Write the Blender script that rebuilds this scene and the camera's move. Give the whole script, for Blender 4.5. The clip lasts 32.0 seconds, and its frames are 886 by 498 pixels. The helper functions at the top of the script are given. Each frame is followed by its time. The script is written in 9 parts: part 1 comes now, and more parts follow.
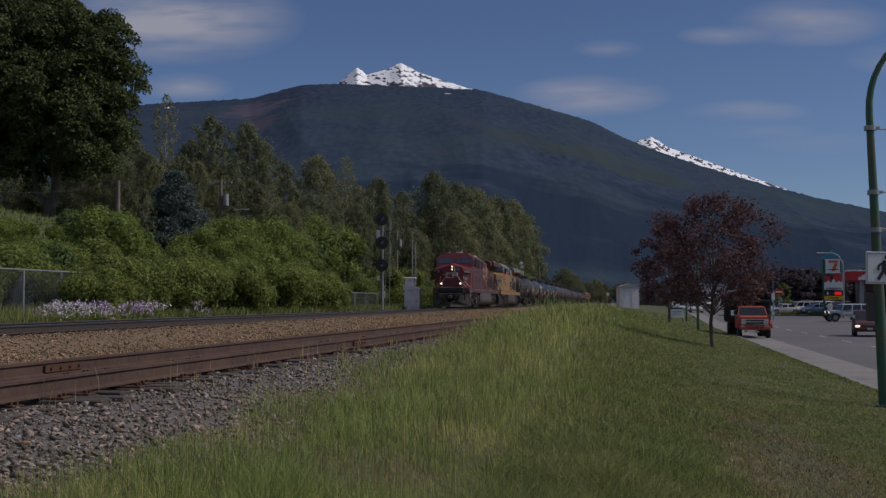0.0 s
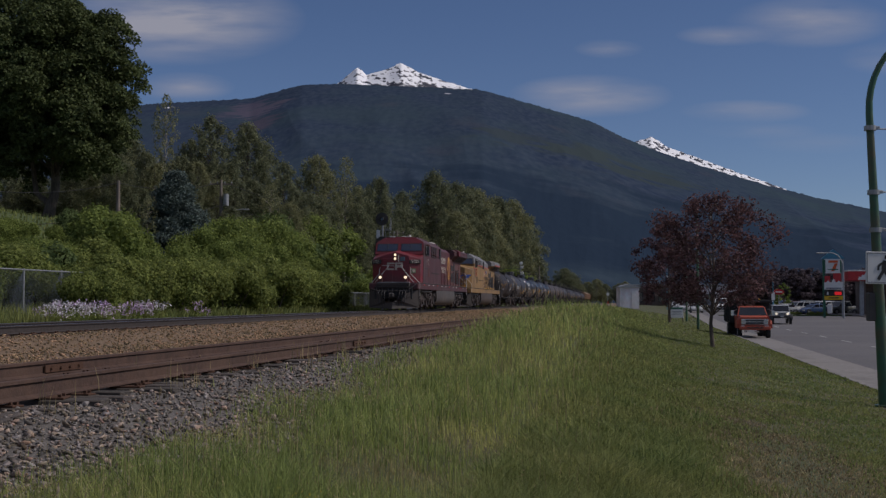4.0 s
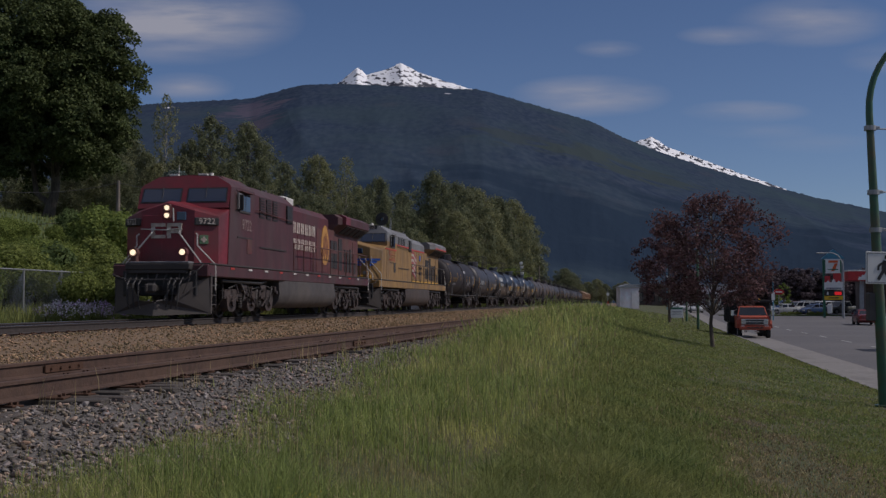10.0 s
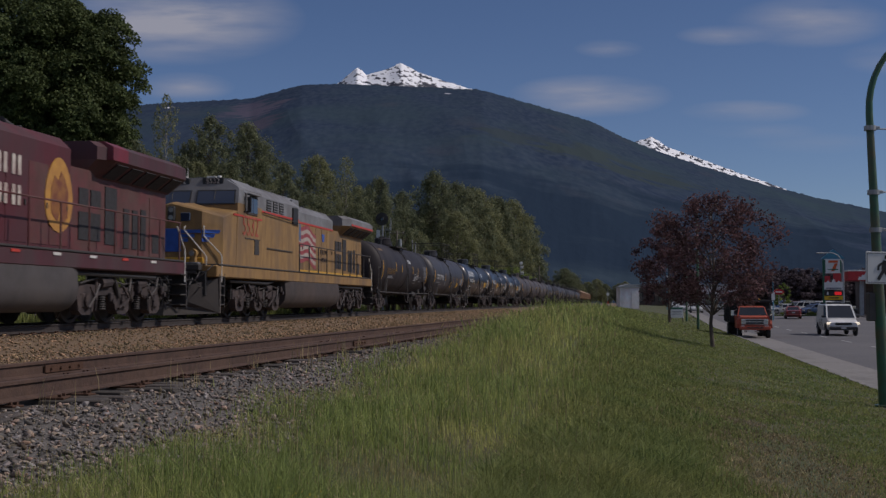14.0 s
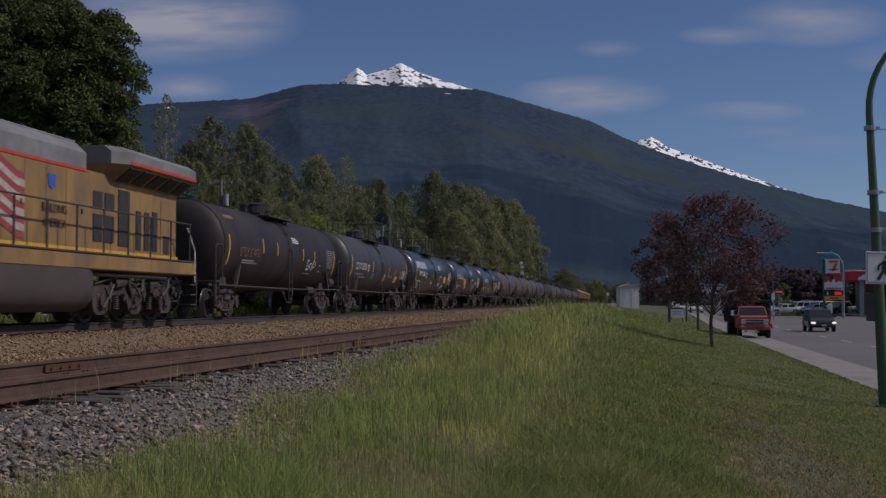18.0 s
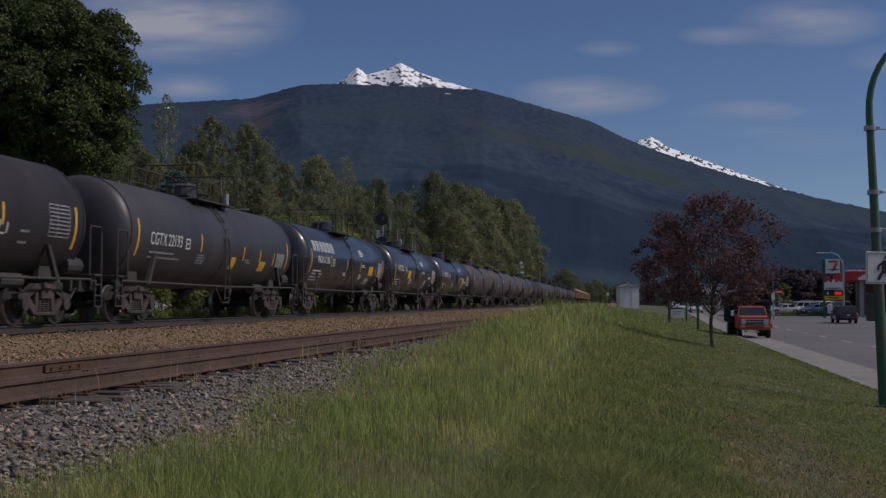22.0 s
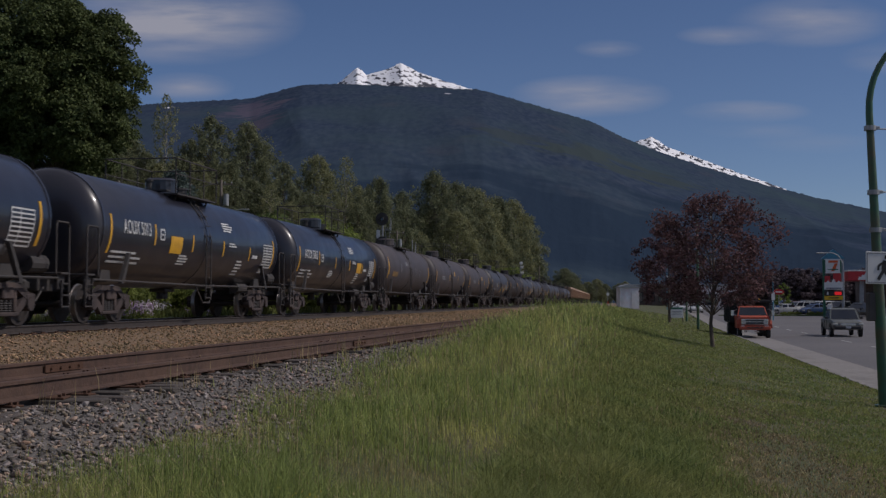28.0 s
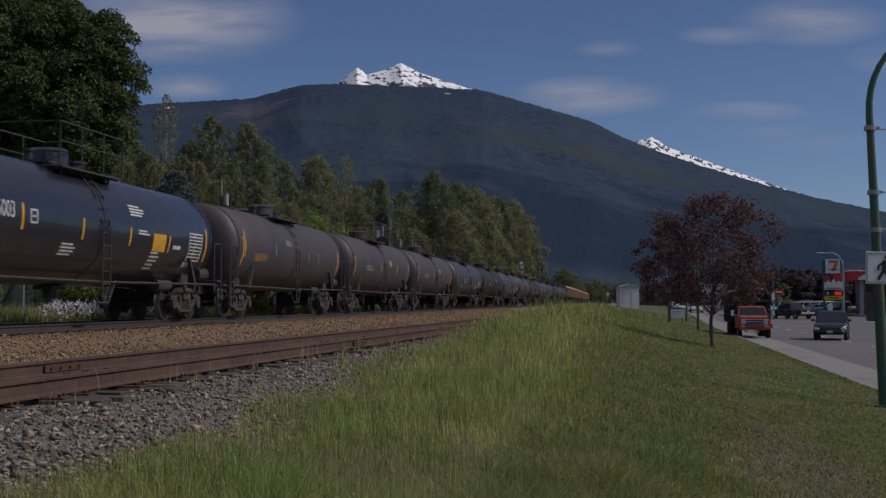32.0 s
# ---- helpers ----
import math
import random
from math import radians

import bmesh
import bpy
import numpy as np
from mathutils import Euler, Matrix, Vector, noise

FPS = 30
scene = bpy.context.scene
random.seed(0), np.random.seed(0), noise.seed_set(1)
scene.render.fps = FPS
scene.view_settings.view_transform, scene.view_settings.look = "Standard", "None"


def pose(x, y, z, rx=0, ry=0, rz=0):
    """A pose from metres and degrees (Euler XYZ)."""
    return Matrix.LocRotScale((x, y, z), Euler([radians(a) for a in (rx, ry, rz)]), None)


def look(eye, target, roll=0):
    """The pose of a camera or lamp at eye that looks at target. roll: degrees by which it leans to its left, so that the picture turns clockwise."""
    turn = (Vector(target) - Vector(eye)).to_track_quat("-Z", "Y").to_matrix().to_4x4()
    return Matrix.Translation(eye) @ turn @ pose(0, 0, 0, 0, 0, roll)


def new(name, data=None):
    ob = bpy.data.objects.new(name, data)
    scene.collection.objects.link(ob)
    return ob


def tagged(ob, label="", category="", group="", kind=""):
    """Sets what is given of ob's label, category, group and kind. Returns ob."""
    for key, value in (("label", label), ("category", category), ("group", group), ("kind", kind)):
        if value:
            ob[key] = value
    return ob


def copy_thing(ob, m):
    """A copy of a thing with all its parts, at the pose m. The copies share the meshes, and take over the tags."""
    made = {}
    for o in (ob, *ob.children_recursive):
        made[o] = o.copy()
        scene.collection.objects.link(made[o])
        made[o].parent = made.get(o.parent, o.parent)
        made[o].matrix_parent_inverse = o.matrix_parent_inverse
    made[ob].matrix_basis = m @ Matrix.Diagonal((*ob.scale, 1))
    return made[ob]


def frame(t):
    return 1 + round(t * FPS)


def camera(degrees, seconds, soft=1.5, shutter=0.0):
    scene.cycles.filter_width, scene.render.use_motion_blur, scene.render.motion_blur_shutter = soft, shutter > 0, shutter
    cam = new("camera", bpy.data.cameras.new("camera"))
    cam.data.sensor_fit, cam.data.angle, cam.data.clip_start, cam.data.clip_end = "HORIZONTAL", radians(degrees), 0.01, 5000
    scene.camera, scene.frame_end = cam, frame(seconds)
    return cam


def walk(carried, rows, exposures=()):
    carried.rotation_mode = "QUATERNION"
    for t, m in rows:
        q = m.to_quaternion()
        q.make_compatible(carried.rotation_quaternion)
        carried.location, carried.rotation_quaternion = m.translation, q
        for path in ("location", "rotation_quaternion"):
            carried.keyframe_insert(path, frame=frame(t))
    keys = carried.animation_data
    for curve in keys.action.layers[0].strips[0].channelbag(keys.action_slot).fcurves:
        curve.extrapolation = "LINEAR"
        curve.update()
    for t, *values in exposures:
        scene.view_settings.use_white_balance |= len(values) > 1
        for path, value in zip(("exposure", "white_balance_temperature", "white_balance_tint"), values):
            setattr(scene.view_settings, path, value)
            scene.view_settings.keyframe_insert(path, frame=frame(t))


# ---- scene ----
EXPOSURE = -0.2
SUN_POWER, SKY_POWER = 2.6, 0.072
SKY_TINT = (0.685, 0.755, 0.875, 1.0)
CLOUD_COLOR = (5.0, 5.0, 5.4, 1.0)
# slope to the side, slope up, half width, half height, strength
CLOUDS = [(-0.235, 0.250, 0.115, 0.042, 1.6), (-0.228, 0.190, 0.045, 0.014, 0.7), (0.130, 0.182, 0.075, 0.020, 0.9), (0.147, 0.224, 0.032, 0.009, 0.6),
          (0.268, 0.168, 0.060, 0.011, 0.7), (0.25, 0.236, 0.045, 0.010, 0.7), (0.325, 0.248, 0.075, 0.024, 0.9), (0.28, 0.151, 0.055, 0.008, 0.35), (0.33, 0.14, 0.06, 0.010, 0.2), (0.40, 0.215, 0.05, 0.016, 0.4)]
EYE = 1.2                      # height of the lens over the grass at the tripod
cam = camera(42.5, 32.0, soft=1.4, shutter=0.4)
walk(cam, [(0.0, pose(0, 0, EYE, 92.66, 0, 0)), (32.0, pose(0, 0, EYE, 92.66, 0, 0))], exposures=[(0.0, EXPOSURE, 6250, 17), (32.0, EXPOSURE, 6250, 17)])

# ---------------------------------------------------------------- light
SUN_DIR = Vector((0.70, -0.05, 0.66)).normalized()
sun_lamp = bpy.data.lights.new("sun", "SUN")
sun_lamp.energy, sun_lamp.angle, sun_lamp.color = SUN_POWER, radians(0.7), (1.0, 0.93, 0.82)
sun_ob = new("sun", sun_lamp)
sun_ob.matrix_world = look(SUN_DIR * 300, (0, 0, 0))


def make_sky():
    w = bpy.data.worlds.new("sky")
    scene.world = w
    w.use_nodes = True
    nt = w.node_tree
    nt.nodes.clear()
    N, L = nt.nodes.new, nt.links.new
    out, bg = N("ShaderNodeOutputWorld"), N("ShaderNodeBackground")
    sky = N("ShaderNodeTexSky")
    sky.sky_type, sky.sun_disc = "NISHITA", False
    sky.sun_elevation = math.asin(SUN_DIR.z)
    sky.sun_rotation = math.atan2(SUN_DIR.x, SUN_DIR.y)
    sky.altitude, sky.air_density, sky.dust_density, sky.ozone_density = 900, 0.9, 0.25, 1.6
    tc, sep = N("ShaderNodeTexCoord"), N("ShaderNodeSeparateXYZ")
    L(tc.outputs["Generated"], sep.inputs[0])

    def mth(op, a, b=None, c=None):
        n = N("ShaderNodeMath")
        n.operation = op
        for i, x in enumerate((a, b, c)):
            if x is None:
                continue
            if isinstance(x, (int, float)):
                n.inputs[i].default_value = x
            else:
                L(x, n.inputs[i])
        return n.outputs[0]

    # clouds are laid out on the tangent plane of the sky before the valley
    yy = mth("MAXIMUM", mth("ABSOLUTE", sep.outputs[1]), 0.05)
    az, el = mth("DIVIDE", sep.outputs[0], yy), mth("DIVIDE", sep.outputs[2], yy)
    comb = N("ShaderNodeCombineXYZ")
    L(az, comb.inputs[0]), L(el, comb.inputs[1])
    warp = N("ShaderNodeTexNoise")
    warp.inputs["Scale"].default_value, warp.inputs["Detail"].default_value = 14.0, 5.0
    mp = N("ShaderNodeMapping")
    mp.inputs["Scale"].default_value = (0.45, 2.2, 1.0)
    L(comb.outputs[0], mp.inputs[0]), L(mp.outputs[0], warp.inputs["Vector"])
    streak = N("ShaderNodeTexNoise")
    streak.inputs["Scale"].default_value, streak.inputs["Detail"].default_value = 30.0, 6.0
    mp2 = N("ShaderNodeMapping")
    mp2.inputs["Scale"].default_value, mp2.inputs["Rotation"].default_value = (0.28, 1.6, 1.0), (0, 0, 0.06)
    L(comb.outputs[0], mp2.inputs[0]), L(mp2.outputs[0], streak.inputs["Vector"])
    total = None
    for cx, cy, rx, ry, amp in CLOUDS:
        m = N("ShaderNodeMapping")
        m.vector_type = "TEXTURE"
        m.inputs["Location"].default_value, m.inputs["Scale"].default_value = (cx, cy, 0), (rx, ry, 1)
        L(comb.outputs[0], m.inputs[0])
        g = N("ShaderNodeTexGradient")
        g.gradient_type = "SPHERICAL"
        L(m.outputs[0], g.inputs[0])
        v = mth("MULTIPLY", g.outputs["Fac"], amp)
        total = v if total is None else mth("ADD", total, v)
    # unseen cloud cover above the view, added to lift the fill light
    high = mth("MINIMUM", mth("MULTIPLY", mth("MAXIMUM", mth("SUBTRACT", el, 0.27), 0.0), 1.6), 1.0)
    dens = mth("MULTIPLY", mth("ADD", total, high), mth("MULTIPLY_ADD", streak.outputs["Fac"], 2.6, -0.62))
    dens = mth("MULTIPLY", dens, mth("MULTIPLY_ADD", warp.outputs["Fac"], 1.5, 0.1))
    dens = mth("MINIMUM", mth("MAXIMUM", dens, 0.0), 0.85)
    mix = N("ShaderNodeMix")
    mix.data_type = "RGBA"
    tint = N("ShaderNodeMix")
    tint.data_type, tint.blend_type = "RGBA", "MULTIPLY"
    tint.inputs["Factor"].default_value = 1.0
    tint.inputs[7].default_value = SKY_TINT
    L(sky.outputs[0], tint.inputs[6])
    mix.inputs[7].default_value = CLOUD_COLOR
    L(dens, mix.inputs["Factor"]), L(tint.outputs[2], mix.inputs[6])
    L(mix.outputs[2], bg.inputs[0])
    bg.inputs[1].default_value = SKY_POWER
    L(bg.outputs[0], out.inputs[0])


make_sky()


# ---------------------------------------------------------------- materials
def mat(name, color, rough=0.7, metal=0.0, color2=None, scale=8.0, detail=5.0, bump=0.15, bump_scale=None, stain=None, stain_scale=0.6,
        island=0.0, objvar=0.0, emit=0.0, spec=0.5, coat=0.0, stretch=(1, 1, 1), trans=0.0, contrast=(0.35, 0.65)):
    """A procedural surface: base and second colour by fine noise, a broad stain, grain bump, and variation between pieces."""
    m = bpy.data.materials.new(name)
    m.use_nodes = True
    nt = m.node_tree
    N, L = nt.nodes.new, nt.links.new
    b = nt.nodes["Principled BSDF"]
    b.inputs["Roughness"].default_value, b.inputs["Metallic"].default_value = rough, metal
    b.inputs["Specular IOR Level"].default_value = spec
    b.inputs["Coat Weight"].default_value = coat
    b.inputs["Coat Roughness"].default_value = 0.12
    tc, mp = N("ShaderNodeTexCoord"), N("ShaderNodeMapping")
    mp.inputs["Scale"].default_value = stretch
    L(tc.outputs["Object"], mp.inputs[0])

    def noise_tex(sc, det):
        n = N("ShaderNodeTexNoise")
        n.inputs["Scale"].default_value, n.inputs["Detail"].default_value = sc, det
        L(mp.outputs[0], n.inputs["Vector"])
        return n.outputs["Fac"]

    def ramp(fac, lo, hi):
        r = N("ShaderNodeMapRange")
        r.inputs["From Min"].default_value, r.inputs["From Max"].default_value = lo, hi
        L(fac, r.inputs["Value"])
        return r.outputs[0]

    def blend(fac, a, c, how="MIX"):
        x = N("ShaderNodeMix")
        x.data_type, x.blend_type = "RGBA", how
        for sock, val in ((x.inputs["Factor"], fac), (x.inputs[6], a), (x.inputs[7], c)):
            if isinstance(val, (tuple, float)):
                sock.default_value = (*val, 1.0) if isinstance(val, tuple) and len(val) == 3 else val
            else:
                L(val, sock)
        return x.outputs[2]

    col = N("ShaderNodeRGB")
    col.outputs[0].default_value = (*color, 1)
    col = col.outputs[0]
    fine = noise_tex(scale, detail)
    c2 = color2 or tuple(c * 0.8 for c in color)
    col = blend(ramp(fine, *contrast), col, c2)
    if stain:
        col = blend(ramp(noise_tex(stain_scale, 6.0), 0.45, 0.7), col, stain)
    if island or objvar:
        src = N("ShaderNodeNewGeometry").outputs["Random Per Island"] if island else N("ShaderNodeObjectInfo").outputs["Random"]
        hsv = N("ShaderNodeHueSaturation")
        k = island or objvar
        L(ramp_to(N, L, src, 1 - k, 1 + k), hsv.inputs["Value"])
        L(ramp_to(N, L, src, 0.5 + 0.03 * k, 0.5 - 0.03 * k), hsv.inputs["Hue"])
        L(col, hsv.inputs["Color"])
        col = hsv.outputs[0]
    L(col, b.inputs["Base Color"])
    rr = N("ShaderNodeMapRange")
    rr.inputs["To Min"].default_value, rr.inputs["To Max"].default_value = max(rough - 0.12, 0.02), min(rough + 0.12, 1)
    L(fine, rr.inputs["Value"]), L(rr.outputs[0], b.inputs["Roughness"])
    if bump:
        bp = N("ShaderNodeBump")
        bp.inputs["Strength"].default_value, bp.inputs["Distance"].default_value = bump, 0.02
        L(noise_tex(bump_scale or scale * 3, 4.0), bp.inputs["Height"]), L(bp.outputs[0], b.inputs["Normal"])
    if emit:
        b.inputs["Emission Color"].default_value = (*color, 1)
        b.inputs["Emission Strength"].default_value = emit
    if trans:
        tr, ms = N("ShaderNodeBsdfTranslucent"), N("ShaderNodeMixShader")
        L(col, tr.inputs[0])
        ms.inputs[0].default_value = trans
        L(b.outputs[0], ms.inputs[1]), L(tr.outputs[0], ms.inputs[2])
        L(ms.outputs[0], nt.nodes["Material Output"].inputs[0])
    return m


def ramp_to(N, L, src, lo, hi):
    r = N("ShaderNodeMapRange")
    r.inputs["To Min"].default_value, r.inputs["To Max"].default_value = lo, hi
    L(src, r.inputs["Value"])
    return r.outputs[0]


def glass_mat(name, color, rough=0.04):
    m = bpy.data.materials.new(name)
    m.use_nodes = True
    b = m.node_tree.nodes["Principled BSDF"]
    b.inputs["Base Color"].default_value = (*color, 1)
    b.inputs["Roughness"].default_value, b.inputs["Specular IOR Level"].default_value = rough, 0.8
    return m


# ---------------------------------------------------------------- mesh building
class Shape:
    """Points and faces of one mesh, gathered from simple solids."""

    def __init__(self):
        self.v, self.f = [], []

    def add(self, verts, faces):
        o = len(self.v)
        self.v.extend(tuple(p) for p in verts)
        self.f.extend(tuple(i + o for i in q) for q in faces)
        return self

    def box(self, x, y, z, sx, sy, sz, b=0.0, m=None):
        hx, hy, hz = sx / 2, sy / 2, sz / 2
        vs, fs = [], []
        if b <= 0:
            vs = [(x + i * hx, y + j * hy, z + k * hz) for i in (-1, 1) for j in (-1, 1) for k in (-1, 1)]
            fs = [(0, 1, 3, 2), (4, 6, 7, 5), (0, 4, 5, 1), (2, 3, 7, 6), (0, 2, 6, 4), (1, 5, 7, 3)]
        else:
            b = min(b, hx * 0.9, hy * 0.9, hz * 0.9)
            ix = {}
            for i in (-1, 1):
                for j in (-1, 1):
                    for k in (-1, 1):
                        for a in range(3):
                            d = [hx - b, hy - b, hz - b]
                            d[a] += b
                            ix[i, j, k, a] = len(vs)
                            vs.append((x + i * d[0], y + j * d[1], z + k * d[2]))
            S = (-1, 1)
            for i in S:
                fs.append([ix[i, j, k, 0] for j, k in ((-1, -1), (1, -1), (1, 1), (-1, 1))])
                fs.append([ix[j, i, k, 1] for j, k in ((-1, -1), (1, -1), (1, 1), (-1, 1))])
                fs.append([ix[j, k, i, 2] for j, k in ((-1, -1), (1, -1), (1, 1), (-1, 1))])
                for j in S:
                    fs.append([ix[i, j, -1, 0], ix[i, j, 1, 0], ix[i, j, 1, 1], ix[i, j, -1, 1]])
                    fs.append([ix[i, -1, j, 0], ix[i, 1, j, 0], ix[i, 1, j, 2], ix[i, -1, j, 2]])
                    fs.append([ix[-1, i, j, 1], ix[1, i, j, 1], ix[1, i, j, 2], ix[-1, i, j, 2]])
                    for k in S:
                        fs.append([ix[i, j, k, 0], ix[i, j, k, 1], ix[i, j, k, 2]])
        if m is not None:
            vs = [m @ Vector(p) for p in vs]
        return self.add(vs, fs)

    def cyl(self, p0, p1, r0, r1=None, n=12, caps=True):
        p0, p1 = Vector(p0), Vector(p1)
        r1 = r0 if r1 is None else r1
        q = (p1 - p0).to_track_quat("Z", "Y")
        ring = [q @ Vector((math.cos(a * math.tau / n), math.sin(a * math.tau / n), 0)) for a in range(n)]
        vs = [p0 + d * r0 for d in ring] + [p1 + d * r1 for d in ring]
        fs = [(a, (a + 1) % n, n + (a + 1) % n, n + a) for a in range(n)]
        if caps:
            fs += [tuple(range(n)), tuple(range(n, 2 * n))]
        return self.add(vs, fs)

    def tube(self, pts, r, n=6):
        pts = [Vector(p) for p in pts]
        vs, fs = [], []
        rr = r if isinstance(r, (list, tuple)) else [r] * len(pts)
        for i, p in enumerate(pts):
            d = pts[min(i + 1, len(pts) - 1)] - pts[max(i - 1, 0)]
            q = d.to_track_quat("Z", "Y") if i == 0 else last.rotation_difference(d) @ q      # carried along, so that it never twists
            last = d
            vs += [p + q @ Vector((math.cos(a * math.tau / n) * rr[i], math.sin(a * math.tau / n) * rr[i], 0)) for a in range(n)]
        for i in range(len(pts) - 1):
            fs += [(i * n + a, i * n + (a + 1) % n, (i + 1) * n + (a + 1) % n, (i + 1) * n + a) for a in range(n)]
        fs += [tuple(range(n)), tuple(range((len(pts) - 1) * n, len(pts) * n))]
        return self.add(vs, fs)

    def coil(self, x, y, z0, z1, r, turns, n=9):
        """A stout spring standing on z0, as one ribbed body."""
        k = turns * 2 + 1
        return self.loft([[(x + math.cos(a * math.tau / n) * q, y + math.sin(a * math.tau / n) * q, z0 + (z1 - z0) * i / k) for a in range(n)] for i in range(k + 1) for q in [r if i % 2 else r * 0.72]])

    def prism(self, poly, axis, a, b):
        """A polygon (two coordinates) drawn out along x, y or z from a to b."""
        put = {"x": lambda t, p: (t, p[0], p[1]), "y": lambda t, p: (p[0], t, p[1]), "z": lambda t, p: (p[0], p[1], t)}[axis]
        n = len(poly)
        vs = [put(a, p) for p in poly] + [put(b, p) for p in poly]
        fs = [tuple(range(n)), tuple(range(n, 2 * n))] + [(i, (i + 1) % n, n + (i + 1) % n, n + i) for i in range(n)]
        return self.add(vs, fs)

    def loft(self, rings, close=True, caps=True):
        n = len(rings[0])
        vs = [p for r in rings for p in r]
        fs = []
        for i in range(len(rings) - 1):
            for a in range(n if close else n - 1):
                b = (a + 1) % n
                fs.append((i * n + a, i * n + b, (i + 1) * n + b, (i + 1) * n + a))
        if caps:
            fs += [tuple(range(n)), tuple(range((len(rings) - 1) * n, len(rings) * n))]
        return self.add(vs, fs)

    def mesh(self, name, material=None, smooth=False, fix=True):
        me = bpy.data.meshes.new(name)
        me.from_pydata(self.v, [], self.f)
        if fix:
            bm = bmesh.new()
            bm.from_mesh(me)
            bmesh.ops.recalc_face_normals(bm, faces=bm.faces)
            bm.to_mesh(me)
            bm.free()
        if smooth:
            me.shade_smooth()
            me.set_sharp_from_angle(angle=radians(38))
        if material:
            me.materials.append(material)
        return me


def part(name, shape, material, parent=None, label="", at=None, smooth=False):
    """One mesh object, under a thing or a part where a parent is given."""
    me = shape if isinstance(shape, bpy.types.Mesh) else shape.mesh(name, material, smooth)
    ob = new(name, me)
    if parent is not None:
        ob.parent = parent
    if at is not None:
        ob.matrix_basis = at
    if label:
        tagged(ob, label)
    return ob


def thing(name, label, category, at=None, group="", kind=""):
    ob = new(name)
    ob.empty_display_size = 0.3
    if at is not None:
        ob.matrix_basis = at
    return tagged(ob, label, category, group, kind)


def text_mesh(body, size, material, depth=0.004):
    cu = bpy.data.curves.new("text", "FONT")
    cu.body, cu.size, cu.extrude = body, size, depth
    cu.align_x, cu.align_y = "CENTER", "CENTER"
    ob = bpy.data.objects.new("text", cu)
    me = bpy.data.meshes.new_from_object(ob)
    bpy.data.objects.remove(ob)
    me.materials.clear()
    me.materials.append(material)
    return me


def quads_mesh(name, corners, material):
    """A mesh of separate quads from an array (count, 4, 3)."""
    c = np.asarray(corners, dtype=np.float32)
    k = len(c)
    me = bpy.data.meshes.new(name)
    me.vertices.add(k * 4), me.loops.add(k * 4), me.polygons.add(k)
    me.vertices.foreach_set("co", c.reshape(-1))
    me.loops.foreach_set("vertex_index", np.arange(k * 4, dtype=np.int32))
    me.polygons.foreach_set("loop_start", np.arange(0, k * 4, 4, dtype=np.int32))
    me.update(calc_edges=True)
    for m in (material if isinstance(material, (list, tuple)) else [material]):
        me.materials.append(m)
    return me


def smoothstep(a, b, x):
    t = np.clip((np.asarray(x, float) - a) / (b - a), 0, 1)
    return t * t * (3 - 2 * t)


# ---------------------------------------------------------------- the plan: track lines, kerb line, heights
MAIN_P, MAIN_TURN = 13.46, 0.1574       # distance of the main line's centre from the tripod, and its bearing
RAIL_Z, SIDING_RAIL_Z = 0.70, 0.51
SIDING_P, SIDING_TURN = 6.235, 0.1775
KERB_AT, KERB_TURN = (10.52, 28.06), 0.178
_g = np.arange(-80.0, 701.0)
_k = -0.000034 * np.clip((_g - 40) / 60, 0, 1)
_h = MAIN_TURN + np.concatenate([[0], np.cumsum((_k[1:] + _k[:-1]) / 2)])
_dx, _dy = np.sin((_h[1:] + _h[:-1]) / 2), np.cos((_h[1:] + _h[:-1]) / 2)
_X, _Y = np.concatenate([[0], np.cumsum(_dx)]), np.concatenate([[0], np.cumsum(_dy)])
_X += -MAIN_P * math.cos(MAIN_TURN) - np.interp(0, _g, _X)
_Y += MAIN_P * math.sin(MAIN_TURN) - np.interp(0, _g, _Y)


def main_line(s, n=0.0):
    """Place and bearing at s metres along the main line, n metres to its right (towards the grass)."""
    s = np.asarray(s, float)
    h = np.interp(s, _g, _h)
    over = np.where(s > 700, s - 700, np.where(s < -80, s + 80, 0))
    x, y = np.interp(s, _g, _X) + over * np.sin(h), np.interp(s, _g, _Y) + over * np.cos(h)
    return x + n * np.cos(h), y - n * np.sin(h), h


def to_main(x, y):
    x, y = np.asarray(x, float), np.asarray(y, float)
    s = x * math.sin(0.16) + y * math.cos(0.16)
    for _ in range(4):
        cx, cy, h = main_line(s)
        s = s + (x - cx) * np.sin(h) + (y - cy) * np.cos(h)
    cx, cy, h = main_line(s)
    return s, (x - cx) * np.cos(h) - (y - cy) * np.sin(h)


def siding(s, n=0.0):
    c, k = math.cos(SIDING_TURN), math.sin(SIDING_TURN)
    return -SIDING_P * c + s * k + n * c, SIDING_P * k + s * c - n * k


def from_kerb(x, y):
    """Metres along the kerb, and metres from it into the grass (negative: road)."""
    c, k = math.cos(KERB_TURN), math.sin(KERB_TURN)
    dx, dy = x - KERB_AT[0], y - KERB_AT[1]
    return dx * k + dy * c, -dx * c + dy * k


def by_kerb(a, m):
    c, k = math.cos(KERB_TURN), math.sin(KERB_TURN)
    return KERB_AT[0] + a * k - m * c, KERB_AT[1] + a * c + m * k


def road_z(y):
    return -1.05 + 0.009 * np.clip(np.asarray(y, float) - 95, 0, 150)


def shoulder(y):
    """How far the grey stone reaches from the siding's centre towards the grass."""
    y = np.asarray(y, float)
    return np.clip(2.95 - 0.085 * (y - 7), 1.6, 3.1) - 0.55 * smoothstep(26, 36, y) - 0.75 * smoothstep(8.5, 5.5, y)


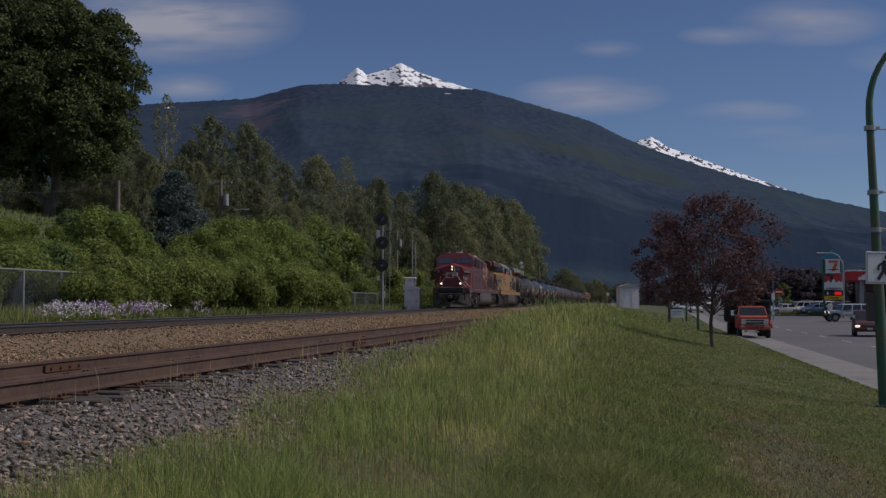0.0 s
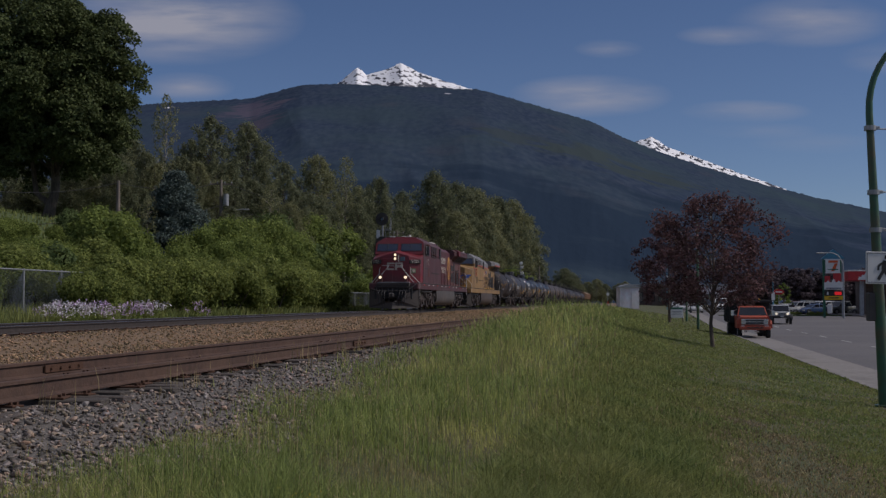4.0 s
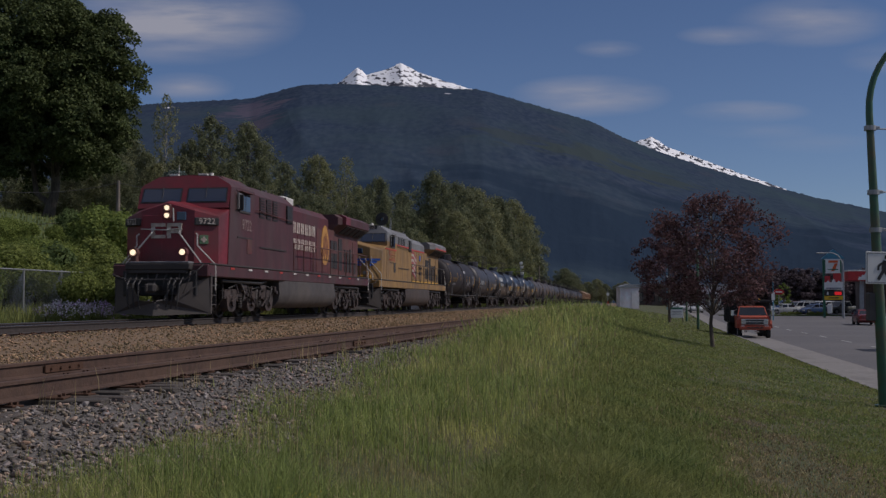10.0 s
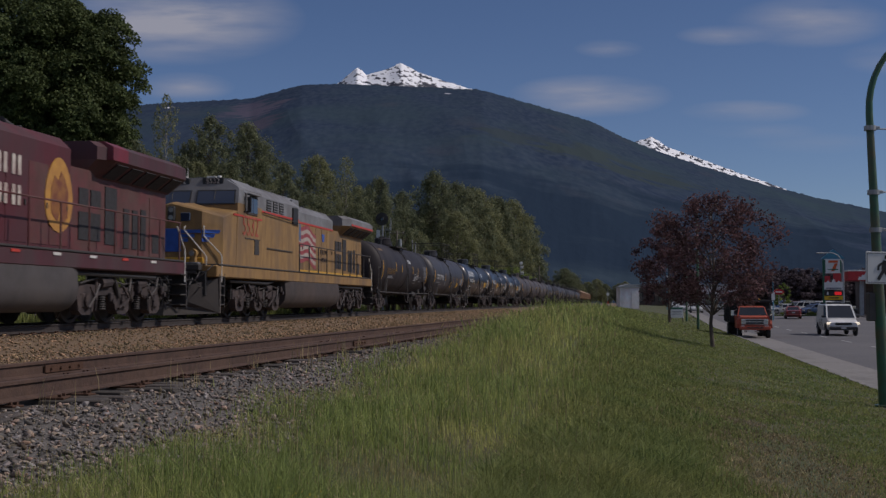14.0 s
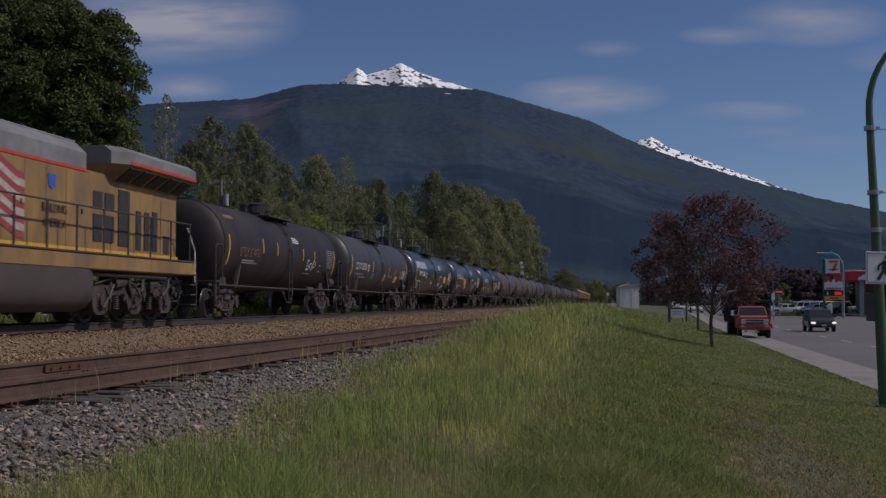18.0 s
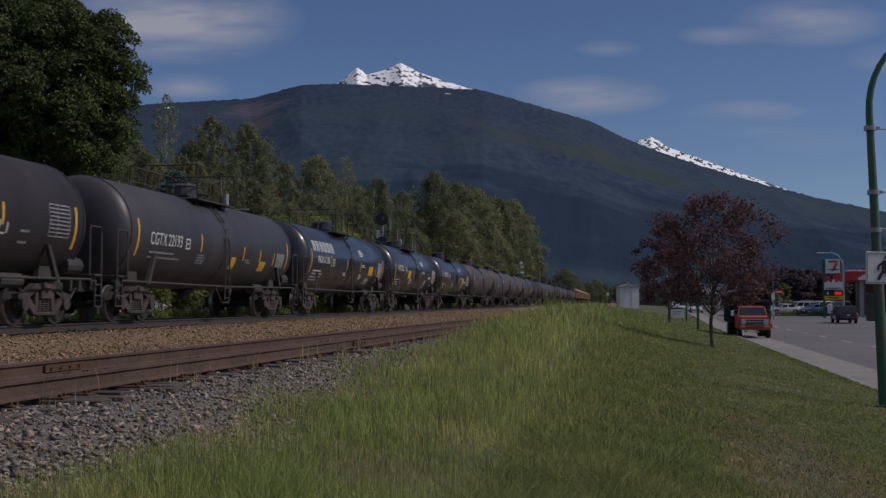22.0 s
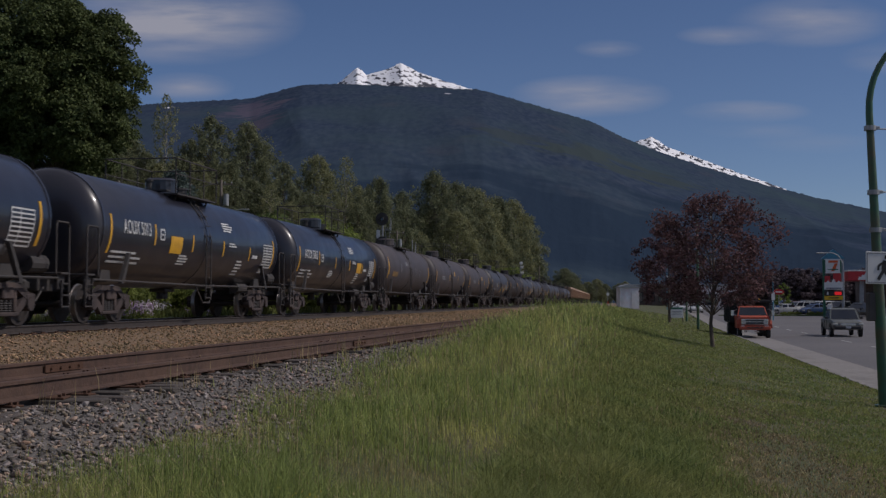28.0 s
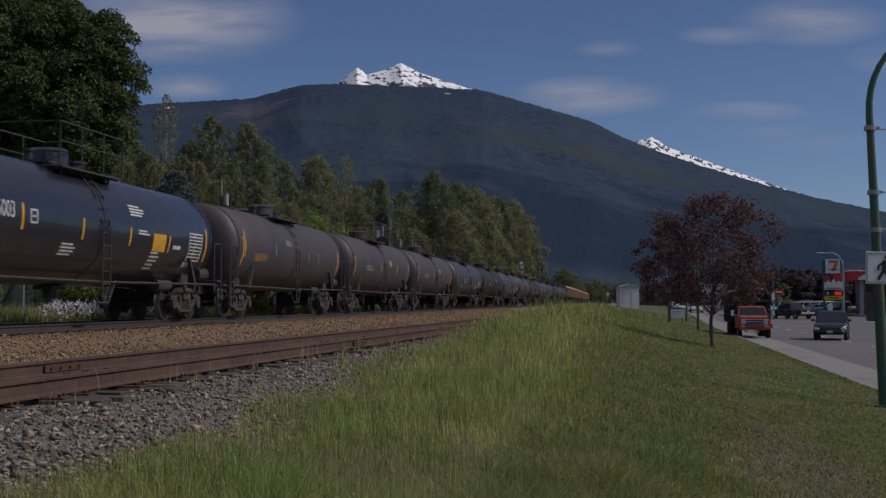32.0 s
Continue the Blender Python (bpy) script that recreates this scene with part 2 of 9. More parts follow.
def ground_z(x, y, s=None, n=None):
    x, y = np.asarray(x, float), np.asarray(y, float)
    if s is None:
        s, n = to_main(x, y)
    a, m = from_kerb(x, y)
    # lawn between kerb and tracks
    crest = 0.08 + 0.64 * smoothstep(7, 34, y)
    lawn = road_z(y) + 0.14 + (crest - road_z(y) - 0.14) * (0.55 * smoothstep(0, 10.5, m) + 0.45 * np.clip(m / 10.5, 0, 1))
    # ballast between and beside the tracks
    sn = (x + SIDING_P * math.cos(SIDING_TURN)) * math.cos(SIDING_TURN) - (y - SIDING_P * math.sin(SIDING_TURN)) * math.sin(SIDING_TURN)
    bed = 0.48 - 0.21 * smoothstep(1.5, 3.4, n) + 0.02 * smoothstep(4.0, 6.0, n)
    bed = bed - 0.025 * smoothstep(-1.6, -1.2, sn) - 0.185 * smoothstep(1.1, 2.6, sn)
    toe = shoulder(y)
    w = smoothstep(0, 1, (sn - toe) / (2.4 - 1.2 * smoothstep(32, 48, y)))
    z = bed * (1 - w) + lawn * w
    # ditch and bank on the far side
    far = 0.48 - 0.22 * smoothstep(-1.6, -3.2, n) + 6.6 * smoothstep(-9, -27, n) * (1 - 0.75 * smoothstep(90, 190, s)) + 0.25 * smoothstep(-4, -8, n)
    z = np.where(n < 0, far, z)
    # street and yards
    z = np.where(m < 0, road_z(y) - 0.09, z)
    return z


def gz(x, y):
    return float(ground_z(x, y))


M = {}
M["ballast"] = mat("brown_ballast", (0.215, 0.145, 0.084), 0.95, color2=(0.110, 0.074, 0.047), scale=26, bump=1.0, bump_scale=30, stain=(0.20, 0.135, 0.085), stain_scale=0.8)
M["gravel"] = mat("grey_gravel", (0.165, 0.150, 0.136), 0.95, color2=(0.070, 0.062, 0.057), scale=34, bump=1.0, bump_scale=34)
M["soil"] = mat("grassy_soil", (0.066, 0.086, 0.028), 0.95, color2=(0.052, 0.060, 0.024), scale=9, bump=0.9, bump_scale=26, stain=(0.088, 0.070, 0.040), stain_scale=0.7)
M["bank"] = mat("meadow_bank", (0.055, 0.085, 0.022), 0.95, color2=(0.075, 0.095, 0.03), scale=2.5, bump=0.8, bump_scale=9, stain=(0.035, 0.06, 0.016), stain_scale=0.2)
M["asphalt"] = mat("asphalt", (0.122, 0.118, 0.124), 0.9, color2=(0.094, 0.091, 0.096), scale=40, bump=0.3, bump_scale=90, stain=(0.142, 0.136, 0.138), stain_scale=0.12)
M["concrete"] = mat("concrete", (0.235, 0.222, 0.212), 0.9, color2=(0.19, 0.18, 0.172), scale=5, bump=0.2, bump_scale=50, stain=(0.155, 0.146, 0.138), stain_scale=0.5)
M["line"] = mat("road_paint", (0.5, 0.5, 0.48), 0.8, color2=(0.3, 0.3, 0.29), scale=20)


# ---------------------------------------------------------------- ground
def build_ground():
    ss = np.concatenate([np.arange(-24, 70, 0.8), 70 * (600 / 70) ** np.linspace(0, 1, 70), 600 + np.linspace(0, 1, 14)[1:] ** 2 * 4000])
    nn = np.concatenate([-60 - np.linspace(1, 0, 12) ** 2 * 2500, np.arange(-59, -6, 1.0), np.arange(-6, 18.01, 0.25), np.arange(19, 60, 1.0), 60 + np.linspace(0, 1, 14)[1:] ** 2 * 2500])
    S, Nn = np.meshgrid(ss, nn, indexing="ij")
    X, Y, _ = main_line(S, Nn)
    Z = ground_z(X, Y, S, Nn)
    rough = np.array([noise.fractal(Vector((x * 0.35, y * 0.35, 0)), 1.0, 2.0, 3) for x, y in zip(X.ravel(), Y.ravel())]).reshape(X.shape)
    a, m = from_kerb(X, Y)
    grassy = smoothstep(10.0, 11.5, Nn) * smoothstep(0.1, 0.8, m) + smoothstep(-3.5, -5, Nn)
    Z = Z + rough * (0.010 * grassy + 0.004) - 0.008 * grassy
    me = bpy.data.meshes.new("ground")
    a_, b_ = len(ss), len(nn)
    idx = np.arange(a_ * b_).reshape(a_, b_)
    q = np.stack([idx[:-1, :-1], idx[:-1, 1:], idx[1:, 1:], idx[1:, :-1]], -1).reshape(-1, 4)
    me.from_pydata(np.stack([X, Y, Z], -1).reshape(-1, 3).tolist(), [], q.tolist())
    for k in ("soil", "ballast", "gravel", "bank", "asphalt"):
        me.materials.append(M[k])
    cs = (Nn[:-1, :-1] + Nn[1:, 1:]) / 2
    cx, cy = (X[:-1, :-1] + X[1:, 1:]) / 2, (Y[:-1, :-1] + Y[1:, 1:]) / 2
    sn = (cx + SIDING_P * math.cos(SIDING_TURN)) * math.cos(SIDING_TURN) - (cy - SIDING_P * math.sin(SIDING_TURN)) * math.sin(SIDING_TURN)
    cm = from_kerb(cx, cy)[1]
    slot = np.zeros(cs.shape, np.int32)
    slot[(cs < -3.3)] = 3
    slot[(cs >= -3.3) & (sn < -1.0)] = 1
    slot[(sn >= -1.0) & (sn < shoulder(cy) + 0.5)] = 2
    slot[(sn >= -1.0) & (cy > 60)] = 0
    slot[(cm < -0.3) & (cm > -60) & (cs > 12)] = 4
    me.polygons.foreach_set("material_index", slot.ravel())
    me.shade_smooth()
    return tagged(new("ground", me), "uneven ground with ballast beds, meadow and a grassy bank", "ground", kind="structure")


build_ground()


# ---------------------------------------------------------------- street surface
def strip(name, m0, m1, a0, a1, dz, material, label, category, step=3.0, thick=0.12):
    sh = Shape()
    rings = []
    for a in np.arange(a0, a1 + 0.01, step):
        p, q = by_kerb(a, m0), by_kerb(a, m1)
        zp, zq = float(road_z(p[1])) + dz, float(road_z(q[1])) + dz
        rings.append([(*p, zp), (*q, zq), (*q, zq - thick), (*p, zp - thick)])
    sh.loft(rings)
    return tagged(part(name, sh, material), label, category, kind="structure")


strip("road", -2.0, -20.5, -45, 420, 0.0, M["asphalt"], "worn grey asphalt street", "road", 6.0)
strip("gutter_strip", -0.16, -2.0, -45, 200, 0.004, M["concrete"], "pale concrete strip along the kerb", "pavement", 6.0)
strip("kerb", 0.0, -0.16, -45, 200, 0.14, M["concrete"], "weathered concrete kerb beside the lawn", "kerb", 3.0, 0.3)
strip("kerb_far", -20.5, -20.75, 12, 200, 0.13, M["concrete"], "weathered concrete kerb on the far side of the street", "kerb", 3.0, 0.3)
strip("pavement", -20.75, -22.8, 12, 200, 0.10, M["concrete"], "concrete pavement beside the forecourt", "pavement", 6.0)
# ---------------------------------------------------------------- mountains
def mountain_mat(name, low, high, patch, red, snow=None, snow_z=0.0, slope_patches=(), crags=None):
    m = bpy.data.materials.new(name)
    m.use_nodes = True
    nt = m.node_tree
    N, L = nt.nodes.new, nt.links.new
    b = nt.nodes["Principled BSDF"]
    b.inputs["Roughness"].default_value, b.inputs["Specular IOR Level"].default_value = 1.0, 0.0
    tc = N("ShaderNodeTexCoord")

    def nz(sc, det, stretch=(1, 1, 1)):
        mp, n = N("ShaderNodeMapping"), N("ShaderNodeTexNoise")
        mp.inputs["Scale"].default_value = stretch
        n.inputs["Scale"].default_value, n.inputs["Detail"].default_value = sc, det
        L(tc.outputs["Object"], mp.inputs[0]), L(mp.outputs[0], n.inputs["Vector"])
        return n.outputs["Fac"]

    def mr(v, a, c, lo=0.0, hi=1.0):
        r = N("ShaderNodeMapRange")
        for k, x in (("From Min", a), ("From Max", c), ("To Min", lo), ("To Max", hi)):
            r.inputs[k].default_value = x
        L(v, r.inputs["Value"])
        return r.outputs[0]

    def mix(f, a, c):
        x = N("ShaderNodeMix")
        x.data_type = "RGBA"
        L(f, x.inputs["Factor"])
        for s, v in ((x.inputs[6], a), (x.inputs[7], c)):
            if isinstance(v, tuple):
                s.default_value = (*v, 1)
            else:
                L(v, s)
        return x.outputs[2]

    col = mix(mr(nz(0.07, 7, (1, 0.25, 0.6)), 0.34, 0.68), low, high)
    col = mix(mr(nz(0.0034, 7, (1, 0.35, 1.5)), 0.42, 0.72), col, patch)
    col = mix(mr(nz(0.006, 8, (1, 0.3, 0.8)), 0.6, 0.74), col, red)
    def slope_patch(at, across, jag, colour, c0):
        """A patch of another colour on the slope, such as open ground, with a ragged edge."""
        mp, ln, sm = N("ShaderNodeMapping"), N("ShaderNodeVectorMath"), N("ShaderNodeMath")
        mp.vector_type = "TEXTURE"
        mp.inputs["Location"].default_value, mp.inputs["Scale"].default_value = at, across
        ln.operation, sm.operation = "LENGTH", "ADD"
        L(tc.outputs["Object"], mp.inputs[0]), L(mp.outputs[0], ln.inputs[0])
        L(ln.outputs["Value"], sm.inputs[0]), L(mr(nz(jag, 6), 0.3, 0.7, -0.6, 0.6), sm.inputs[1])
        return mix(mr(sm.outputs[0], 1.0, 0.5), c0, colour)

    for at, across, jag, colour in slope_patches:
        col = slope_patch(at, across, jag, colour, col)
    if snow:
        sep = N("ShaderNodeSeparateXYZ")
        L(tc.outputs["Object"], sep.inputs[0])
        ad = N("ShaderNodeMath")
        ad.operation = "MULTIPLY_ADD"
        ad.inputs[1].default_value = 240.0
        L(nz(0.016, 7, (1.0, 1.0, 0.6)), ad.inputs[0]), L(sep.outputs[2], ad.inputs[2])
        cover = mr(ad.outputs[0], snow_z, snow_z + 14)
        if crags:
            mu = N("ShaderNodeMath")
            mu.operation = "MULTIPLY"
            L(cover, mu.inputs[0]), L(mr(nz(0.05, 8, (1.0, 0.4, 1.3)), *crags), mu.inputs[1])
            cover = mu.outputs[0]
        col = mix(cover, col, snow)
    L(col, b.inputs["Base Color"])
    bp = N("ShaderNodeBump")
    bp.inputs["Strength"].default_value, bp.inputs["Distance"].default_value = 0.2, 5.0
    L(nz(0.08, 6, (1, 0.25, 0.6)), bp.inputs["Height"]), L(bp.outputs[0], b.inputs["Normal"])
    return m


def mountain(name, xs, hs, far, near, foot, material, label, fuzz, rough, cols=1500, rows=70, seed=0.0):
    """A ridge whose skyline rises hs (slope over the lens) at the bearings xs, leaning back from near to far."""
    u = np.linspace(xs[0], xs[-1], cols)
    h = np.interp(u, xs, hs)
    ker = np.hanning(9)
    h = np.convolve(np.pad(h, 4, mode="edge"), ker / ker.sum(), "valid")
    t = np.linspace(0, 1, rows)
    verts = []
    for j, tt in enumerate(t):
        dist = near + (far - near) * tt
        for i in range(cols):
            x, y = u[i] * dist, dist
            crest = EYE + h[i] * far
            n1 = noise.fractal(Vector((u[i] * 14 + seed, tt * 2.2, seed)), 1.0, 2.1, 5)
            gully = abs(noise.noise(Vector((u[i] * 16 + tt * 1.6, tt * 2.6, seed + 7))))
            z = foot + (crest - foot) * (tt ** 1.12) + (n1 * 0.55 - gully) * rough * math.sin(math.pi * min(tt, 1)) ** 0.8
            if j == rows - 1:             # tree tops along the crest
                z += fuzz * (abs(noise.noise(Vector((u[i] * 620, 5, seed)))) + 0.5 * noise.noise(Vector((u[i] * 160, 3, seed))))
            verts.append((x, y, z))
    # a short back slope closes the ridge
    for i in range(cols):
        verts.append((u[i] * (far + 350), far + 350, EYE + h[i] * far * 0.7))
    idx = np.arange((rows + 1) * cols).reshape(rows + 1, cols)
    q = np.stack([idx[:-1, :-1], idx[:-1, 1:], idx[1:, 1:], idx[1:, :-1]], -1).reshape(-1, 4)
    me = bpy.data.meshes.new(name)
    me.from_pydata(verts, [], q.tolist())
    me.materials.append(material)
    me.shade_smooth()
    return tagged(new(name, me), label, "mountain", kind="structure")


# distance haze is mixed into these blue forest tones
HAZY_FOREST_MAT = mountain_mat("hazed_mountain_forest", (0.028, 0.043, 0.076), (0.046, 0.063, 0.094), (0.043, 0.066, 0.084), (0.054, 0.064, 0.086),
                          slope_patches=(((-560, 3300, 545), (70, 1200, 70), 0.016, (0.078, 0.074, 0.108)), ((-500, 3200, 520), (55, 1200, 52), 0.02, (0.086, 0.080, 0.114)), ((-455, 3250, 565), (45, 1200, 26), 0.02, (0.080, 0.076, 0.106)),
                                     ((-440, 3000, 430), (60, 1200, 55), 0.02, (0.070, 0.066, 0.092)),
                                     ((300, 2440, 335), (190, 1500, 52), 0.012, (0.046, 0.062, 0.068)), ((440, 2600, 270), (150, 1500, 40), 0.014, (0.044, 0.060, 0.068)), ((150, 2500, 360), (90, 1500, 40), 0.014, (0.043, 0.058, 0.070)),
                                     # the first patch here is broad and darkens the mountain's lower slope
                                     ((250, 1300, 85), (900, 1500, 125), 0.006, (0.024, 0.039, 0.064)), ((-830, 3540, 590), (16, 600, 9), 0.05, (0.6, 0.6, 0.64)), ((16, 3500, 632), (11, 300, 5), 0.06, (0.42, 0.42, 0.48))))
SNOW_MAT = mountain_mat("snowy_rock", (0.05, 0.056, 0.08), (0.09, 0.09, 0.11), (0.07, 0.075, 0.09), (0.07, 0.065, 0.08), (0.84, 0.85, 0.89), 905.0, crags=(0.415, 0.445))
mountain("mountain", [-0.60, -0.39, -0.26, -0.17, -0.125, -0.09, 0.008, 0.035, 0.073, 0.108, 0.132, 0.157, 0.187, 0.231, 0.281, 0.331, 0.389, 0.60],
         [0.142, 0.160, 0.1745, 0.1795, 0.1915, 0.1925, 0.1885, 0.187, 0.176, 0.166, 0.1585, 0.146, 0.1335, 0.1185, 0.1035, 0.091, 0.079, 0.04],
         3600, 700, -12, HAZY_FOREST_MAT, "broad wooded mountain with conifer slopes tinted haze blue and a snowy top", 6.0, 10.0)
mountain("snow_peak", [-0.105, -0.092, -0.076, -0.0675, -0.0575, -0.047, -0.037, -0.022, 0.003, 0.028, 0.045],
         [0.186, 0.1935, 0.2075, 0.2005, 0.2035, 0.2065, 0.2115, 0.203, 0.1945, 0.187, 0.180],
         4300, 3700, 560, SNOW_MAT, "craggy snow-covered summit above the wooded ridge", 5.0, 45.0, 320, 50, 3.0)
SNOW_MAT_LOW = mountain_mat("snowy_rock_low", (0.07, 0.075, 0.10), (0.11, 0.11, 0.13), (0.08, 0.085, 0.10), (0.09, 0.08, 0.09), (0.84, 0.85, 0.89), 560.0, crags=(0.43, 0.47))
mountain("snow_peak", [0.160, 0.171, 0.184, 0.199, 0.231, 0.256, 0.287, 0.31],
         [0.136, 0.1415, 0.1455, 0.136, 0.1245, 0.115, 0.1045, 0.096],
         4400, 3700, 300, SNOW_MAT_LOW, "distant snow-streaked ridge falling away behind the wooded mountain", 5.0, 40.0, 320, 50, 9.0)


# ---------------------------------------------------------------- leaves and trees
def leaf_mat(name, color, var=0.35, trans=0.3, rough=0.6):
    c2 = tuple(c * 0.65 for c in color)
    return mat(name, color, rough, color2=c2, scale=0.7, bump=0, island=var, trans=trans, spec=0.12)


M["leaf_maple"] = leaf_mat("maple_leaves", (0.092, 0.120, 0.046), 0.45, 0.3)
M["leaf_wood"] = leaf_mat("woodland_leaves", (0.205, 0.226, 0.132), 0.45, 0.55)
M["leaf_birch"] = leaf_mat("birch_leaves", (0.262, 0.272, 0.142), 0.4, 0.5)
M["leaf_bush"] = leaf_mat("shrub_leaves", (0.212, 0.272, 0.072), 0.4, 0.45)
M["leaf_hedge"] = leaf_mat("hedge_leaves", (0.208, 0.252, 0.070), 0.4, 0.45)
M["leaf_dark"] = leaf_mat("dark_shrub_leaves", (0.125, 0.175, 0.065), 0.4, 0.45)
M["needle_blue"] = leaf_mat("blue_spruce_needles", (0.122, 0.162, 0.146), 0.3, 0.2)
M["needle"] = leaf_mat("conifer_needles", (0.118, 0.094, 0.108), 0.35, 0.35)
M["leaf_plum"] = leaf_mat("purple_leaves", (0.138, 0.078, 0.080), 0.5, 0.4, 0.6)
M["bark"] = mat("bark", (0.14, 0.11, 0.085), 0.95, color2=(0.07, 0.055, 0.045), scale=9, bump=0.8, stretch=(1, 1, 0.25))
M["bark_pale"] = mat("pale_bark", (0.36, 0.33, 0.29), 0.9, color2=(0.16, 0.14, 0.12), scale=7, bump=0.5, stretch=(1, 1, 2))


def leaf_quads(rng, centres, size, flat=0.35, aspect=0.6, droop=0.0, out=None):
    """Leaves at the centres; they look outwards from their clump where that is given."""
    k = len(centres)
    nrm = rng.normal(size=(k, 3))
    if out is not None:
        nrm = nrm * 0.55 + out * 1.1
        nrm[:, 2] += 0.3
    else:
        nrm[:, 2] = np.abs(nrm[:, 2]) + flat
    nrm /= np.linalg.norm(nrm, axis=1, keepdims=True)
    a = np.cross(nrm, rng.normal(size=(k, 3)))
    a /= np.linalg.norm(a, axis=1, keepdims=True) + 1e-9
    a[:, 2] -= droop
    b = np.cross(nrm, a)
    s = size * rng.uniform(0.6, 1.35, (k, 1))
    return np.stack([centres - a * s, centres + b * s * aspect - nrm * s * 0.15, centres + a * s, centres - b * s * aspect - nrm * s * 0.15], 1)


def crown_points(rng, lobes, per, thick=0.45):
    """Leaf places on the outer shells of many lobes (x, y, z, radius, flattening)."""
    out, dirs = [], []
    for x, y, z, r, fl in lobes:
        k = max(8, int(per * r * r))
        d = rng.normal(size=(k, 3))
        d /= np.linalg.norm(d, axis=1, keepdims=True)
        rad = r * (1 - thick * rng.random((k, 1)) ** 1.6)
        bumpy = 1 + 0.22 * np.sin(d[:, :1] * 7 + x * 3) * np.cos(d[:, 1:2] * 6 + y * 2 + d[:, 2:] * 5)
        p = d * rad * bumpy
        p[:, 2] *= fl
        out.append(p + (x, y, z)), dirs.append(d)
    return np.concatenate(out), np.concatenate(dirs)


def make_tree(name, label, category, at, height, width, leaf, size, per, seed, trunk_h=0.25, trunk_r=0.2, shape="round", lobes_n=40, bark="bark", lean=0.0, flat=0.35, group=""):
    """A tapered trunk with limbs, and a crown of leaves in uneven lobes."""
    rng = np.random.default_rng(seed)
    root = thing(name, label, category, at, group)
    sh = Shape()
    top = height * 0.93
    bend = rng.normal(size=(6, 2)) * width * (0.008 if shape == "plum" else 0.03)
    stem = [(bend[i, 0] * (i > 0) + lean * i / 5, bend[i, 1] * (i > 0), -0.15 + top * i / 5) for i in range(6)]
    sh.tube(stem, [trunk_r * (1.25, 0.95, 0.75, 0.5, 0.28, 0.08)[i] for i in range(6)], 9)
    lobes = []
    z0 = height * trunk_h
    for i in range(lobes_n):
        f = (i + 0.5) / lobes_n
        z = z0 + (height - z0) * f
        if shape == "round":
            env = math.sin(math.pi * min(max(f * 0.93 + 0.10, 0), 1)) ** 0.55 * (1.0 if size > 0.15 else rng.uniform(0.75, 1.3))
        elif shape == "plum":
            env = (0.35 + 1.0 * math.sin(math.pi * min(f * 0.86 + 0.10, 1)) ** 0.8) * rng.uniform(0.5, 1.05)
        elif shape == "column":
            env = min(1.0, f * 1.6 + 0.5) * (1 - f ** 4.5) ** 0.55 * rng.uniform(0.45, 1.25)
        elif shape == "cone":
            env = (1 - f) ** 0.9 + 0.04
        else:
            env = (1 - f ** 2.2) ** 0.5
        ang = i * 2.4 + rng.uniform(-0.5, 0.5)
        rr = width / 2 * env * rng.uniform(0.45, 0.86)
        r = width * (0.115 if shape != "round" else 0.17 if size > 0.15 else 0.105) * (0.72 if shape == "plum" else 0.78 if shape == "column" else 1.0) * (0.55 + 0.6 * env) * rng.uniform(0.7, 1.25)
        r = min(r, (height - z) * 0.9 + 0.15 * width * 0.5)
        lobes.append((math.cos(ang) * rr + lean * f, math.sin(ang) * rr, z - 0.1 * r, max(r, 0.072 * width * (0.7 if shape == "plum" else 1.0)), 0.75 if shape in ("round", "plum") else 1.35 if shape == "column" else 0.45))
        if i % 2 == 0:
            zz = max(z - rr * 0.75, height * trunk_h * 0.7)
            sh.tube([(lean * zz / height, 0, zz), (math.cos(ang) * rr * 0.5, math.sin(ang) * rr * 0.5, (zz + z) / 2 + 0.08 * rr), (math.cos(ang) * rr * 1.05, math.sin(ang) * rr * 1.05, z + r * 0.3)],
                    [trunk_r * 0.38 * (1 - 0.6 * f), trunk_r * 0.2, trunk_r * 0.05], 5)
    part("trunk", sh, M[bark], root, smooth=True)
    pts, dirs = crown_points(rng, lobes, per * 15 / size ** 2, 0.45 if shape == "round" and size > 0.15 else 0.85)
    part("crown", quads_mesh("crown", leaf_quads(rng, pts, size, flat, out=dirs if size > 0.09 else None), M[leaf]), None, root)
    return root


def spot(u, y, dz=0.0, turn=0.0):
    x = u * y
    return pose(x, y, gz(x, y) + dz, 0, 0, turn)


def scaled(m, k):
    return m @ Matrix.Diagonal((k, k, k, 1))


def plant_copy(ob, m, k=1.0, kz=None):
    c = copy_thing(ob, m)
    c.scale = (k, k, kz or k)
    return c


def line_y(p, u):
    """Distance ahead at which the bearing u meets a line p metres to the left of the lens, along the railway."""
    return p / 0.987 / (0.1625 - u)


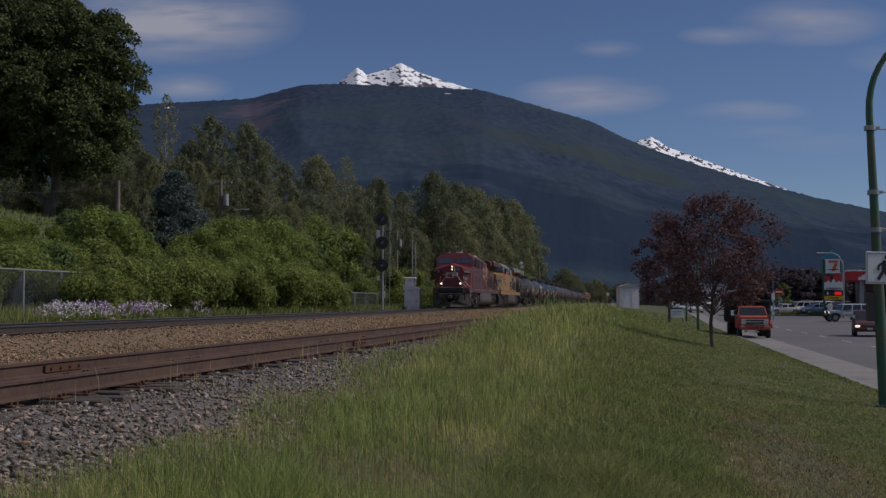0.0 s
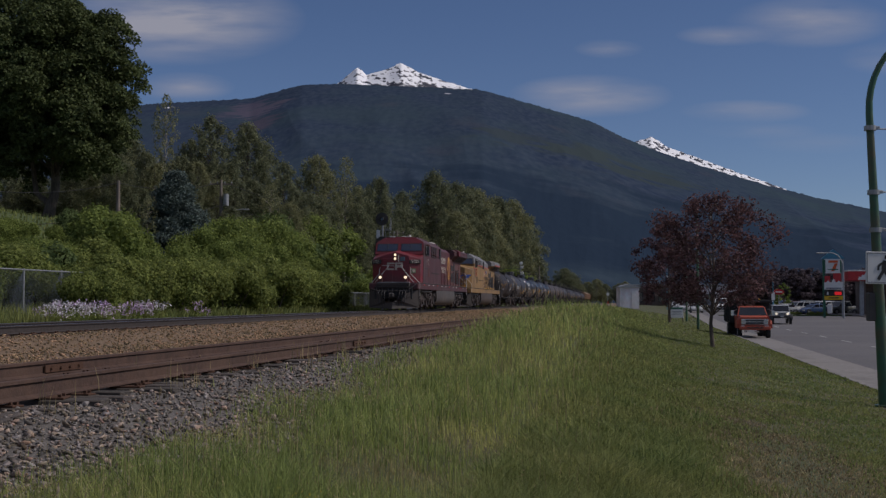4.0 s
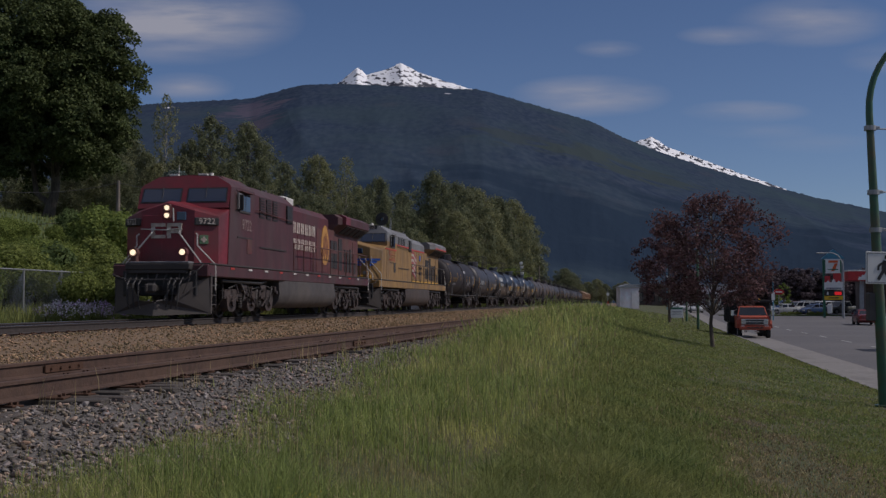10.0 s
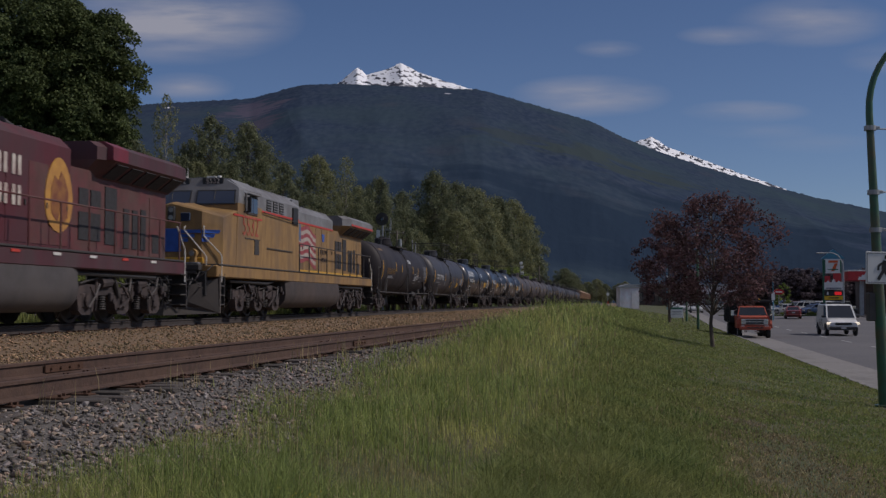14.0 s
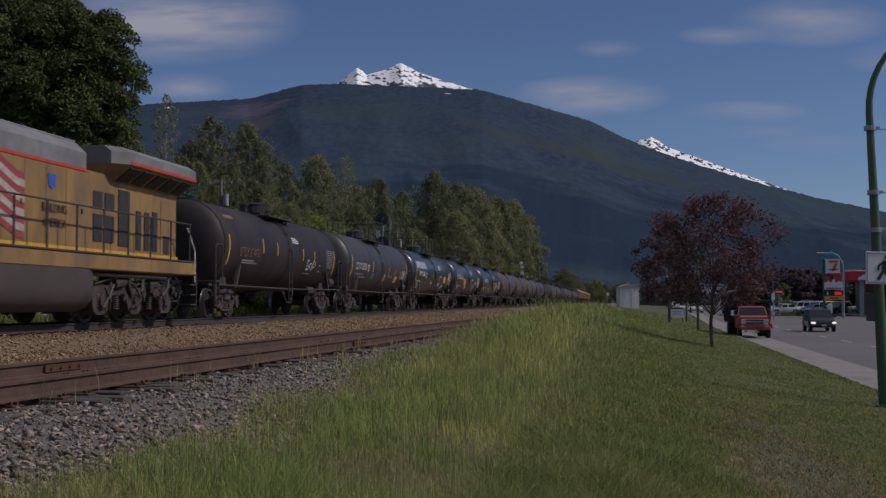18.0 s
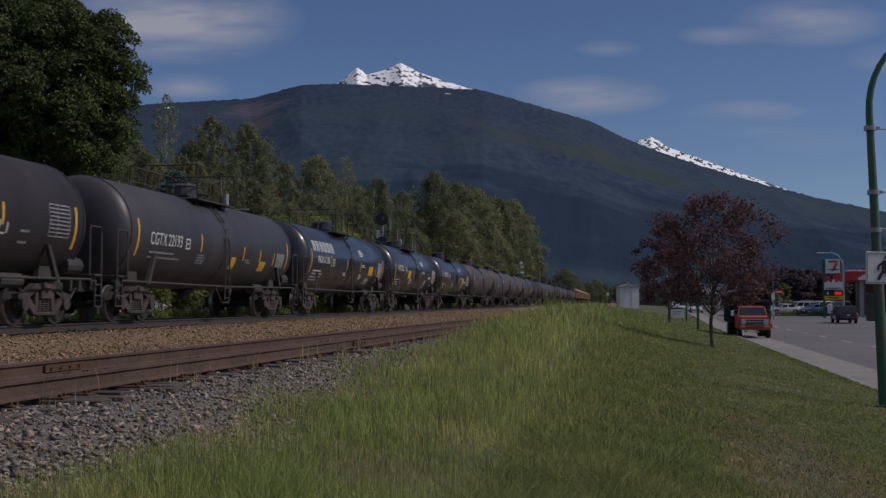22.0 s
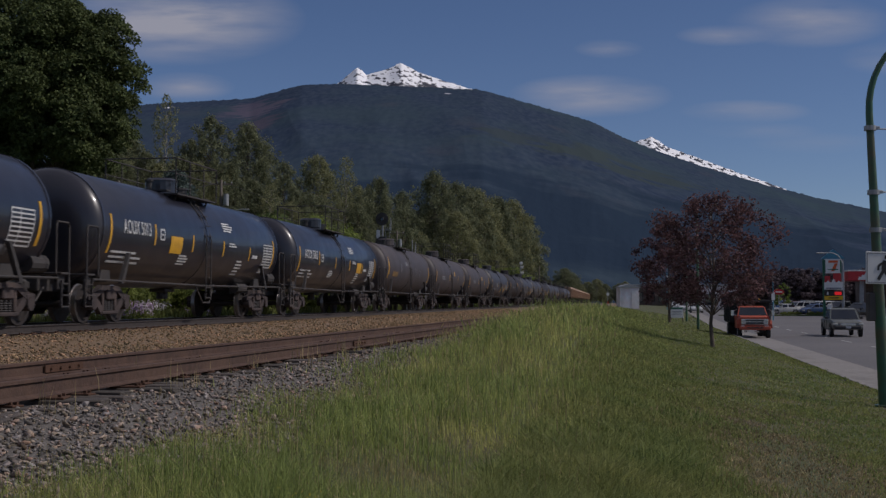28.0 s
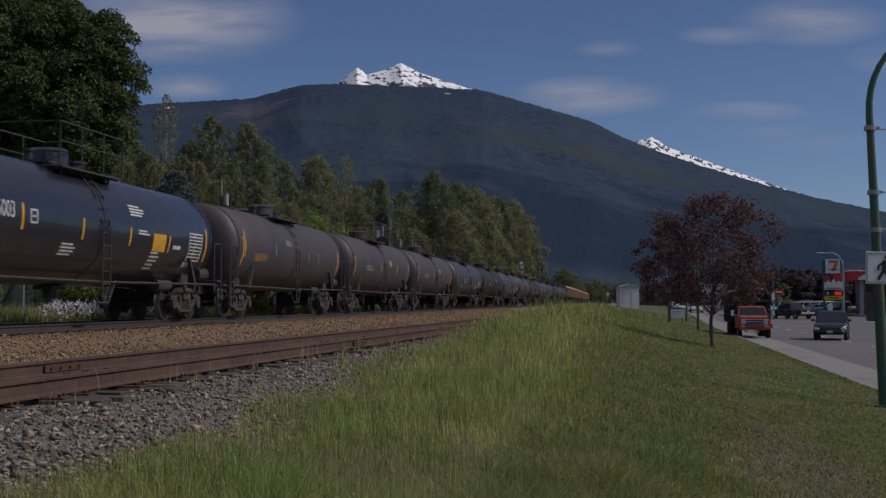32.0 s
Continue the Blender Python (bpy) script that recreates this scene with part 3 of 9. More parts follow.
def maple(label, at, base, half, tall, clumps, seed):
    """A broad maple: a forked trunk, spreading limbs, and layered sprays of leaves over a rounded hollow crown."""
    r = np.random.default_rng(seed)
    root = thing("maple_tree", label, "tree", at)
    sh = Shape()
    mid = base + tall / 2
    sh.tube([(0, 0, -0.2), (0.25, 0, base * 0.5), (0.5, 0.1, base), (0.3, 0.2, mid), (0.2, 0, mid + tall * 0.3)], [0.46, 0.36, 0.30, 0.2, 0.08], 10)
    sh.tube([(0.3, 0, base * 0.45), (-0.9, 0.2, base * 0.95), (-1.8, 0.1, mid)], [0.26, 0.2, 0.08], 8)
    pts, dirs = [], []
    for i in range(clumps):
        f = (i + 0.5) / clumps
        ct = 1 - 1.86 * f                                  # from the top down to the skirt
        st = math.sqrt(max(0.0, 1 - ct * ct))
        a = i * 2.39996 + r.uniform(-0.4, 0.4)
        bulge = 1 + 0.10 * math.sin(3 * a + 5 * ct) + 0.07 * math.sin(5 * a - 9 * ct + 2)
        sq = (abs(ct) ** 2.6 + st ** 2.6) ** (-1 / 2.6)
        rad = bulge * sq * (r.uniform(0.80, 0.98) if i % 3 else r.uniform(0.45, 0.75))
        c = np.array([math.cos(a) * st * half * rad, math.sin(a) * st * half * rad, mid + ct * tall / 2 * rad * 0.96])
        cr = r.uniform(0.75, 1.35)
        k = int(330 * cr * cr)
        d = r.normal(size=(k, 3))
        d /= np.linalg.norm(d, axis=1, keepdims=True)
        d[:, 2] = np.abs(d[:, 2]) * 1.15 - 0.35
        p = d * (cr * (1 - 0.55 * r.random((k, 1)) ** 1.5))
        p[:, 2] *= 0.85
        p[:, 2] -= 0.16 * (p[:, 0] ** 2 + p[:, 1] ** 2) / cr     # the sprays droop at their rims
        pts.append(p + c), dirs.append(d + (0, 0, 0.35))
        if i % 9 == 0:
            sh.tube([(0.3, 0.1, max(base * 0.8, c[2] - st * half * 0.55)), (c[0] * 0.55, c[1] * 0.55, c[2] - st * half * 0.14), tuple(c)], [0.10, 0.06, 0.02], 5)
    part("trunk", sh, M["bark"], root, smooth=True)
    part("crown", quads_mesh("crown", leaf_quads(r, np.concatenate(pts), 0.100, 0.35, 0.75, out=np.concatenate(dirs) * 0.45), M["leaf_maple"]), None, root)


maple("huge dense dark green maple on the grassy bank", spot(-0.348, 80), 1.9, 5.9, 13.9, 600, 3)
maple("tall dark green maple behind the fenced bank", spot(-0.460, 90), 1.6, 6.4, 10.8, 330, 5)
spruce = make_tree("spruce_tree", "blue-green spruce with drooping boughs among the shrubs", "tree", spot(-0.236, 74), 7.2, 8.2, "needle_blue", 0.075, 0.36, 8, 0.02, 0.14, "cone", 150)

sizes = [15.2, 13.9, 16.0, 15.5]
wood = [make_tree("woodland_tree", "tall leafy woodland tree with an uneven crown", "tree", spot(-0.173, 128), sizes[0], 8.6, "leaf_wood", 0.13, 0.25, 11, 0.10, 0.20, "column", 170, group="woodland trees"),
        make_tree("woodland_tree", "slender leafy tree with a pointed crown", "tree", spot(-0.205, 118), sizes[1], 6.4, "leaf_wood", 0.13, 0.27, 12, 0.10, 0.17, "column", 150, group="woodland trees"),
        make_tree("woodland_tree", "broad leafy woodland tree, light green", "tree", spot(-0.111, 150), sizes[2], 8.4, "leaf_birch", 0.13, 0.22, 13, 0.12, 0.20, "column", 170, "bark_pale", group="woodland trees"),
        make_tree("birch_tree", "thin pale-barked birch with sparse light leaves", "tree", spot(-0.086, 140), sizes[3], 5.0, "leaf_birch", 0.12, 0.16, 14, 0.18, 0.13, "column", 90, "bark_pale", group="birches")]
rng = random.Random(4)


def wood_copy(k, u, y, top, wide=1.0):
    """One more tree of the wood, grown to the given slope of its top."""
    x = u * y
    g = gz(x, y)
    want = EYE + top * y - g
    s = want / sizes[k]
    m = pose(x, y, g, 0, 0, rng.uniform(0, 360))
    c = copy_thing(wood[k], m)
    w = s * wide * rng.uniform(0.9, 1.15)
    c.scale = (w, w, s)


for k, u, p, top, wide in ((3, -0.245, 42, 0.183, 0.9), (1, -0.222, 44, 0.142, 1.0), (1, -0.140, 40, 0.122, 1.1), (3, -0.086, 34, 0.107, 1.0), (0, -0.057, 34, 0.107, 0.9),
                           (1, -0.036, 33, 0.096, 1.0), (0, -0.008, 33, 0.112, 1.0), (0, 0.012, 32, 0.102, 1.0), (2, 0.031, 30, 0.097, 1.0), (0, 0.047, 28, 0.090, 1.1), (2, 0.060, 27, 0.088, 1.0),
                           (1, 0.071, 25, 0.077, 1.1), (0, -0.075, 36, 0.10, 0.9), (1, 0.024, 31, 0.1, 1.0)):
    wood_copy(k, u, line_y(p, u), top, wide)
for i in range(64):
    u = -0.27 + 0.345 * (i + rng.uniform(0, 1)) / 64
    p = rng.uniform(30, 46) if u < 0 else rng.uniform(24, 34)
    top = float(np.interp(u, [-0.27, -0.2, -0.1, 0.0, 0.05, 0.075], [0.125, 0.118, 0.095, 0.085, 0.075, 0.06])) * rng.uniform(0.62, 0.98)
    wood_copy(rng.choice((0, 0, 1, 2, 2, 3)), u, line_y(p, u), top, rng.uniform(0.9, 1.3))
for i in range(20):                       # dim trees between the maple and the wood
    u = -0.315 + 0.13 * (i + rng.uniform(0, 1)) / 20
    wood_copy(rng.choice((0, 1, 2, 2)), u, line_y(rng.uniform(41, 50), u), float(np.interp(u, [-0.31, -0.25, -0.2], [0.16, 0.142, 0.132])) * rng.uniform(0.8, 1.0), rng.uniform(0.9, 1.3))
for i in range(26):                       # low dark wood beyond the end of the train
    u = 0.065 + 0.11 * (i + rng.uniform(0, 1)) / 26
    wood_copy(rng.choice((0, 1, 2)), u, rng.uniform(520, 640), rng.uniform(0.008, 0.02) + (0.02 if u < 0.11 else 0) * rng.random(), 1.6)
for i in range(24):                       # trees along the bank behind the maple
    u = -0.46 + 0.2 * (i + rng.uniform(0, 1)) / 24
    wood_copy(rng.choice((0, 1, 2)), u, rng.uniform(95, 120), rng.uniform(0.07, 0.13), 1.3)


# shrubs
def make_shrub(name, label, leaf, h, w, size, per, seed, at, lobes_n=26):
    r = np.random.default_rng(seed)
    root = thing(name, label, "shrub", at, "shrubs by the line")
    sh = Shape()
    lobes = []
    for i in range(lobes_n):
        ang, rr = r.uniform(0, math.tau), w / 2 * math.sqrt(r.uniform(0, 1)) * 0.78
        zz = h * (0.22 + 0.62 * r.random() * (1 - 0.5 * (rr / (w / 2)) ** 2))
        rad = min(w, h) * r.uniform(0.14, 0.25)
        lobes.append((math.cos(ang) * rr, math.sin(ang) * rr, zz, rad, 0.9))
        if i % 3 == 0:
            sh.tube([(math.cos(ang) * rr * 0.2, math.sin(ang) * rr * 0.2, -0.1), (math.cos(ang) * rr * 0.6, math.sin(ang) * rr * 0.6, zz * 0.6), (math.cos(ang) * rr, math.sin(ang) * rr, zz + rad * 0.6)], [0.05, 0.03, 0.01], 5)
    part("stem", sh, M["bark"], root)
    pts, dirs = crown_points(r, lobes, per * 9 / size ** 2, 0.6)
    part("crown", quads_mesh("crown", leaf_quads(r, pts, size, 0.2, out=dirs), M[leaf]), None, root)
    return root


hedge = [make_shrub("shrub", "dense leafy green shrub beside the railway", "leaf_hedge", 2.7, 4.4, 0.066, 0.85, 21, spot(-0.30, line_y(20.5, -0.30))),
         make_shrub("shrub", "rounded dark-centred green shrub beside the railway", "leaf_hedge", 2.6, 3.8, 0.066, 0.85, 22, spot(-0.24, line_y(20.5, -0.24)))]
willow = [make_shrub("shrub", "tall bright green shrub on the slope", "leaf_bush", 6.2, 5.6, 0.10, 0.7, 23, spot(-0.17, line_y(26, -0.17)), 40),
          make_shrub("shrub", "bright green bushy sapling on the slope", "leaf_bush", 5.0, 3.8, 0.095, 0.7, 24, spot(-0.295, line_y(28, -0.295)), 30)]
dark = [make_shrub("shrub", "dark green undergrowth shrub", "leaf_dark", 3.0, 3.6, 0.09, 0.75, 25, spot(-0.11, line_y(21, -0.11)), 24)]
hs = {hedge[0]: 2.7, hedge[1]: 2.6, willow[0]: 6.2, willow[1]: 5.0, dark[0]: 3.0}


def shrub(src, u, p, top, wide=1.0):
    y = line_y(p, u)
    x = u * y
    g = gz(x, y)
    s = max(0.3, (EYE + top * y - g) / hs[src])
    c = copy_thing(src, pose(x, y, g - 0.05, 0, 0, rng.uniform(0, 360)))
    c.scale = (s * wide, s * wide, s)


for i in range(17):
    u = -0.306 + 0.203 * i / 16 + rng.uniform(-0.004, 0.004)
    shrub(rng.choice(hedge), u, rng.uniform(19.0, 20.5), rng.uniform(0.034, 0.044) - 0.012 * smoothstep(-0.15, -0.1, u), 0.95)
for u, p, top in ((-0.215, 26, 0.072), (-0.19, 25, 0.080), (-0.155, 25, 0.079), (-0.135, 25, 0.07), (-0.2, 23, 0.06), (-0.175, 23, 0.062), (-0.15, 22.5, 0.055), (-0.125, 22.5, 0.05), (-0.235, 24, 0.055), (-0.26, 24, 0.052)):
    shrub(willow[0], u, p, top, 0.85)
for u, p, top in ((-0.31, 30, 0.094), (-0.285, 29, 0.09), (-0.325, 27, 0.06), (-0.35, 27, 0.055), (-0.27, 29, 0.075), (-0.3, 26, 0.06), (-0.345, 26, 0.045)):
    shrub(willow[1], u, p, top, 0.9)
for i in range(26):
    u = -0.11 + 0.17 * i / 25 + rng.uniform(-0.005, 0.005)
    shrub(rng.choice(dark + willow[:1] + hedge), u, rng.uniform(20.5, 24), rng.uniform(0.008, 0.034), 1.1)
for i in range(16):
    u = -0.40 + 0.3 * i / 15 + rng.uniform(-0.006, 0.006)
    shrub(rng.choice(dark + willow), u, rng.uniform(30, 34), rng.uniform(0.06, 0.085), 1.1)
for i in range(16):                       # tangled growth over the open bank
    u = -0.415 + 0.10 * i / 15 + rng.uniform(-0.006, 0.006)
    shrub(rng.choice(dark + willow + hedge), u, rng.uniform(24.5, 29), rng.uniform(0.034, 0.062), 1.15)
# ---------------------------------------------------------------- railway materials
M["rail"] = mat("rusty_rail", (0.098, 0.060, 0.047), 0.8, 0.2, color2=(0.070, 0.046, 0.038), scale=12, bump=0.4, stain=(0.12, 0.075, 0.055), stain_scale=1.5, spec=0.3)
M["railhead"] = mat("polished_railhead", (0.33, 0.34, 0.37), 0.32, 0.9, color2=(0.22, 0.22, 0.24), scale=20, bump=0.05)
M["rail_dark"] = mat("grimy_rail_web", (0.055, 0.045, 0.042), 0.8, 0.2, scale=14, bump=0.3)
M["tie"] = mat("creosoted_tie", (0.055, 0.047, 0.043), 0.95, color2=(0.095, 0.08, 0.068), scale=5, bump=0.9, stretch=(0.4, 3, 3), objvar=0.3)
M["tie_brown"] = mat("dusty_tie", (0.15, 0.105, 0.075), 0.95, color2=(0.09, 0.065, 0.05), scale=5, bump=0.8, stretch=(0.4, 3, 3), objvar=0.25)
M["plate"] = mat("rusted_plate", (0.10, 0.05, 0.03), 0.85, 0.3, scale=18, bump=0.4)
# nose and cab brow take a brighter red than the sides and hood
M["red"] = mat("brighter_red_paint", (0.185, 0.014, 0.024), 0.5, color2=(0.150, 0.016, 0.024), scale=3.5, bump=0.04, stain=(0.095, 0.028, 0.031), stain_scale=0.7, coat=0.05)
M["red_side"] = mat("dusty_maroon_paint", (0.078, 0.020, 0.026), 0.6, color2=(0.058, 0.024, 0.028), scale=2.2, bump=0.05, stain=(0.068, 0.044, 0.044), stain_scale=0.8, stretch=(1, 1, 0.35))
M["red_hood"] = mat("mid_red_hood_paint", (0.094, 0.014, 0.020), 0.6, color2=(0.070, 0.018, 0.023), scale=2.0, bump=0.05, stain=(0.062, 0.031, 0.032), stain_scale=0.9, stretch=(1, 1, 0.35))
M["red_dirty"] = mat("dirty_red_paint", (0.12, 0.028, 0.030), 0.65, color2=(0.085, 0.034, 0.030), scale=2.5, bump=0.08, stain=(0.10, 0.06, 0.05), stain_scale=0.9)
M["yellow"] = mat("armour_yellow_paint", (0.300, 0.178, 0.060), 0.6, color2=(0.215, 0.125, 0.048), scale=3.4, bump=0.05, stain=(0.140, 0.090, 0.054), stain_scale=0.8, stretch=(1, 1, 0.35))
M["grey"] = mat("harbour_grey_paint", (0.21, 0.21, 0.215), 0.55, color2=(0.16, 0.16, 0.165), scale=3, bump=0.05, stain=(0.12, 0.11, 0.11), stain_scale=0.8)
M["band"] = mat("signal_red_band", (0.50, 0.05, 0.03), 0.5, scale=6, bump=0.02)
M["frame"] = mat("grimy_underframe", (0.031, 0.029, 0.030), 0.75, color2=(0.044, 0.039, 0.038), scale=6, bump=0.3, stain=(0.050, 0.043, 0.040), stain_scale=1.2)
M["tank_grey"] = mat("dusty_fuel_tank", (0.070, 0.062, 0.062), 0.7, color2=(0.052, 0.047, 0.047), scale=3, bump=0.08, stain=(0.095, 0.082, 0.076), stain_scale=0.6)
M["plough"] = mat("sooty_plough_steel", (0.066, 0.058, 0.056), 0.8, color2=(0.085, 0.074, 0.068), scale=3, bump=0.1, stain=(0.062, 0.054, 0.048), stain_scale=1.0)
M["tank_brown"] = mat("oily_brown_fuel_tank", (0.058, 0.045, 0.042), 0.7, color2=(0.044, 0.036, 0.034), scale=3, bump=0.08, stain=(0.075, 0.054, 0.046), stain_scale=0.6)
M["bogie"] = mat("rusty_dusty_cast_steel", (0.056, 0.045, 0.045), 0.85, color2=(0.036, 0.030, 0.031), scale=7, bump=0.4, spec=0.3, stain=(0.088, 0.066, 0.060), stain_scale=1.6)
M["wheel"] = mat("wheel_steel", (0.050, 0.042, 0.040), 0.65, 0.4, color2=(0.036, 0.031, 0.030), scale=9, bump=0.1)
M["tyre_steel"] = mat("bright_wheel_rim", (0.30, 0.28, 0.27), 0.4, 0.9, scale=12, bump=0.03)
M["black"] = mat("matt_black", (0.022, 0.022, 0.024), 0.6, scale=6, bump=0.08)
M["grille"] = mat("dark_grille", (0.03, 0.028, 0.03), 0.7, scale=10, bump=0.2)
M["white"] = mat("off_white_paint", (0.62, 0.60, 0.56), 0.55, color2=(0.48, 0.46, 0.43), scale=8, bump=0.03)
M["rail_white"] = mat("white_handrail", (0.56, 0.55, 0.52), 0.5, color2=(0.42, 0.40, 0.37), scale=9, bump=0.02)
M["lettering"] = mat("cream_lettering", (0.55, 0.51, 0.44), 0.6, color2=(0.36, 0.27, 0.24), scale=5, bump=0.02)
M["faded_letter"] = mat("faded_lettering", (0.30, 0.24, 0.22), 0.6, color2=(0.16, 0.09, 0.09), scale=6, bump=0.02)
M["gold"] = mat("gold_emblem", (0.50, 0.26, 0.05), 0.55, color2=(0.38, 0.18, 0.05), scale=4, bump=0.02)
M["gold_dark"] = mat("tarnished_emblem", (0.26, 0.11, 0.03), 0.6, color2=(0.16, 0.05, 0.03), scale=5, bump=0.02)
M["band_worn"] = mat("worn_red_digits", (0.34, 0.055, 0.035), 0.6, color2=(0.28, 0.10, 0.05), scale=7, bump=0.02)
M["blue"] = mat("blue_emblem", (0.03, 0.10, 0.42), 0.5, scale=5, bump=0.02)
M["flag_blue"] = mat("faded_flag_blue", (0.055, 0.095, 0.19), 0.55, color2=(0.10, 0.14, 0.22), scale=9, bump=0.02)
M["flag_white"] = mat("faded_flag_white", (0.42, 0.38, 0.33), 0.6, color2=(0.33, 0.27, 0.22), scale=6, bump=0.02)
M["flag_red"] = mat("flag_red", (0.30, 0.055, 0.058), 0.5, scale=5, bump=0.02)
M["green_sign"] = mat("first_aid_green", (0.09, 0.17, 0.09), 0.5, scale=5, bump=0.02)
# base colour carries the bluish sky reflection of the panes
M["glass"] = glass_mat("sky_tinted_glass", (0.026, 0.040, 0.075))
M["lamp"] = mat("lit_headlamp", (1.0, 0.78, 0.50), 0.3, emit=1.35, bump=0)
M["lamp_off"] = glass_mat("unlit_lamp", (0.25, 0.25, 0.24), 0.15)
M["tape"] = mat("yellow_reflector", (0.62, 0.34, 0.02), 0.45, color2=(0.5, 0.27, 0.03), scale=6, bump=0.02)
M["tape_white"] = mat("white_reflector", (0.66, 0.64, 0.60), 0.45, scale=6, bump=0.02)
M["marks"] = mat("white_stencil", (0.58, 0.58, 0.57), 0.6, color2=(0.42, 0.42, 0.42), scale=7, bump=0.0)
M["marks_dim"] = mat("worn_grey_stencil", (0.24, 0.24, 0.25), 0.6, color2=(0.13, 0.13, 0.14), scale=7, bump=0.0)
M["marks_orange"] = mat("worn_orange_stencil", (0.22, 0.125, 0.034), 0.6, color2=(0.11, 0.07, 0.034), scale=5, bump=0.0)
TANKS = {"brown": mat("sooty_brown_tank", (0.031, 0.027, 0.031), 0.58, color2=(0.024, 0.022, 0.026), scale=1.2, bump=0.03, spec=0.18, stain=(0.041, 0.035, 0.036), stain_scale=0.5, stretch=(1, 1, 0.5)),
         "charcoal": mat("charcoal_tank", (0.036, 0.034, 0.043), 0.50, color2=(0.030, 0.029, 0.036), scale=1.4, bump=0.03, spec=0.45, stain=(0.046, 0.043, 0.047), stain_scale=0.5, stretch=(1, 1, 0.5)),
         "gloss": mat("glossy_black_tank", (0.0135, 0.014, 0.024), 0.38, color2=(0.011, 0.012, 0.020), scale=1.5, bump=0.015, stain=(0.022, 0.021, 0.028), stain_scale=0.5, coat=0.45),
         "rusty": mat("rusty_brown_tank", (0.048, 0.040, 0.045), 0.6, color2=(0.040, 0.034, 0.037), scale=1.2, bump=0.03, stain=(0.066, 0.052, 0.051), stain_scale=0.6, stretch=(1, 1, 0.5))}
M["hopper"] = mat("tan_hopper_paint", (0.40, 0.27, 0.17), 0.6, color2=(0.32, 0.21, 0.14), scale=2, bump=0.05, stain=(0.22, 0.15, 0.11), stain_scale=0.5)
RAIL_CARS, WHEELSETS = [], []


# ---------------------------------------------------------------- track
def rail_rings(points, top, base=0.14, head=0.072, height=0.178):
    prof = [(-base / 2, 0), (-base / 2, 0.012), (-0.012, 0.035), (-0.012, height - 0.045), (-head / 2, height - 0.034), (-head / 2, height - 0.006), (-head / 2 + 0.012, height),
            (head / 2 - 0.012, height), (head / 2, height - 0.006), (head / 2, height - 0.034), (0.012, height - 0.045), (0.012, 0.035), (base / 2, 0.012), (base / 2, 0)]
    rings = []
    for i, (x, y) in enumerate(points):
        x0, y0 = points[max(i - 1, 0)]
        x1, y1 = points[min(i + 1, len(points) - 1)]
        d = Vector((x1 - x0, y1 - y0)).normalized()
        rings.append([(x + d.y * a, y - d.x * a, top - height + b) for a, b in prof])
    return rings


def build_track(name, label, line, top, s0, s1, tie_mat, rail_mat, joints, step, worn=0):
    root = thing(name, label, "railway track", kind="structure")
    for side in (-0.753, 0.753):
        pts = [tuple(float(v) for v in line(s, side)[:2]) for s in np.arange(s0, s1 + 0.1, step)]
        rail = part("rail", Shape().loft(rail_rings(pts, top)), rail_mat, root, smooth=False)
        if rail_mat is M["rail_dark"]:
            top_strip = [[(p[0], p[1], p[2] + 0.0015) for p in (r[5], r[6], r[7], r[8])] for r in rail_rings(pts, top)]
            part("running_surface", Shape().loft(top_strip, close=False, caps=False), M["railhead"], rail, "bright worn running surface")
        for s in [a for n, a in joints if n == side]:
            for dn in (-0.028, 0.028):
                a, b = line(s - 0.45, side + dn)[:2], line(s + 0.45, side + dn)[:2]
                sh = Shape().prism([(float(a[0]), float(a[1])), (float(b[0]), float(b[1])), (float(b[0]) + 0.02, float(b[1])), (float(a[0]) + 0.02, float(a[1]))], "z", top - 0.14, top - 0.05)
                for k in range(4):
                    c = line(s - 0.33 + 0.22 * k, side + dn * 1.6)[:2]
                    sh.cyl((float(c[0]) - 0.025, float(c[1]), top - 0.095), (float(c[0]) + 0.025, float(c[1]), top - 0.095), 0.018, n=6)
                part("joint_bar", sh, M["plate"], rail)
    tie = Shape().box(0, 0, 0, 2.6, 0.22, 0.17, 0.012).mesh("tie", tie_mat)
    chair = Shape().box(0, 0, 0, 0.36, 0.19, 0.02, 0.004)
    for dx in (-0.13, 0.13):
        chair.box(dx, 0.05, 0.02, 0.03, 0.03, 0.03).box(dx, -0.05, 0.02, 0.03, 0.03, 0.03)
    chair = chair.mesh("tie_plate", M["plate"])
    rg = random.Random(6)
    n = 0
    s = s0
    while s < s1 and n < 190:
        x, y = line(s, rg.uniform(-0.05, 0.05) * (1 + worn))[:2]
        x2, y2 = line(s + 1, 0.0)[:2]
        ang = math.degrees(math.atan2(float(y2 - y), float(x2 - x))) - 90
        t = part("tie", tie, None, root, at=pose(float(x), float(y), top - 0.178 - 0.022 - 0.085 - rg.uniform(0, worn * 0.025), rg.uniform(-0.5, 0.5) * (1 + 5 * worn), rg.uniform(-0.6, 0.6) * worn, ang + rg.uniform(-1.2, 1.2) * (1 + 2 * worn)))
        t.scale.x = 1 - worn * rg.uniform(0, 0.06)
        if n < 90:
            for side in (-0.753, 0.753):
                part("tie_plate", chair, None, t, at=pose(side, 0, 0.097))
        s += 0.52
        n += 1


build_track("main_track", "main line with bright rails on a brown ballast bed", main_line, RAIL_Z, -14.0, 320.0, M["tie_brown"], M["rail_dark"], (), 2.0)
build_track("siding_track", "disused siding with rusty rails and black wooden ties", siding, SIDING_RAIL_Z, -6.0, 130.0, M["tie"], M["rail"], ((-0.753, 12.8), (0.753, 21.3)), 4.0, 1)


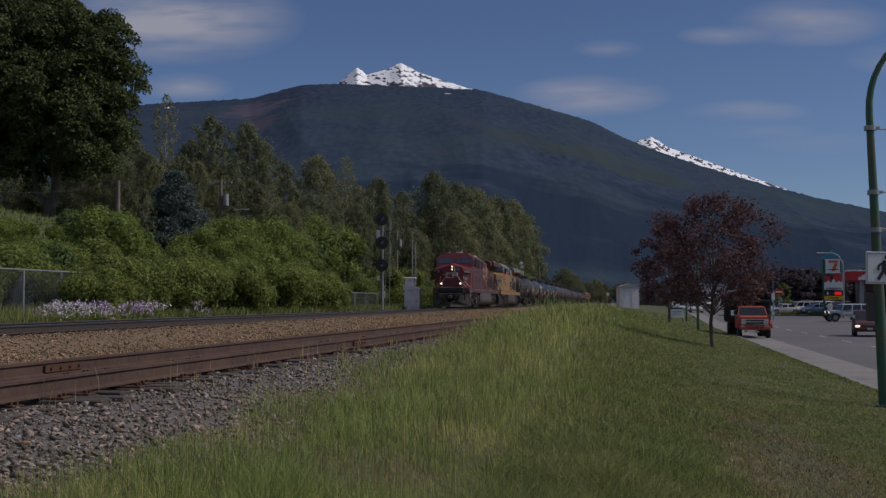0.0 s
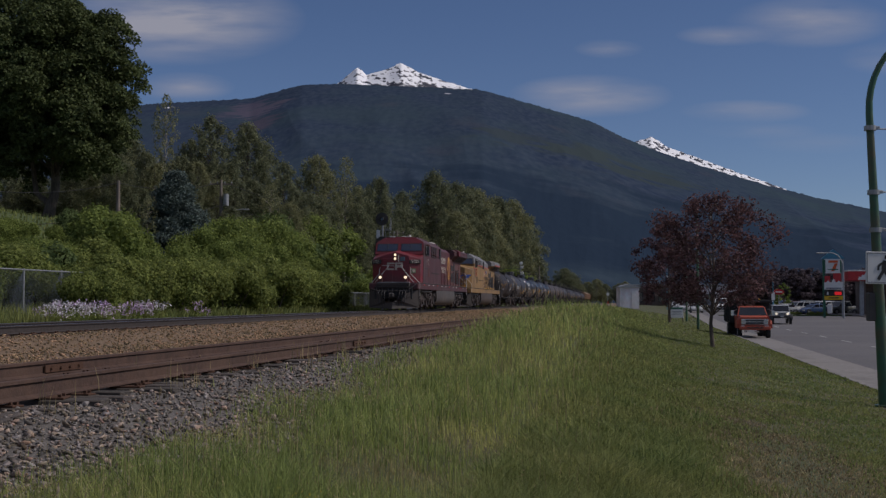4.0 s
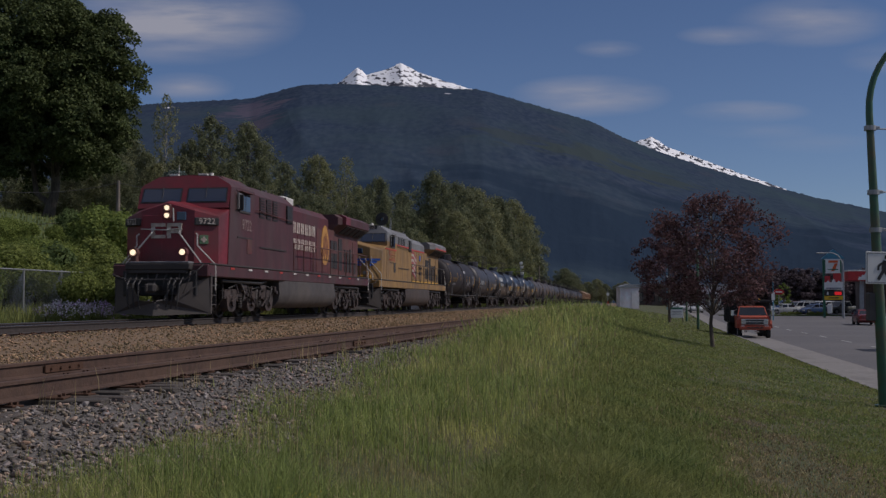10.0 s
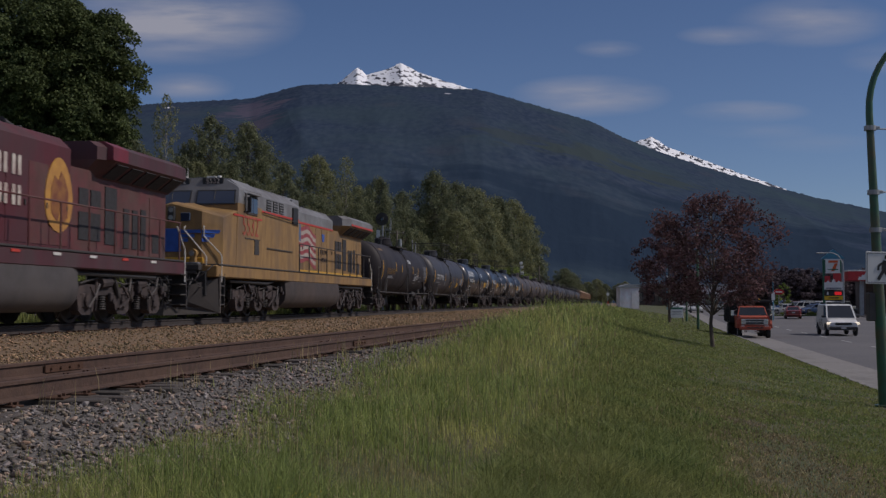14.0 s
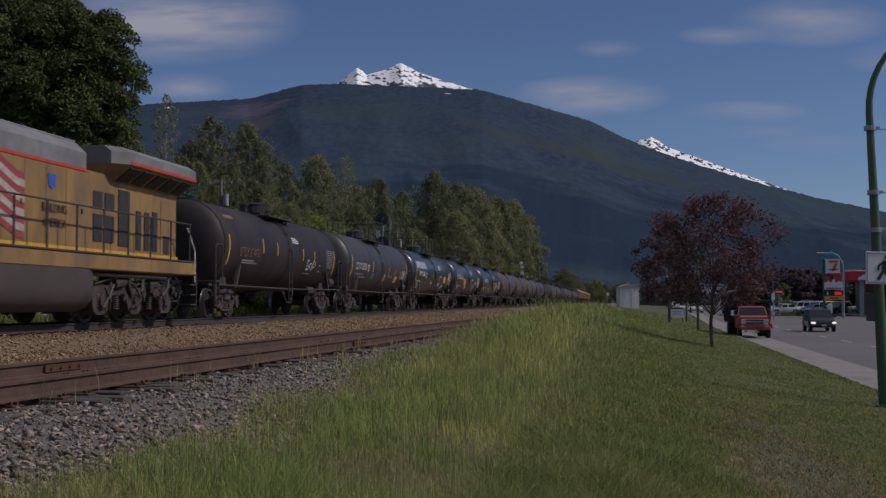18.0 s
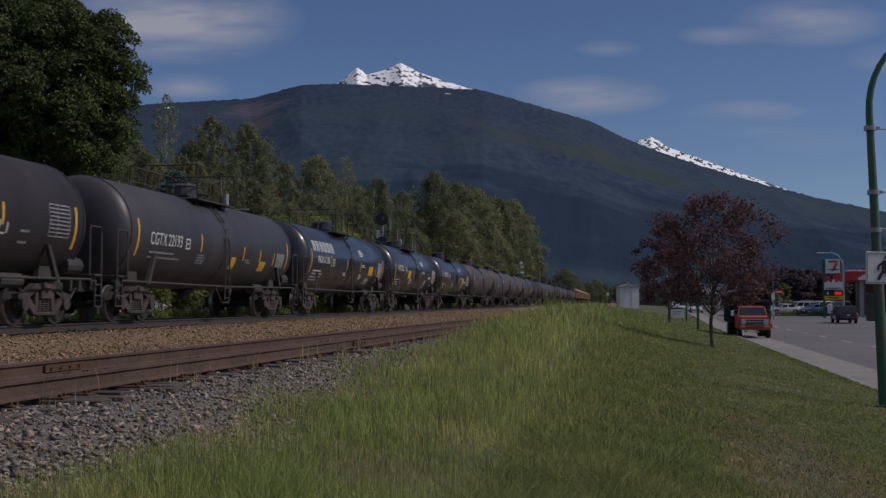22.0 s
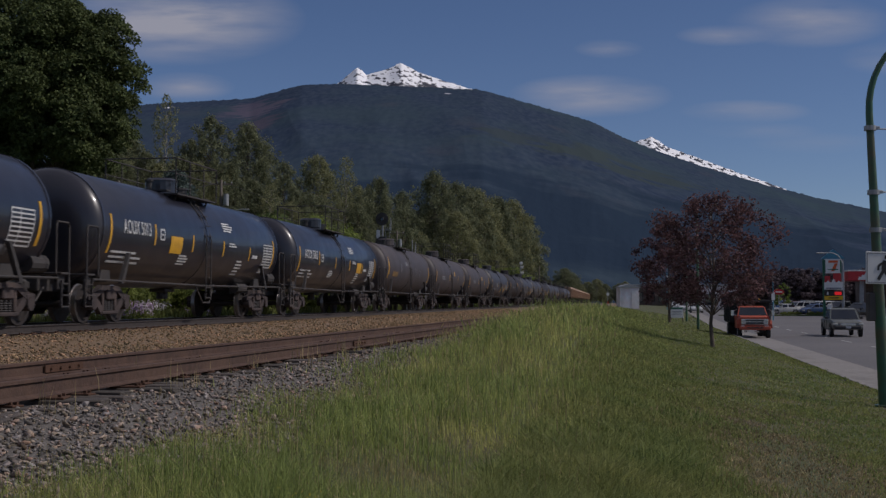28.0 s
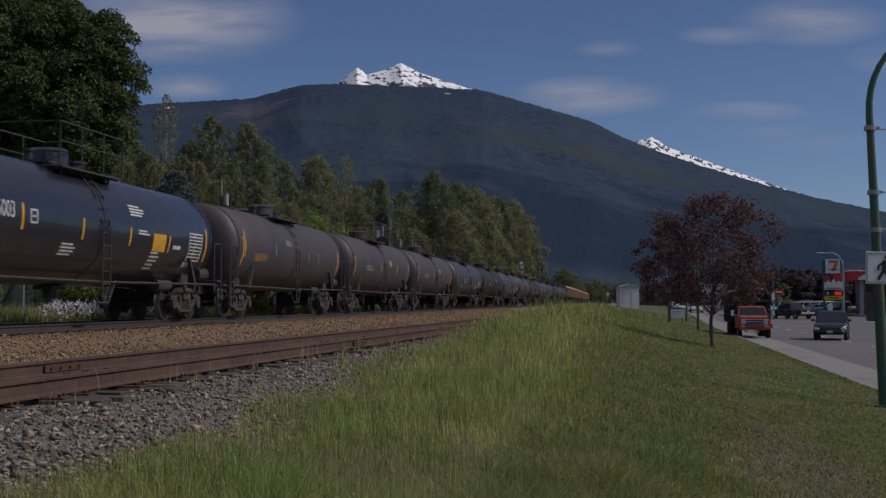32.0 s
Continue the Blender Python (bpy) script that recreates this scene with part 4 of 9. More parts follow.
# ---------------------------------------------------------------- rail car pieces
def patch(x0, x1, z0, z1, r, zc, eps=0.006, slant=0.0, n=5, side=1):
    """A thin plate that follows the curved side of a tank."""
    sh = Shape()
    rings = []
    for i in range(n + 1):
        z = z0 + (z1 - z0) * i / n
        y = math.sqrt(max(r * r - (z - zc) ** 2, 0.01))
        o = slant * i / n
        rings.append([(x0 + o, side * (y + eps), z), (x1 + o, side * (y + eps), z), (x1 + o, side * (y - 0.01), z), (x0 + o, side * (y - 0.01), z)])
    return sh.loft(rings)


def lettering(name, body, size, material, parent, x, z, side_y, wide=1.0, r=None, zc=0.0, label=""):
    """Letters on the side that faces the grass (+y), reading from front to back."""
    me = text_mesh(body, size, material)
    for v in me.vertices:
        px, pz = x - v.co.x * wide, z + v.co.y
        y = side_y if r is None else math.sqrt(max(r * r - (pz - zc) ** 2, 0.01)) + 0.006
        v.co = (px, y + v.co.z, pz)
    return part(name, me, None, parent, label)


def wheelset(r, gauge=1.5, seg=22):
    sh = Shape()
    for sd in (-1, 1):
        y = sd * gauge / 2
        prof = [(0.09, y + sd * 0.05), (r * 0.28, y + sd * 0.045), (r * 0.34, y + sd * 0.01), (r * 0.80, y + sd * 0.0), (r * 0.84, y + sd * 0.065), (r, y + sd * 0.065), (r, y - sd * 0.05), (r + 0.028, y - sd * 0.058), (r + 0.02, y - sd * 0.075), (r * 0.3, y - sd * 0.075), (0.09, y - sd * 0.08)]
        rings = [[(pr * math.cos(k * math.tau / seg), py, pr * math.sin(k * math.tau / seg)) for pr, py in prof] for k in range(seg)]
        rings.append(rings[0])
        sh.loft(rings, close=False, caps=False)
        sh.cyl((0, sd * (gauge / 2 + 0.04), 0), (0, sd * (gauge / 2 + 0.22), 0), 0.09, n=10)
        for k in range(3):
            a = k * math.tau / 3
            sh.cyl((math.cos(a) * 0.05, sd * (gauge / 2 + 0.22), math.sin(a) * 0.05), (math.cos(a) * 0.05, sd * (gauge / 2 + 0.25), math.sin(a) * 0.05), 0.018, n=6)
    sh.cyl((0, -gauge / 2, 0), (0, gauge / 2, 0), 0.085, n=10)
    me = sh.mesh("wheelset", M["wheel"], True)
    me.materials.append(M["tyre_steel"])
    for p in me.polygons:
        c = p.center
        rad = math.hypot(c.x, c.z)
        if rad > r * 0.985:
            p.material_index = 1
    return me


FREIGHT_SET = wheelset(0.455)
LOCO_SET = wheelset(0.53)


COIL = Shape().coil(0, 0, 0, 0.27, 0.075, 5, 8).mesh("spring", M["frame"])


def freight_bogie(parent, x, animate):
    """Three-piece truck: cast side frames, bolster, springs and two wheelsets."""
    frame_ob = part("bogie", Shape().box(0, 0, 0.68, 0.42, 2.2, 0.26, 0.03).box(0, 0, 0.84, 0.5, 0.6, 0.12, 0.02), M["bogie"], parent, "cast steel truck, rusty and dusty", at=pose(x, 0, 0))
    for sd in (-1, 1):
        sh = Shape()
        y = sd * 0.98
        sh.prism([(-1.12, 0.55), (-1.12, 0.67), (-0.75, 0.72), (-0.40, 0.90), (0.40, 0.90), (0.75, 0.72), (1.12, 0.67), (1.12, 0.55), (0.72, 0.58), (0.36, 0.76), (-0.36, 0.76), (-0.72, 0.58)], "y", y - 0.08, y + 0.08)
        for k in (-1, 1):
            sh.prism([(k * 0.90, 0.56), (k * 0.66, 0.60), (k * 0.32, 0.33), (k * 0.42, 0.20)], "y", y - 0.07, y + 0.07)
            sh.box(k * 0.34, y, 0.54, 0.11, 0.15, 0.5, 0.02)
        sh.box(0, y, 0.245, 0.84, 0.2, 0.09, 0.02)
        for ax in (-0.89, 0.89):
            sh.cyl((ax, y - 0.09, 0.455), (ax, y + 0.12, 0.455), 0.145, n=12)
            sh.box(ax, y, 0.60, 0.30, 0.2, 0.12, 0.02)
        part("side_frame", sh, M["bogie"], frame_ob)
    for sd in (-1, 1):
        for dx in (-0.17, 0.0, 0.17):
            part("spring", COIL, None, frame_ob, at=pose(dx, sd * 0.99, 0.29))
    part("brake_beam", Shape().cyl((-0.38, -0.75, 0.42), (-0.38, 0.75, 0.42), 0.045, n=6).cyl((0.38, -0.75, 0.42), (0.38, 0.75, 0.42), 0.045, n=6), M["frame"], frame_ob)
    for ax in (-0.89, 0.89):
        w = part("wheelset", FREIGHT_SET, None, frame_ob, at=pose(ax, 0, 0.455))
        if animate:
            WHEELSETS.append((w, ax, 0.455))


def coupler(parent, x, sgn, z=0.88):
    sh = Shape().box(x - sgn * 0.35, 0, z, 0.7, 0.16, 0.16, 0.02).box(x + sgn * 0.02, 0, z, 0.22, 0.30, 0.28, 0.06).box(x + sgn * 0.1, -0.1, z, 0.14, 0.1, 0.24, 0.03)
    sh.tube([(x - sgn * 0.4, 0.35, z - 0.05), (x - sgn * 0.1, 0.33, z - 0.35), (x + sgn * 0.15, 0.2, z - 0.38)], 0.03, 6)
    part("coupler", sh, M["frame"], parent)


def tank_car(a, b, kind, label, animate, marks=(), dome=True, railing=True, texts=(), hue=None):
    """A tank car from coupler to coupler, a and b metres behind the head of the train."""
    ln = b - a
    L2 = ln / 2
    root = thing("tank_car", label, "tank car", group="tank cars of the train")
    r, zc = 1.40, 2.29
    body = L2 - 0.82                     # half length over the heads
    cyl = body - 0.46
    sh, seg = Shape(), 40
    prof = [(-body, 0.02)] + [(-cyl - 0.46 * math.cos(t), r * math.sin(t) ** 0.7) for t in np.linspace(0.22, math.pi / 2, 7)]
    prof += [(-cyl * 0.5, r), (0, r), (cyl * 0.5, r)] + [(cyl + 0.46 * math.cos(t), r * math.sin(t) ** 0.7) for t in np.linspace(math.pi / 2, 0.22, 7)] + [(body, 0.02)]
    rings = [[(x, math.cos(k * math.tau / seg) * rr, zc + math.sin(k * math.tau / seg) * rr) for k in range(seg)] for x, rr in prof]
    tank = part("tank", sh.loft(rings), TANKS[kind], root, smooth=True)
    for x in (-cyl, cyl, 0.0):
        ring = [[(x + dx, math.cos(k * math.tau / seg) * rr, zc + math.sin(k * math.tau / seg) * rr) for k in range(seg)] for dx, rr in ((-0.045, r), (-0.04, r + 0.014), (0.04, r + 0.014), (0.045, r))]
        part("seam_band", Shape().loft(ring, caps=False), TANKS[kind], tank)
    # underframe and ends
    for sg in (-1, 1):
        xe = sg * (L2 - 0.35)
        sill = Shape().box(sg * (L2 - 1.6), 0, 0.92, 2.6, 0.5, 0.36, 0.02).box(sg * (L2 - 2.2), 0, 1.08, 1.2, 1.5, 0.18, 0.02)
        sill.prism([(sg * (L2 - 2.55), 1.0), (sg * (L2 - 1.95), 1.0), (sg * (L2 - 2.1), 1.6), (sg * (L2 - 2.4), 1.6)], "y", 0.85, 0.97)
        sill.prism([(sg * (L2 - 2.55), 1.0), (sg * (L2 - 1.95), 1.0), (sg * (L2 - 2.1), 1.6), (sg * (L2 - 2.4), 1.6)], "y", -0.97, -0.85)
        part("end_sill", sill, M["frame"], root)
        part("end_platform", Shape().box(sg * (L2 - 0.62), 0, 1.12, 0.34, 2.85, 0.05, 0.01).box(sg * (L2 - 0.62), 1.3, 0.95, 0.3, 0.05, 0.35, 0.01).box(sg * (L2 - 0.62), -1.3, 0.95, 0.3, 0.05, 0.35, 0.01), M["frame"], root)
        for sd in (-1, 1):
            y = sd * 1.40
            x0, x1 = sg * (L2 - 0.42), sg * (L2 - 1.0)
            pts = [(x1, y, 1.1), (x1, y, 2.15), (x1 + sg * 0.05, y, 2.24), (x0 - sg * 0.06, y, 2.24), (x0, y, 2.15), (x0, y, 0.6)]
            part("grab_rail", Shape().tube(pts, 0.022, 6), M["frame"], root)
            st = Shape()
            for k in range(3):
                st.box(sg * (L2 - 0.55), sd * 1.38, 0.40 + 0.25 * k, 0.36, 0.05, 0.03)
            st.box(sg * (L2 - 0.38), sd * 1.38, 0.68, 0.03, 0.05, 0.6).box(sg * (L2 - 0.72), sd * 1.38, 0.68, 0.03, 0.05, 0.6)
            part("step_ladder", st, M["frame"], root)
            part("support_post", Shape().prism([(sg * (L2 - 2.45), 0.95), (sg * (L2 - 2.3), 0.95), (sg * (L2 - 2.75), 1.72), (sg * (L2 - 2.85), 1.72)], "y", sd * 1.27, sd * 1.37), M["frame"], root)
        coupler(root, sg * L2, sg)
        freight_bogie(root, sg * (L2 - 2.35), animate)
    for sd in (-1, 1):
        part("side_pipe", Shape().tube([(-L2 + 0.8, sd * 1.34, 1.02), (0, sd * 1.34, 0.97), (L2 - 0.8, sd * 1.34, 1.02)], 0.03, 6), M["frame"], root)
        lad = Shape()
        for dx in (-0.2, 0.2):
            lad.tube([(dx, sd * 1.42, 0.55), (dx, sd * 1.44, zc), (dx, sd * 1.22, zc + 0.72), (dx, sd * 0.8, zc + r - 0.14)], 0.02, 5)
        for k in range(11):
            z = 0.62 + 0.3 * k
            y = 1.43 if z < zc + 0.1 else math.sqrt(max(0.2, (r + 0.07) ** 2 - (z - zc) ** 2))
            lad.cyl((-0.2, sd * y, z), (0.2, sd * y, z), 0.014, n=5)
        part("ladder", lad, M["frame"], root)
        brace = Shape()
        for dx in (-0.75, 0.75):
            brace.tube([(dx, sd * 1.30, 1.02), (dx * 0.35, sd * 1.36, 0.48)], 0.02, 5)
        brace.tube([(-0.28, sd * 1.36, 0.48), (0.28, sd * 1.36, 0.48)], 0.022, 5)
        part("ladder_brace", brace, M["frame"], root)
    bv = Shape().cyl((0, 0, zc - r - 0.30), (0, 0, zc - r + 0.1), 0.16, n=12).box(0, 0, zc - r - 0.05, 0.7, 0.5, 0.1, 0.02)
    part("bottom_outlet", bv, M["frame"], root)
    part("brake_reservoir", Shape().cyl((-L2 + 3.0, 0.75, 0.95), (-L2 + 3.9, 0.75, 0.95), 0.17, n=12), M["frame"], root)
    part("brake_cylinder", Shape().cyl((-L2 + 0.9, 1.0, 1.32), (-L2 + 1.6, 1.0, 1.32), 0.2, n=12), M["frame"], root)
    # fittings on top
    top = zc + r
    if dome:
        part("manway_housing", Shape().cyl((0.15, 0, top - 0.1), (0.15, 0, top + 0.36), 0.46, n=18).cyl((0.15, 0, top + 0.36), (0.15, 0, top + 0.43), 0.49, 0.40, 18), TANKS[kind], root)
    part("hatch", Shape().cyl((-1.15, 0, top - 0.05), (-1.15, 0, top + 0.22), 0.27, n=14).cyl((-1.15, 0, top + 0.22), (-1.15, 0, top + 0.28), 0.31, n=14), M["black"], root)
    part("relief_valve", Shape().cyl((1.25, 0.1, top - 0.05), (1.25, 0.1, top + 0.24), 0.09, n=8).cyl((1.25, 0.1, top + 0.24), (1.25, 0.1, top + 0.3), 0.13, n=8), M["black"], root)
    wk = Shape().box(0, 0.86, top - 0.14, 3.0, 0.42, 0.04).box(0, -0.86, top - 0.14, 3.0, 0.42, 0.04).box(1.5, 0, top - 0.05, 0.3, 1.6, 0.04).box(-1.5, 0, top - 0.05, 0.3, 1.6, 0.04)
    for x in (-1.2, 0, 1.2):
        for sd in (-1, 1):
            wk.cyl((x, sd * 0.8, top - 0.4), (x, sd * 0.9, top - 0.14), 0.03, n=5)
    part("walkway", wk, M["frame"], root)
    if railing:
        for sd in (-1, 1):
            rl = Shape().tube([(-1.6, sd * 1.05, top - 0.14), (-1.6, sd * 1.05, top + 0.86), (1.6, sd * 1.05, top + 0.86), (1.6, sd * 1.05, top - 0.14)], 0.022, 6)
            rl.tube([(-1.6, sd * 1.05, top + 0.42), (1.6, sd * 1.05, top + 0.42)], 0.016, 5)
            for x in (-0.55, 0.55):
                rl.cyl((x, sd * 1.05, top - 0.14), (x, sd * 1.05, top + 0.86), 0.02, n=5)
            part("guard_rail", rl, M["frame"], root)
        for x in (-1.6, 1.6):
            part("guard_rail", Shape().tube([(x, -1.05, top + 0.86), (x, 1.05, top + 0.86)], 0.02, 5), M["frame"], root)
    # reflectors and stencils
    for sg in (-1, 1):
        part("reflector", patch(sg * (L2 - 1.67) - 0.05, sg * (L2 - 1.67) + 0.05, zc - 0.62, zc + 0.32, r, zc, n=8), M["tape"], root)
    for x, z, w, h, key in marks:
        part("stencil" if not key.startswith("tape") else "reflector", patch(x - w / 2, x + w / 2, z - h / 2, z + h / 2, r, zc, 0.007), M[key], root)
    for body_text, x, z, size, key, wide in texts:
        lettering("lettering", body_text, size, M[key], root, x, z, 0, wide, r, zc)
    RAIL_CARS.append((root, (a + b) / 2, ln - 4.7))
    return root


def block(x, z, w, rows, key="marks", h=0.045, gap=0.075, seed=1):
    """Rows of short bars: fine print on a car."""
    rg = random.Random(seed)
    out = []
    for i in range(rows):
        k = rg.uniform(0.7, 1.0)
        out.append((x + w * (1 - k) / 2, z - i * gap, w * k, h, key))
    return out


def grid_panel(x, z, w, h, key="marks"):
    """A stencilled test table: close rows of print between two rules."""
    out = [(x, z + h * 1.25 * (i / 8 - 0.5), w, 0.034, key) for i in range(9)]
    return out + [(x + w * k, z, 0.022, h * 1.25, key) for k in (-0.5, 0.1, 0.5)]


def bar_row(x0, z, w, h, count, key):
    """A worn name as plain upright bars."""
    out = []
    for i in range(count):
        x = x0 - i * w * 1.22
        out += [(x, z, w * 0.30, h, key), (x - w * 0.52, z, w * 0.30, h, key)]
    return out


def box_mark(x, z):
    return [(x, z + 0.13, 0.3, 0.04, "marks"), (x, z - 0.13, 0.3, 0.04, "marks"), (x + 0.13, z, 0.04, 0.28, "marks"), (x - 0.13, z, 0.04, 0.28, "marks"), (x, z, 0.14, 0.04, "marks")]


def bars(key, *rows):
    return [(x, z, 0.085, h, key) for x, z, h in rows]


car1 = block(5.6, 3.2, 1.2, 1, "marks_orange", 0.11) + block(4.3, 1.85, 1.6, 2, "marks_dim", 0.05) + bars("tape", (3.06, 2.4, 0.5), (1.45, 2.35, 0.45), (-1.8, 2.3, 0.45), (-3.4, 2.25, 0.45)) \
    + block(-0.9, 2.85, 0.8, 3, "marks", 0.05) + grid_panel(-5.7, 2.25, 0.9, 0.55, "marks_dim") \
    + [(-2.45, 1.92, 0.05, 0.36, "marks"), (-2.56, 2.10, 0.26, 0.045, "marks"), (-2.56, 1.75, 0.28, 0.045, "marks"), (-2.7, 1.86, 0.05, 0.18, "marks"), (-2.86, 1.90, 0.05, 0.26, "marks"), (-2.98, 2.0, 0.2, 0.04, "marks"), (-3.12, 1.86, 0.05, 0.28, "marks"), (-3.3, 1.95, 0.05, 0.34, "marks"), (-3.44, 1.86, 0.2, 0.04, "marks"), (-3.6, 1.98, 0.05, 0.22, "marks"), (-2.7, 1.6, 0.9, 0.035, "marks_dim"), (-4.3, 1.95, 0.34, 0.05, "marks_dim"), (-4.3, 1.72, 0.34, 0.05, "marks_dim")]
car2 = block(4.5, 1.80, 2.2, 2, "marks_dim", 0.05, 0.13) + bars("tape", (2.05, 2.2, 0.5), (-1.7, 2.05, 0.44), (-3.36, 2.02, 0.42), (-4.85, 1.98, 0.42)) + block(1.9, 1.85, 0.7, 4, "marks_dim", 0.04) \
    + [(-0.85, 1.72, 0.42, 0.36, "tape"), (-3.75, 1.70, 0.62, 0.32, "tape"), (-5.6, 1.95, 0.9, 0.5, "marks_dim")] + box_mark(3.1, 2.12) + block(-2.2, 1.85, 0.6, 2, "marks_dim", 0.04)
car3 = bar_row(6.25, 2.74, 0.46, 0.42, 6, "marks") + block(5.4, 1.75, 1.6, 4, "marks", 0.05, 0.12) + bars("tape", (3.6, 2.2, 0.5), (0.8, 2.15, 0.46), (-1.8, 2.12, 0.44), (-5.0, 2.0, 0.42)) + [(-3.95, 1.98, 0.9, 0.42, "tape")] + box_mark(3.2, 2.15) \
    + block(-2.0, 2.85, 0.9, 4, "marks", 0.04) + block(-2.3, 2.2, 0.6, 2, "marks", 0.04) + block(-2.0, 1.75, 0.6, 3, "marks", 0.04) + block(-3.7, 1.6, 0.8, 4, "marks", 0.04) + grid_panel(-5.95, 2.02, 0.9, 0.6) + block(1.0, 1.75, 0.6, 2, "marks", 0.04) + [(-5.5, 1.55, 0.34, 0.2, "marks_dim")]


def aoux(sq):
    return block(5.2, 1.72, 1.9, 3, "marks", 0.05, 0.12) + bars("tape", (3.75, 2.25, 0.55), (1.1, 2.15, 0.48), (-1.4, 2.12, 0.46), (-3.86, 2.05, 0.44)) + [(sq, 2.05, 0.82, 0.46, "tape")] + box_mark(3.3, 2.28) \
        + block(-1.9, 2.9, 0.9, 4, "marks", 0.04) + block(-2.2, 2.3, 0.7, 2, "marks", 0.04) + block(-3.1, 1.78, 0.6, 5, "marks", 0.045, 0.1) + grid_panel(-5.75, 2.05, 0.95, 0.6) + block(1.6, 1.78, 0.7, 4, "marks", 0.04) + [(-4.4, 1.98, 0.5, 0.1, "marks"), (-5.4, 1.55, 0.34, 0.14, "marks")]


tank_car(47.8, 64.0, "brown", "sooty brown-black tank car with faded orange lettering and graffiti", True, car1, railing=False, texts=[("UTLX 674459", 4.42, 2.1, 0.44, "marks_orange", 0.80)])
tank_car(64.0, 80.15, "charcoal", "charcoal grey tank car with white number and yellow reflectors", True, car2, texts=[("CGTX 22193", 4.6, 2.14, 0.46, "marks", 0.85)])
tank_car(80.15, 96.8, "gloss", "glossy blue-black tank car with bold white lettering", True, car3, texts=[("PROX 673386", 4.8, 2.2, 0.40, "marks", 0.80)])
tank_car(96.8, 112.85, "gloss", "glossy black tank car with white number and yellow square", True, aoux(2.3), texts=[("AOUX 5013", 4.85, 2.34, 0.48, "marks", 0.66)])
tank_car(112.85, 129.28, "gloss", "glossy black tank car with yellow square near its tail", True, aoux(-3.2), texts=[("AOUX 5003", 4.95, 2.34, 0.48, "marks", 0.72)])
car6 = block(4.0, 2.0, 1.9, 1, "marks_orange", 0.26) + bars("tape", (5.9, 2.4, 0.9)) + bars("marks_dim", (2.6, 2.35, 0.42), (-1.6, 2.25, 0.45), (-3.0, 2.2, 0.45)) + block(1.0, 2.7, 0.7, 3, "marks_dim", 0.05)
tank_car(129.28, 144.8, "rusty", "weathered brown tank car with a worn orange patch", True, car6, railing=False)
car7 = block(3.4, 2.2, 1.6, 2, "marks_dim", 0.08, 0.14) + [(-1.5, 2.5, 0.35, 0.3, "tape")] + bars("tape", (0.8, 2.2, 0.4), (-3.2, 2.2, 0.4))
tank_car(144.8, 161.0, "rusty", "weathered brown tank car with a railed top walkway", False, car7)
tank_car(161.0, 177.2, "rusty", "weathered brown tank car with a railed top walkway", False, car7)
for i in range(10):
    a = 177.2 + 17.28 * i
    tank_car(a, a + 17.28, ("charcoal", "brown", "charcoal")[i % 3], ("charcoal grey tank car, dusty", "sooty brown-black tank car, dusty", "charcoal grey tank car, dusty")[i % 3], False, car7 if i % 2 else car2)


def hopper_car(a, b):
    L2 = (b - a) / 2
    root = thing("hopper_car", "tan covered grain hopper car with ribbed sides", "hopper car", group="hopper cars of the train")
    sec = [(-1.0, 1.0), (-1.55, 1.7), (-1.58, 3.7), (-1.2, 4.15), (0, 4.3), (1.2, 4.15), (1.58, 3.7), (1.55, 1.7), (1.0, 1.0)]
    part("body", Shape().loft([[(x, y, z if z > 1.5 or abs(x) < L2 - 2.6 else 1.7) for y, z in sec] for x in (-L2 + 1.0, -L2 + 2.6, L2 - 2.6, L2 - 1.0)]), M["hopper"], root)
    for k in range(15):
        x = -L2 + 1.3 + k * (2 * L2 - 2.6) / 14
        part("side_rib", Shape().box(x, 1.6, 2.7, 0.1, 0.1, 2.0).box(x, -1.6, 2.7, 0.1, 0.1, 2.0), M["hopper"], root)
    part("roof_walk", Shape().box(0, 0, 4.42, 2 * L2 - 2, 0.7, 0.06), M["frame"], root)
    for sg in (-1, 1):
        part("end_frame", Shape().box(sg * (L2 - 1.3), 0, 0.98, 1.8, 2.7, 0.16).box(sg * (L2 - 0.55), 1.3, 2.2, 0.06, 0.06, 2.4).box(sg * (L2 - 0.55), -1.3, 2.2, 0.06, 0.06, 2.4), M["frame"], root)
        coupler(root, sg * L2, sg)
        freight_bogie(root, sg * (L2 - 2.0), False)
    RAIL_CARS.append((root, (a + b) / 2, 2 * L2 - 4))


for i in range(14):
    hopper_car(350.0 + 18.0 * i, 368.0 + 18.0 * i)


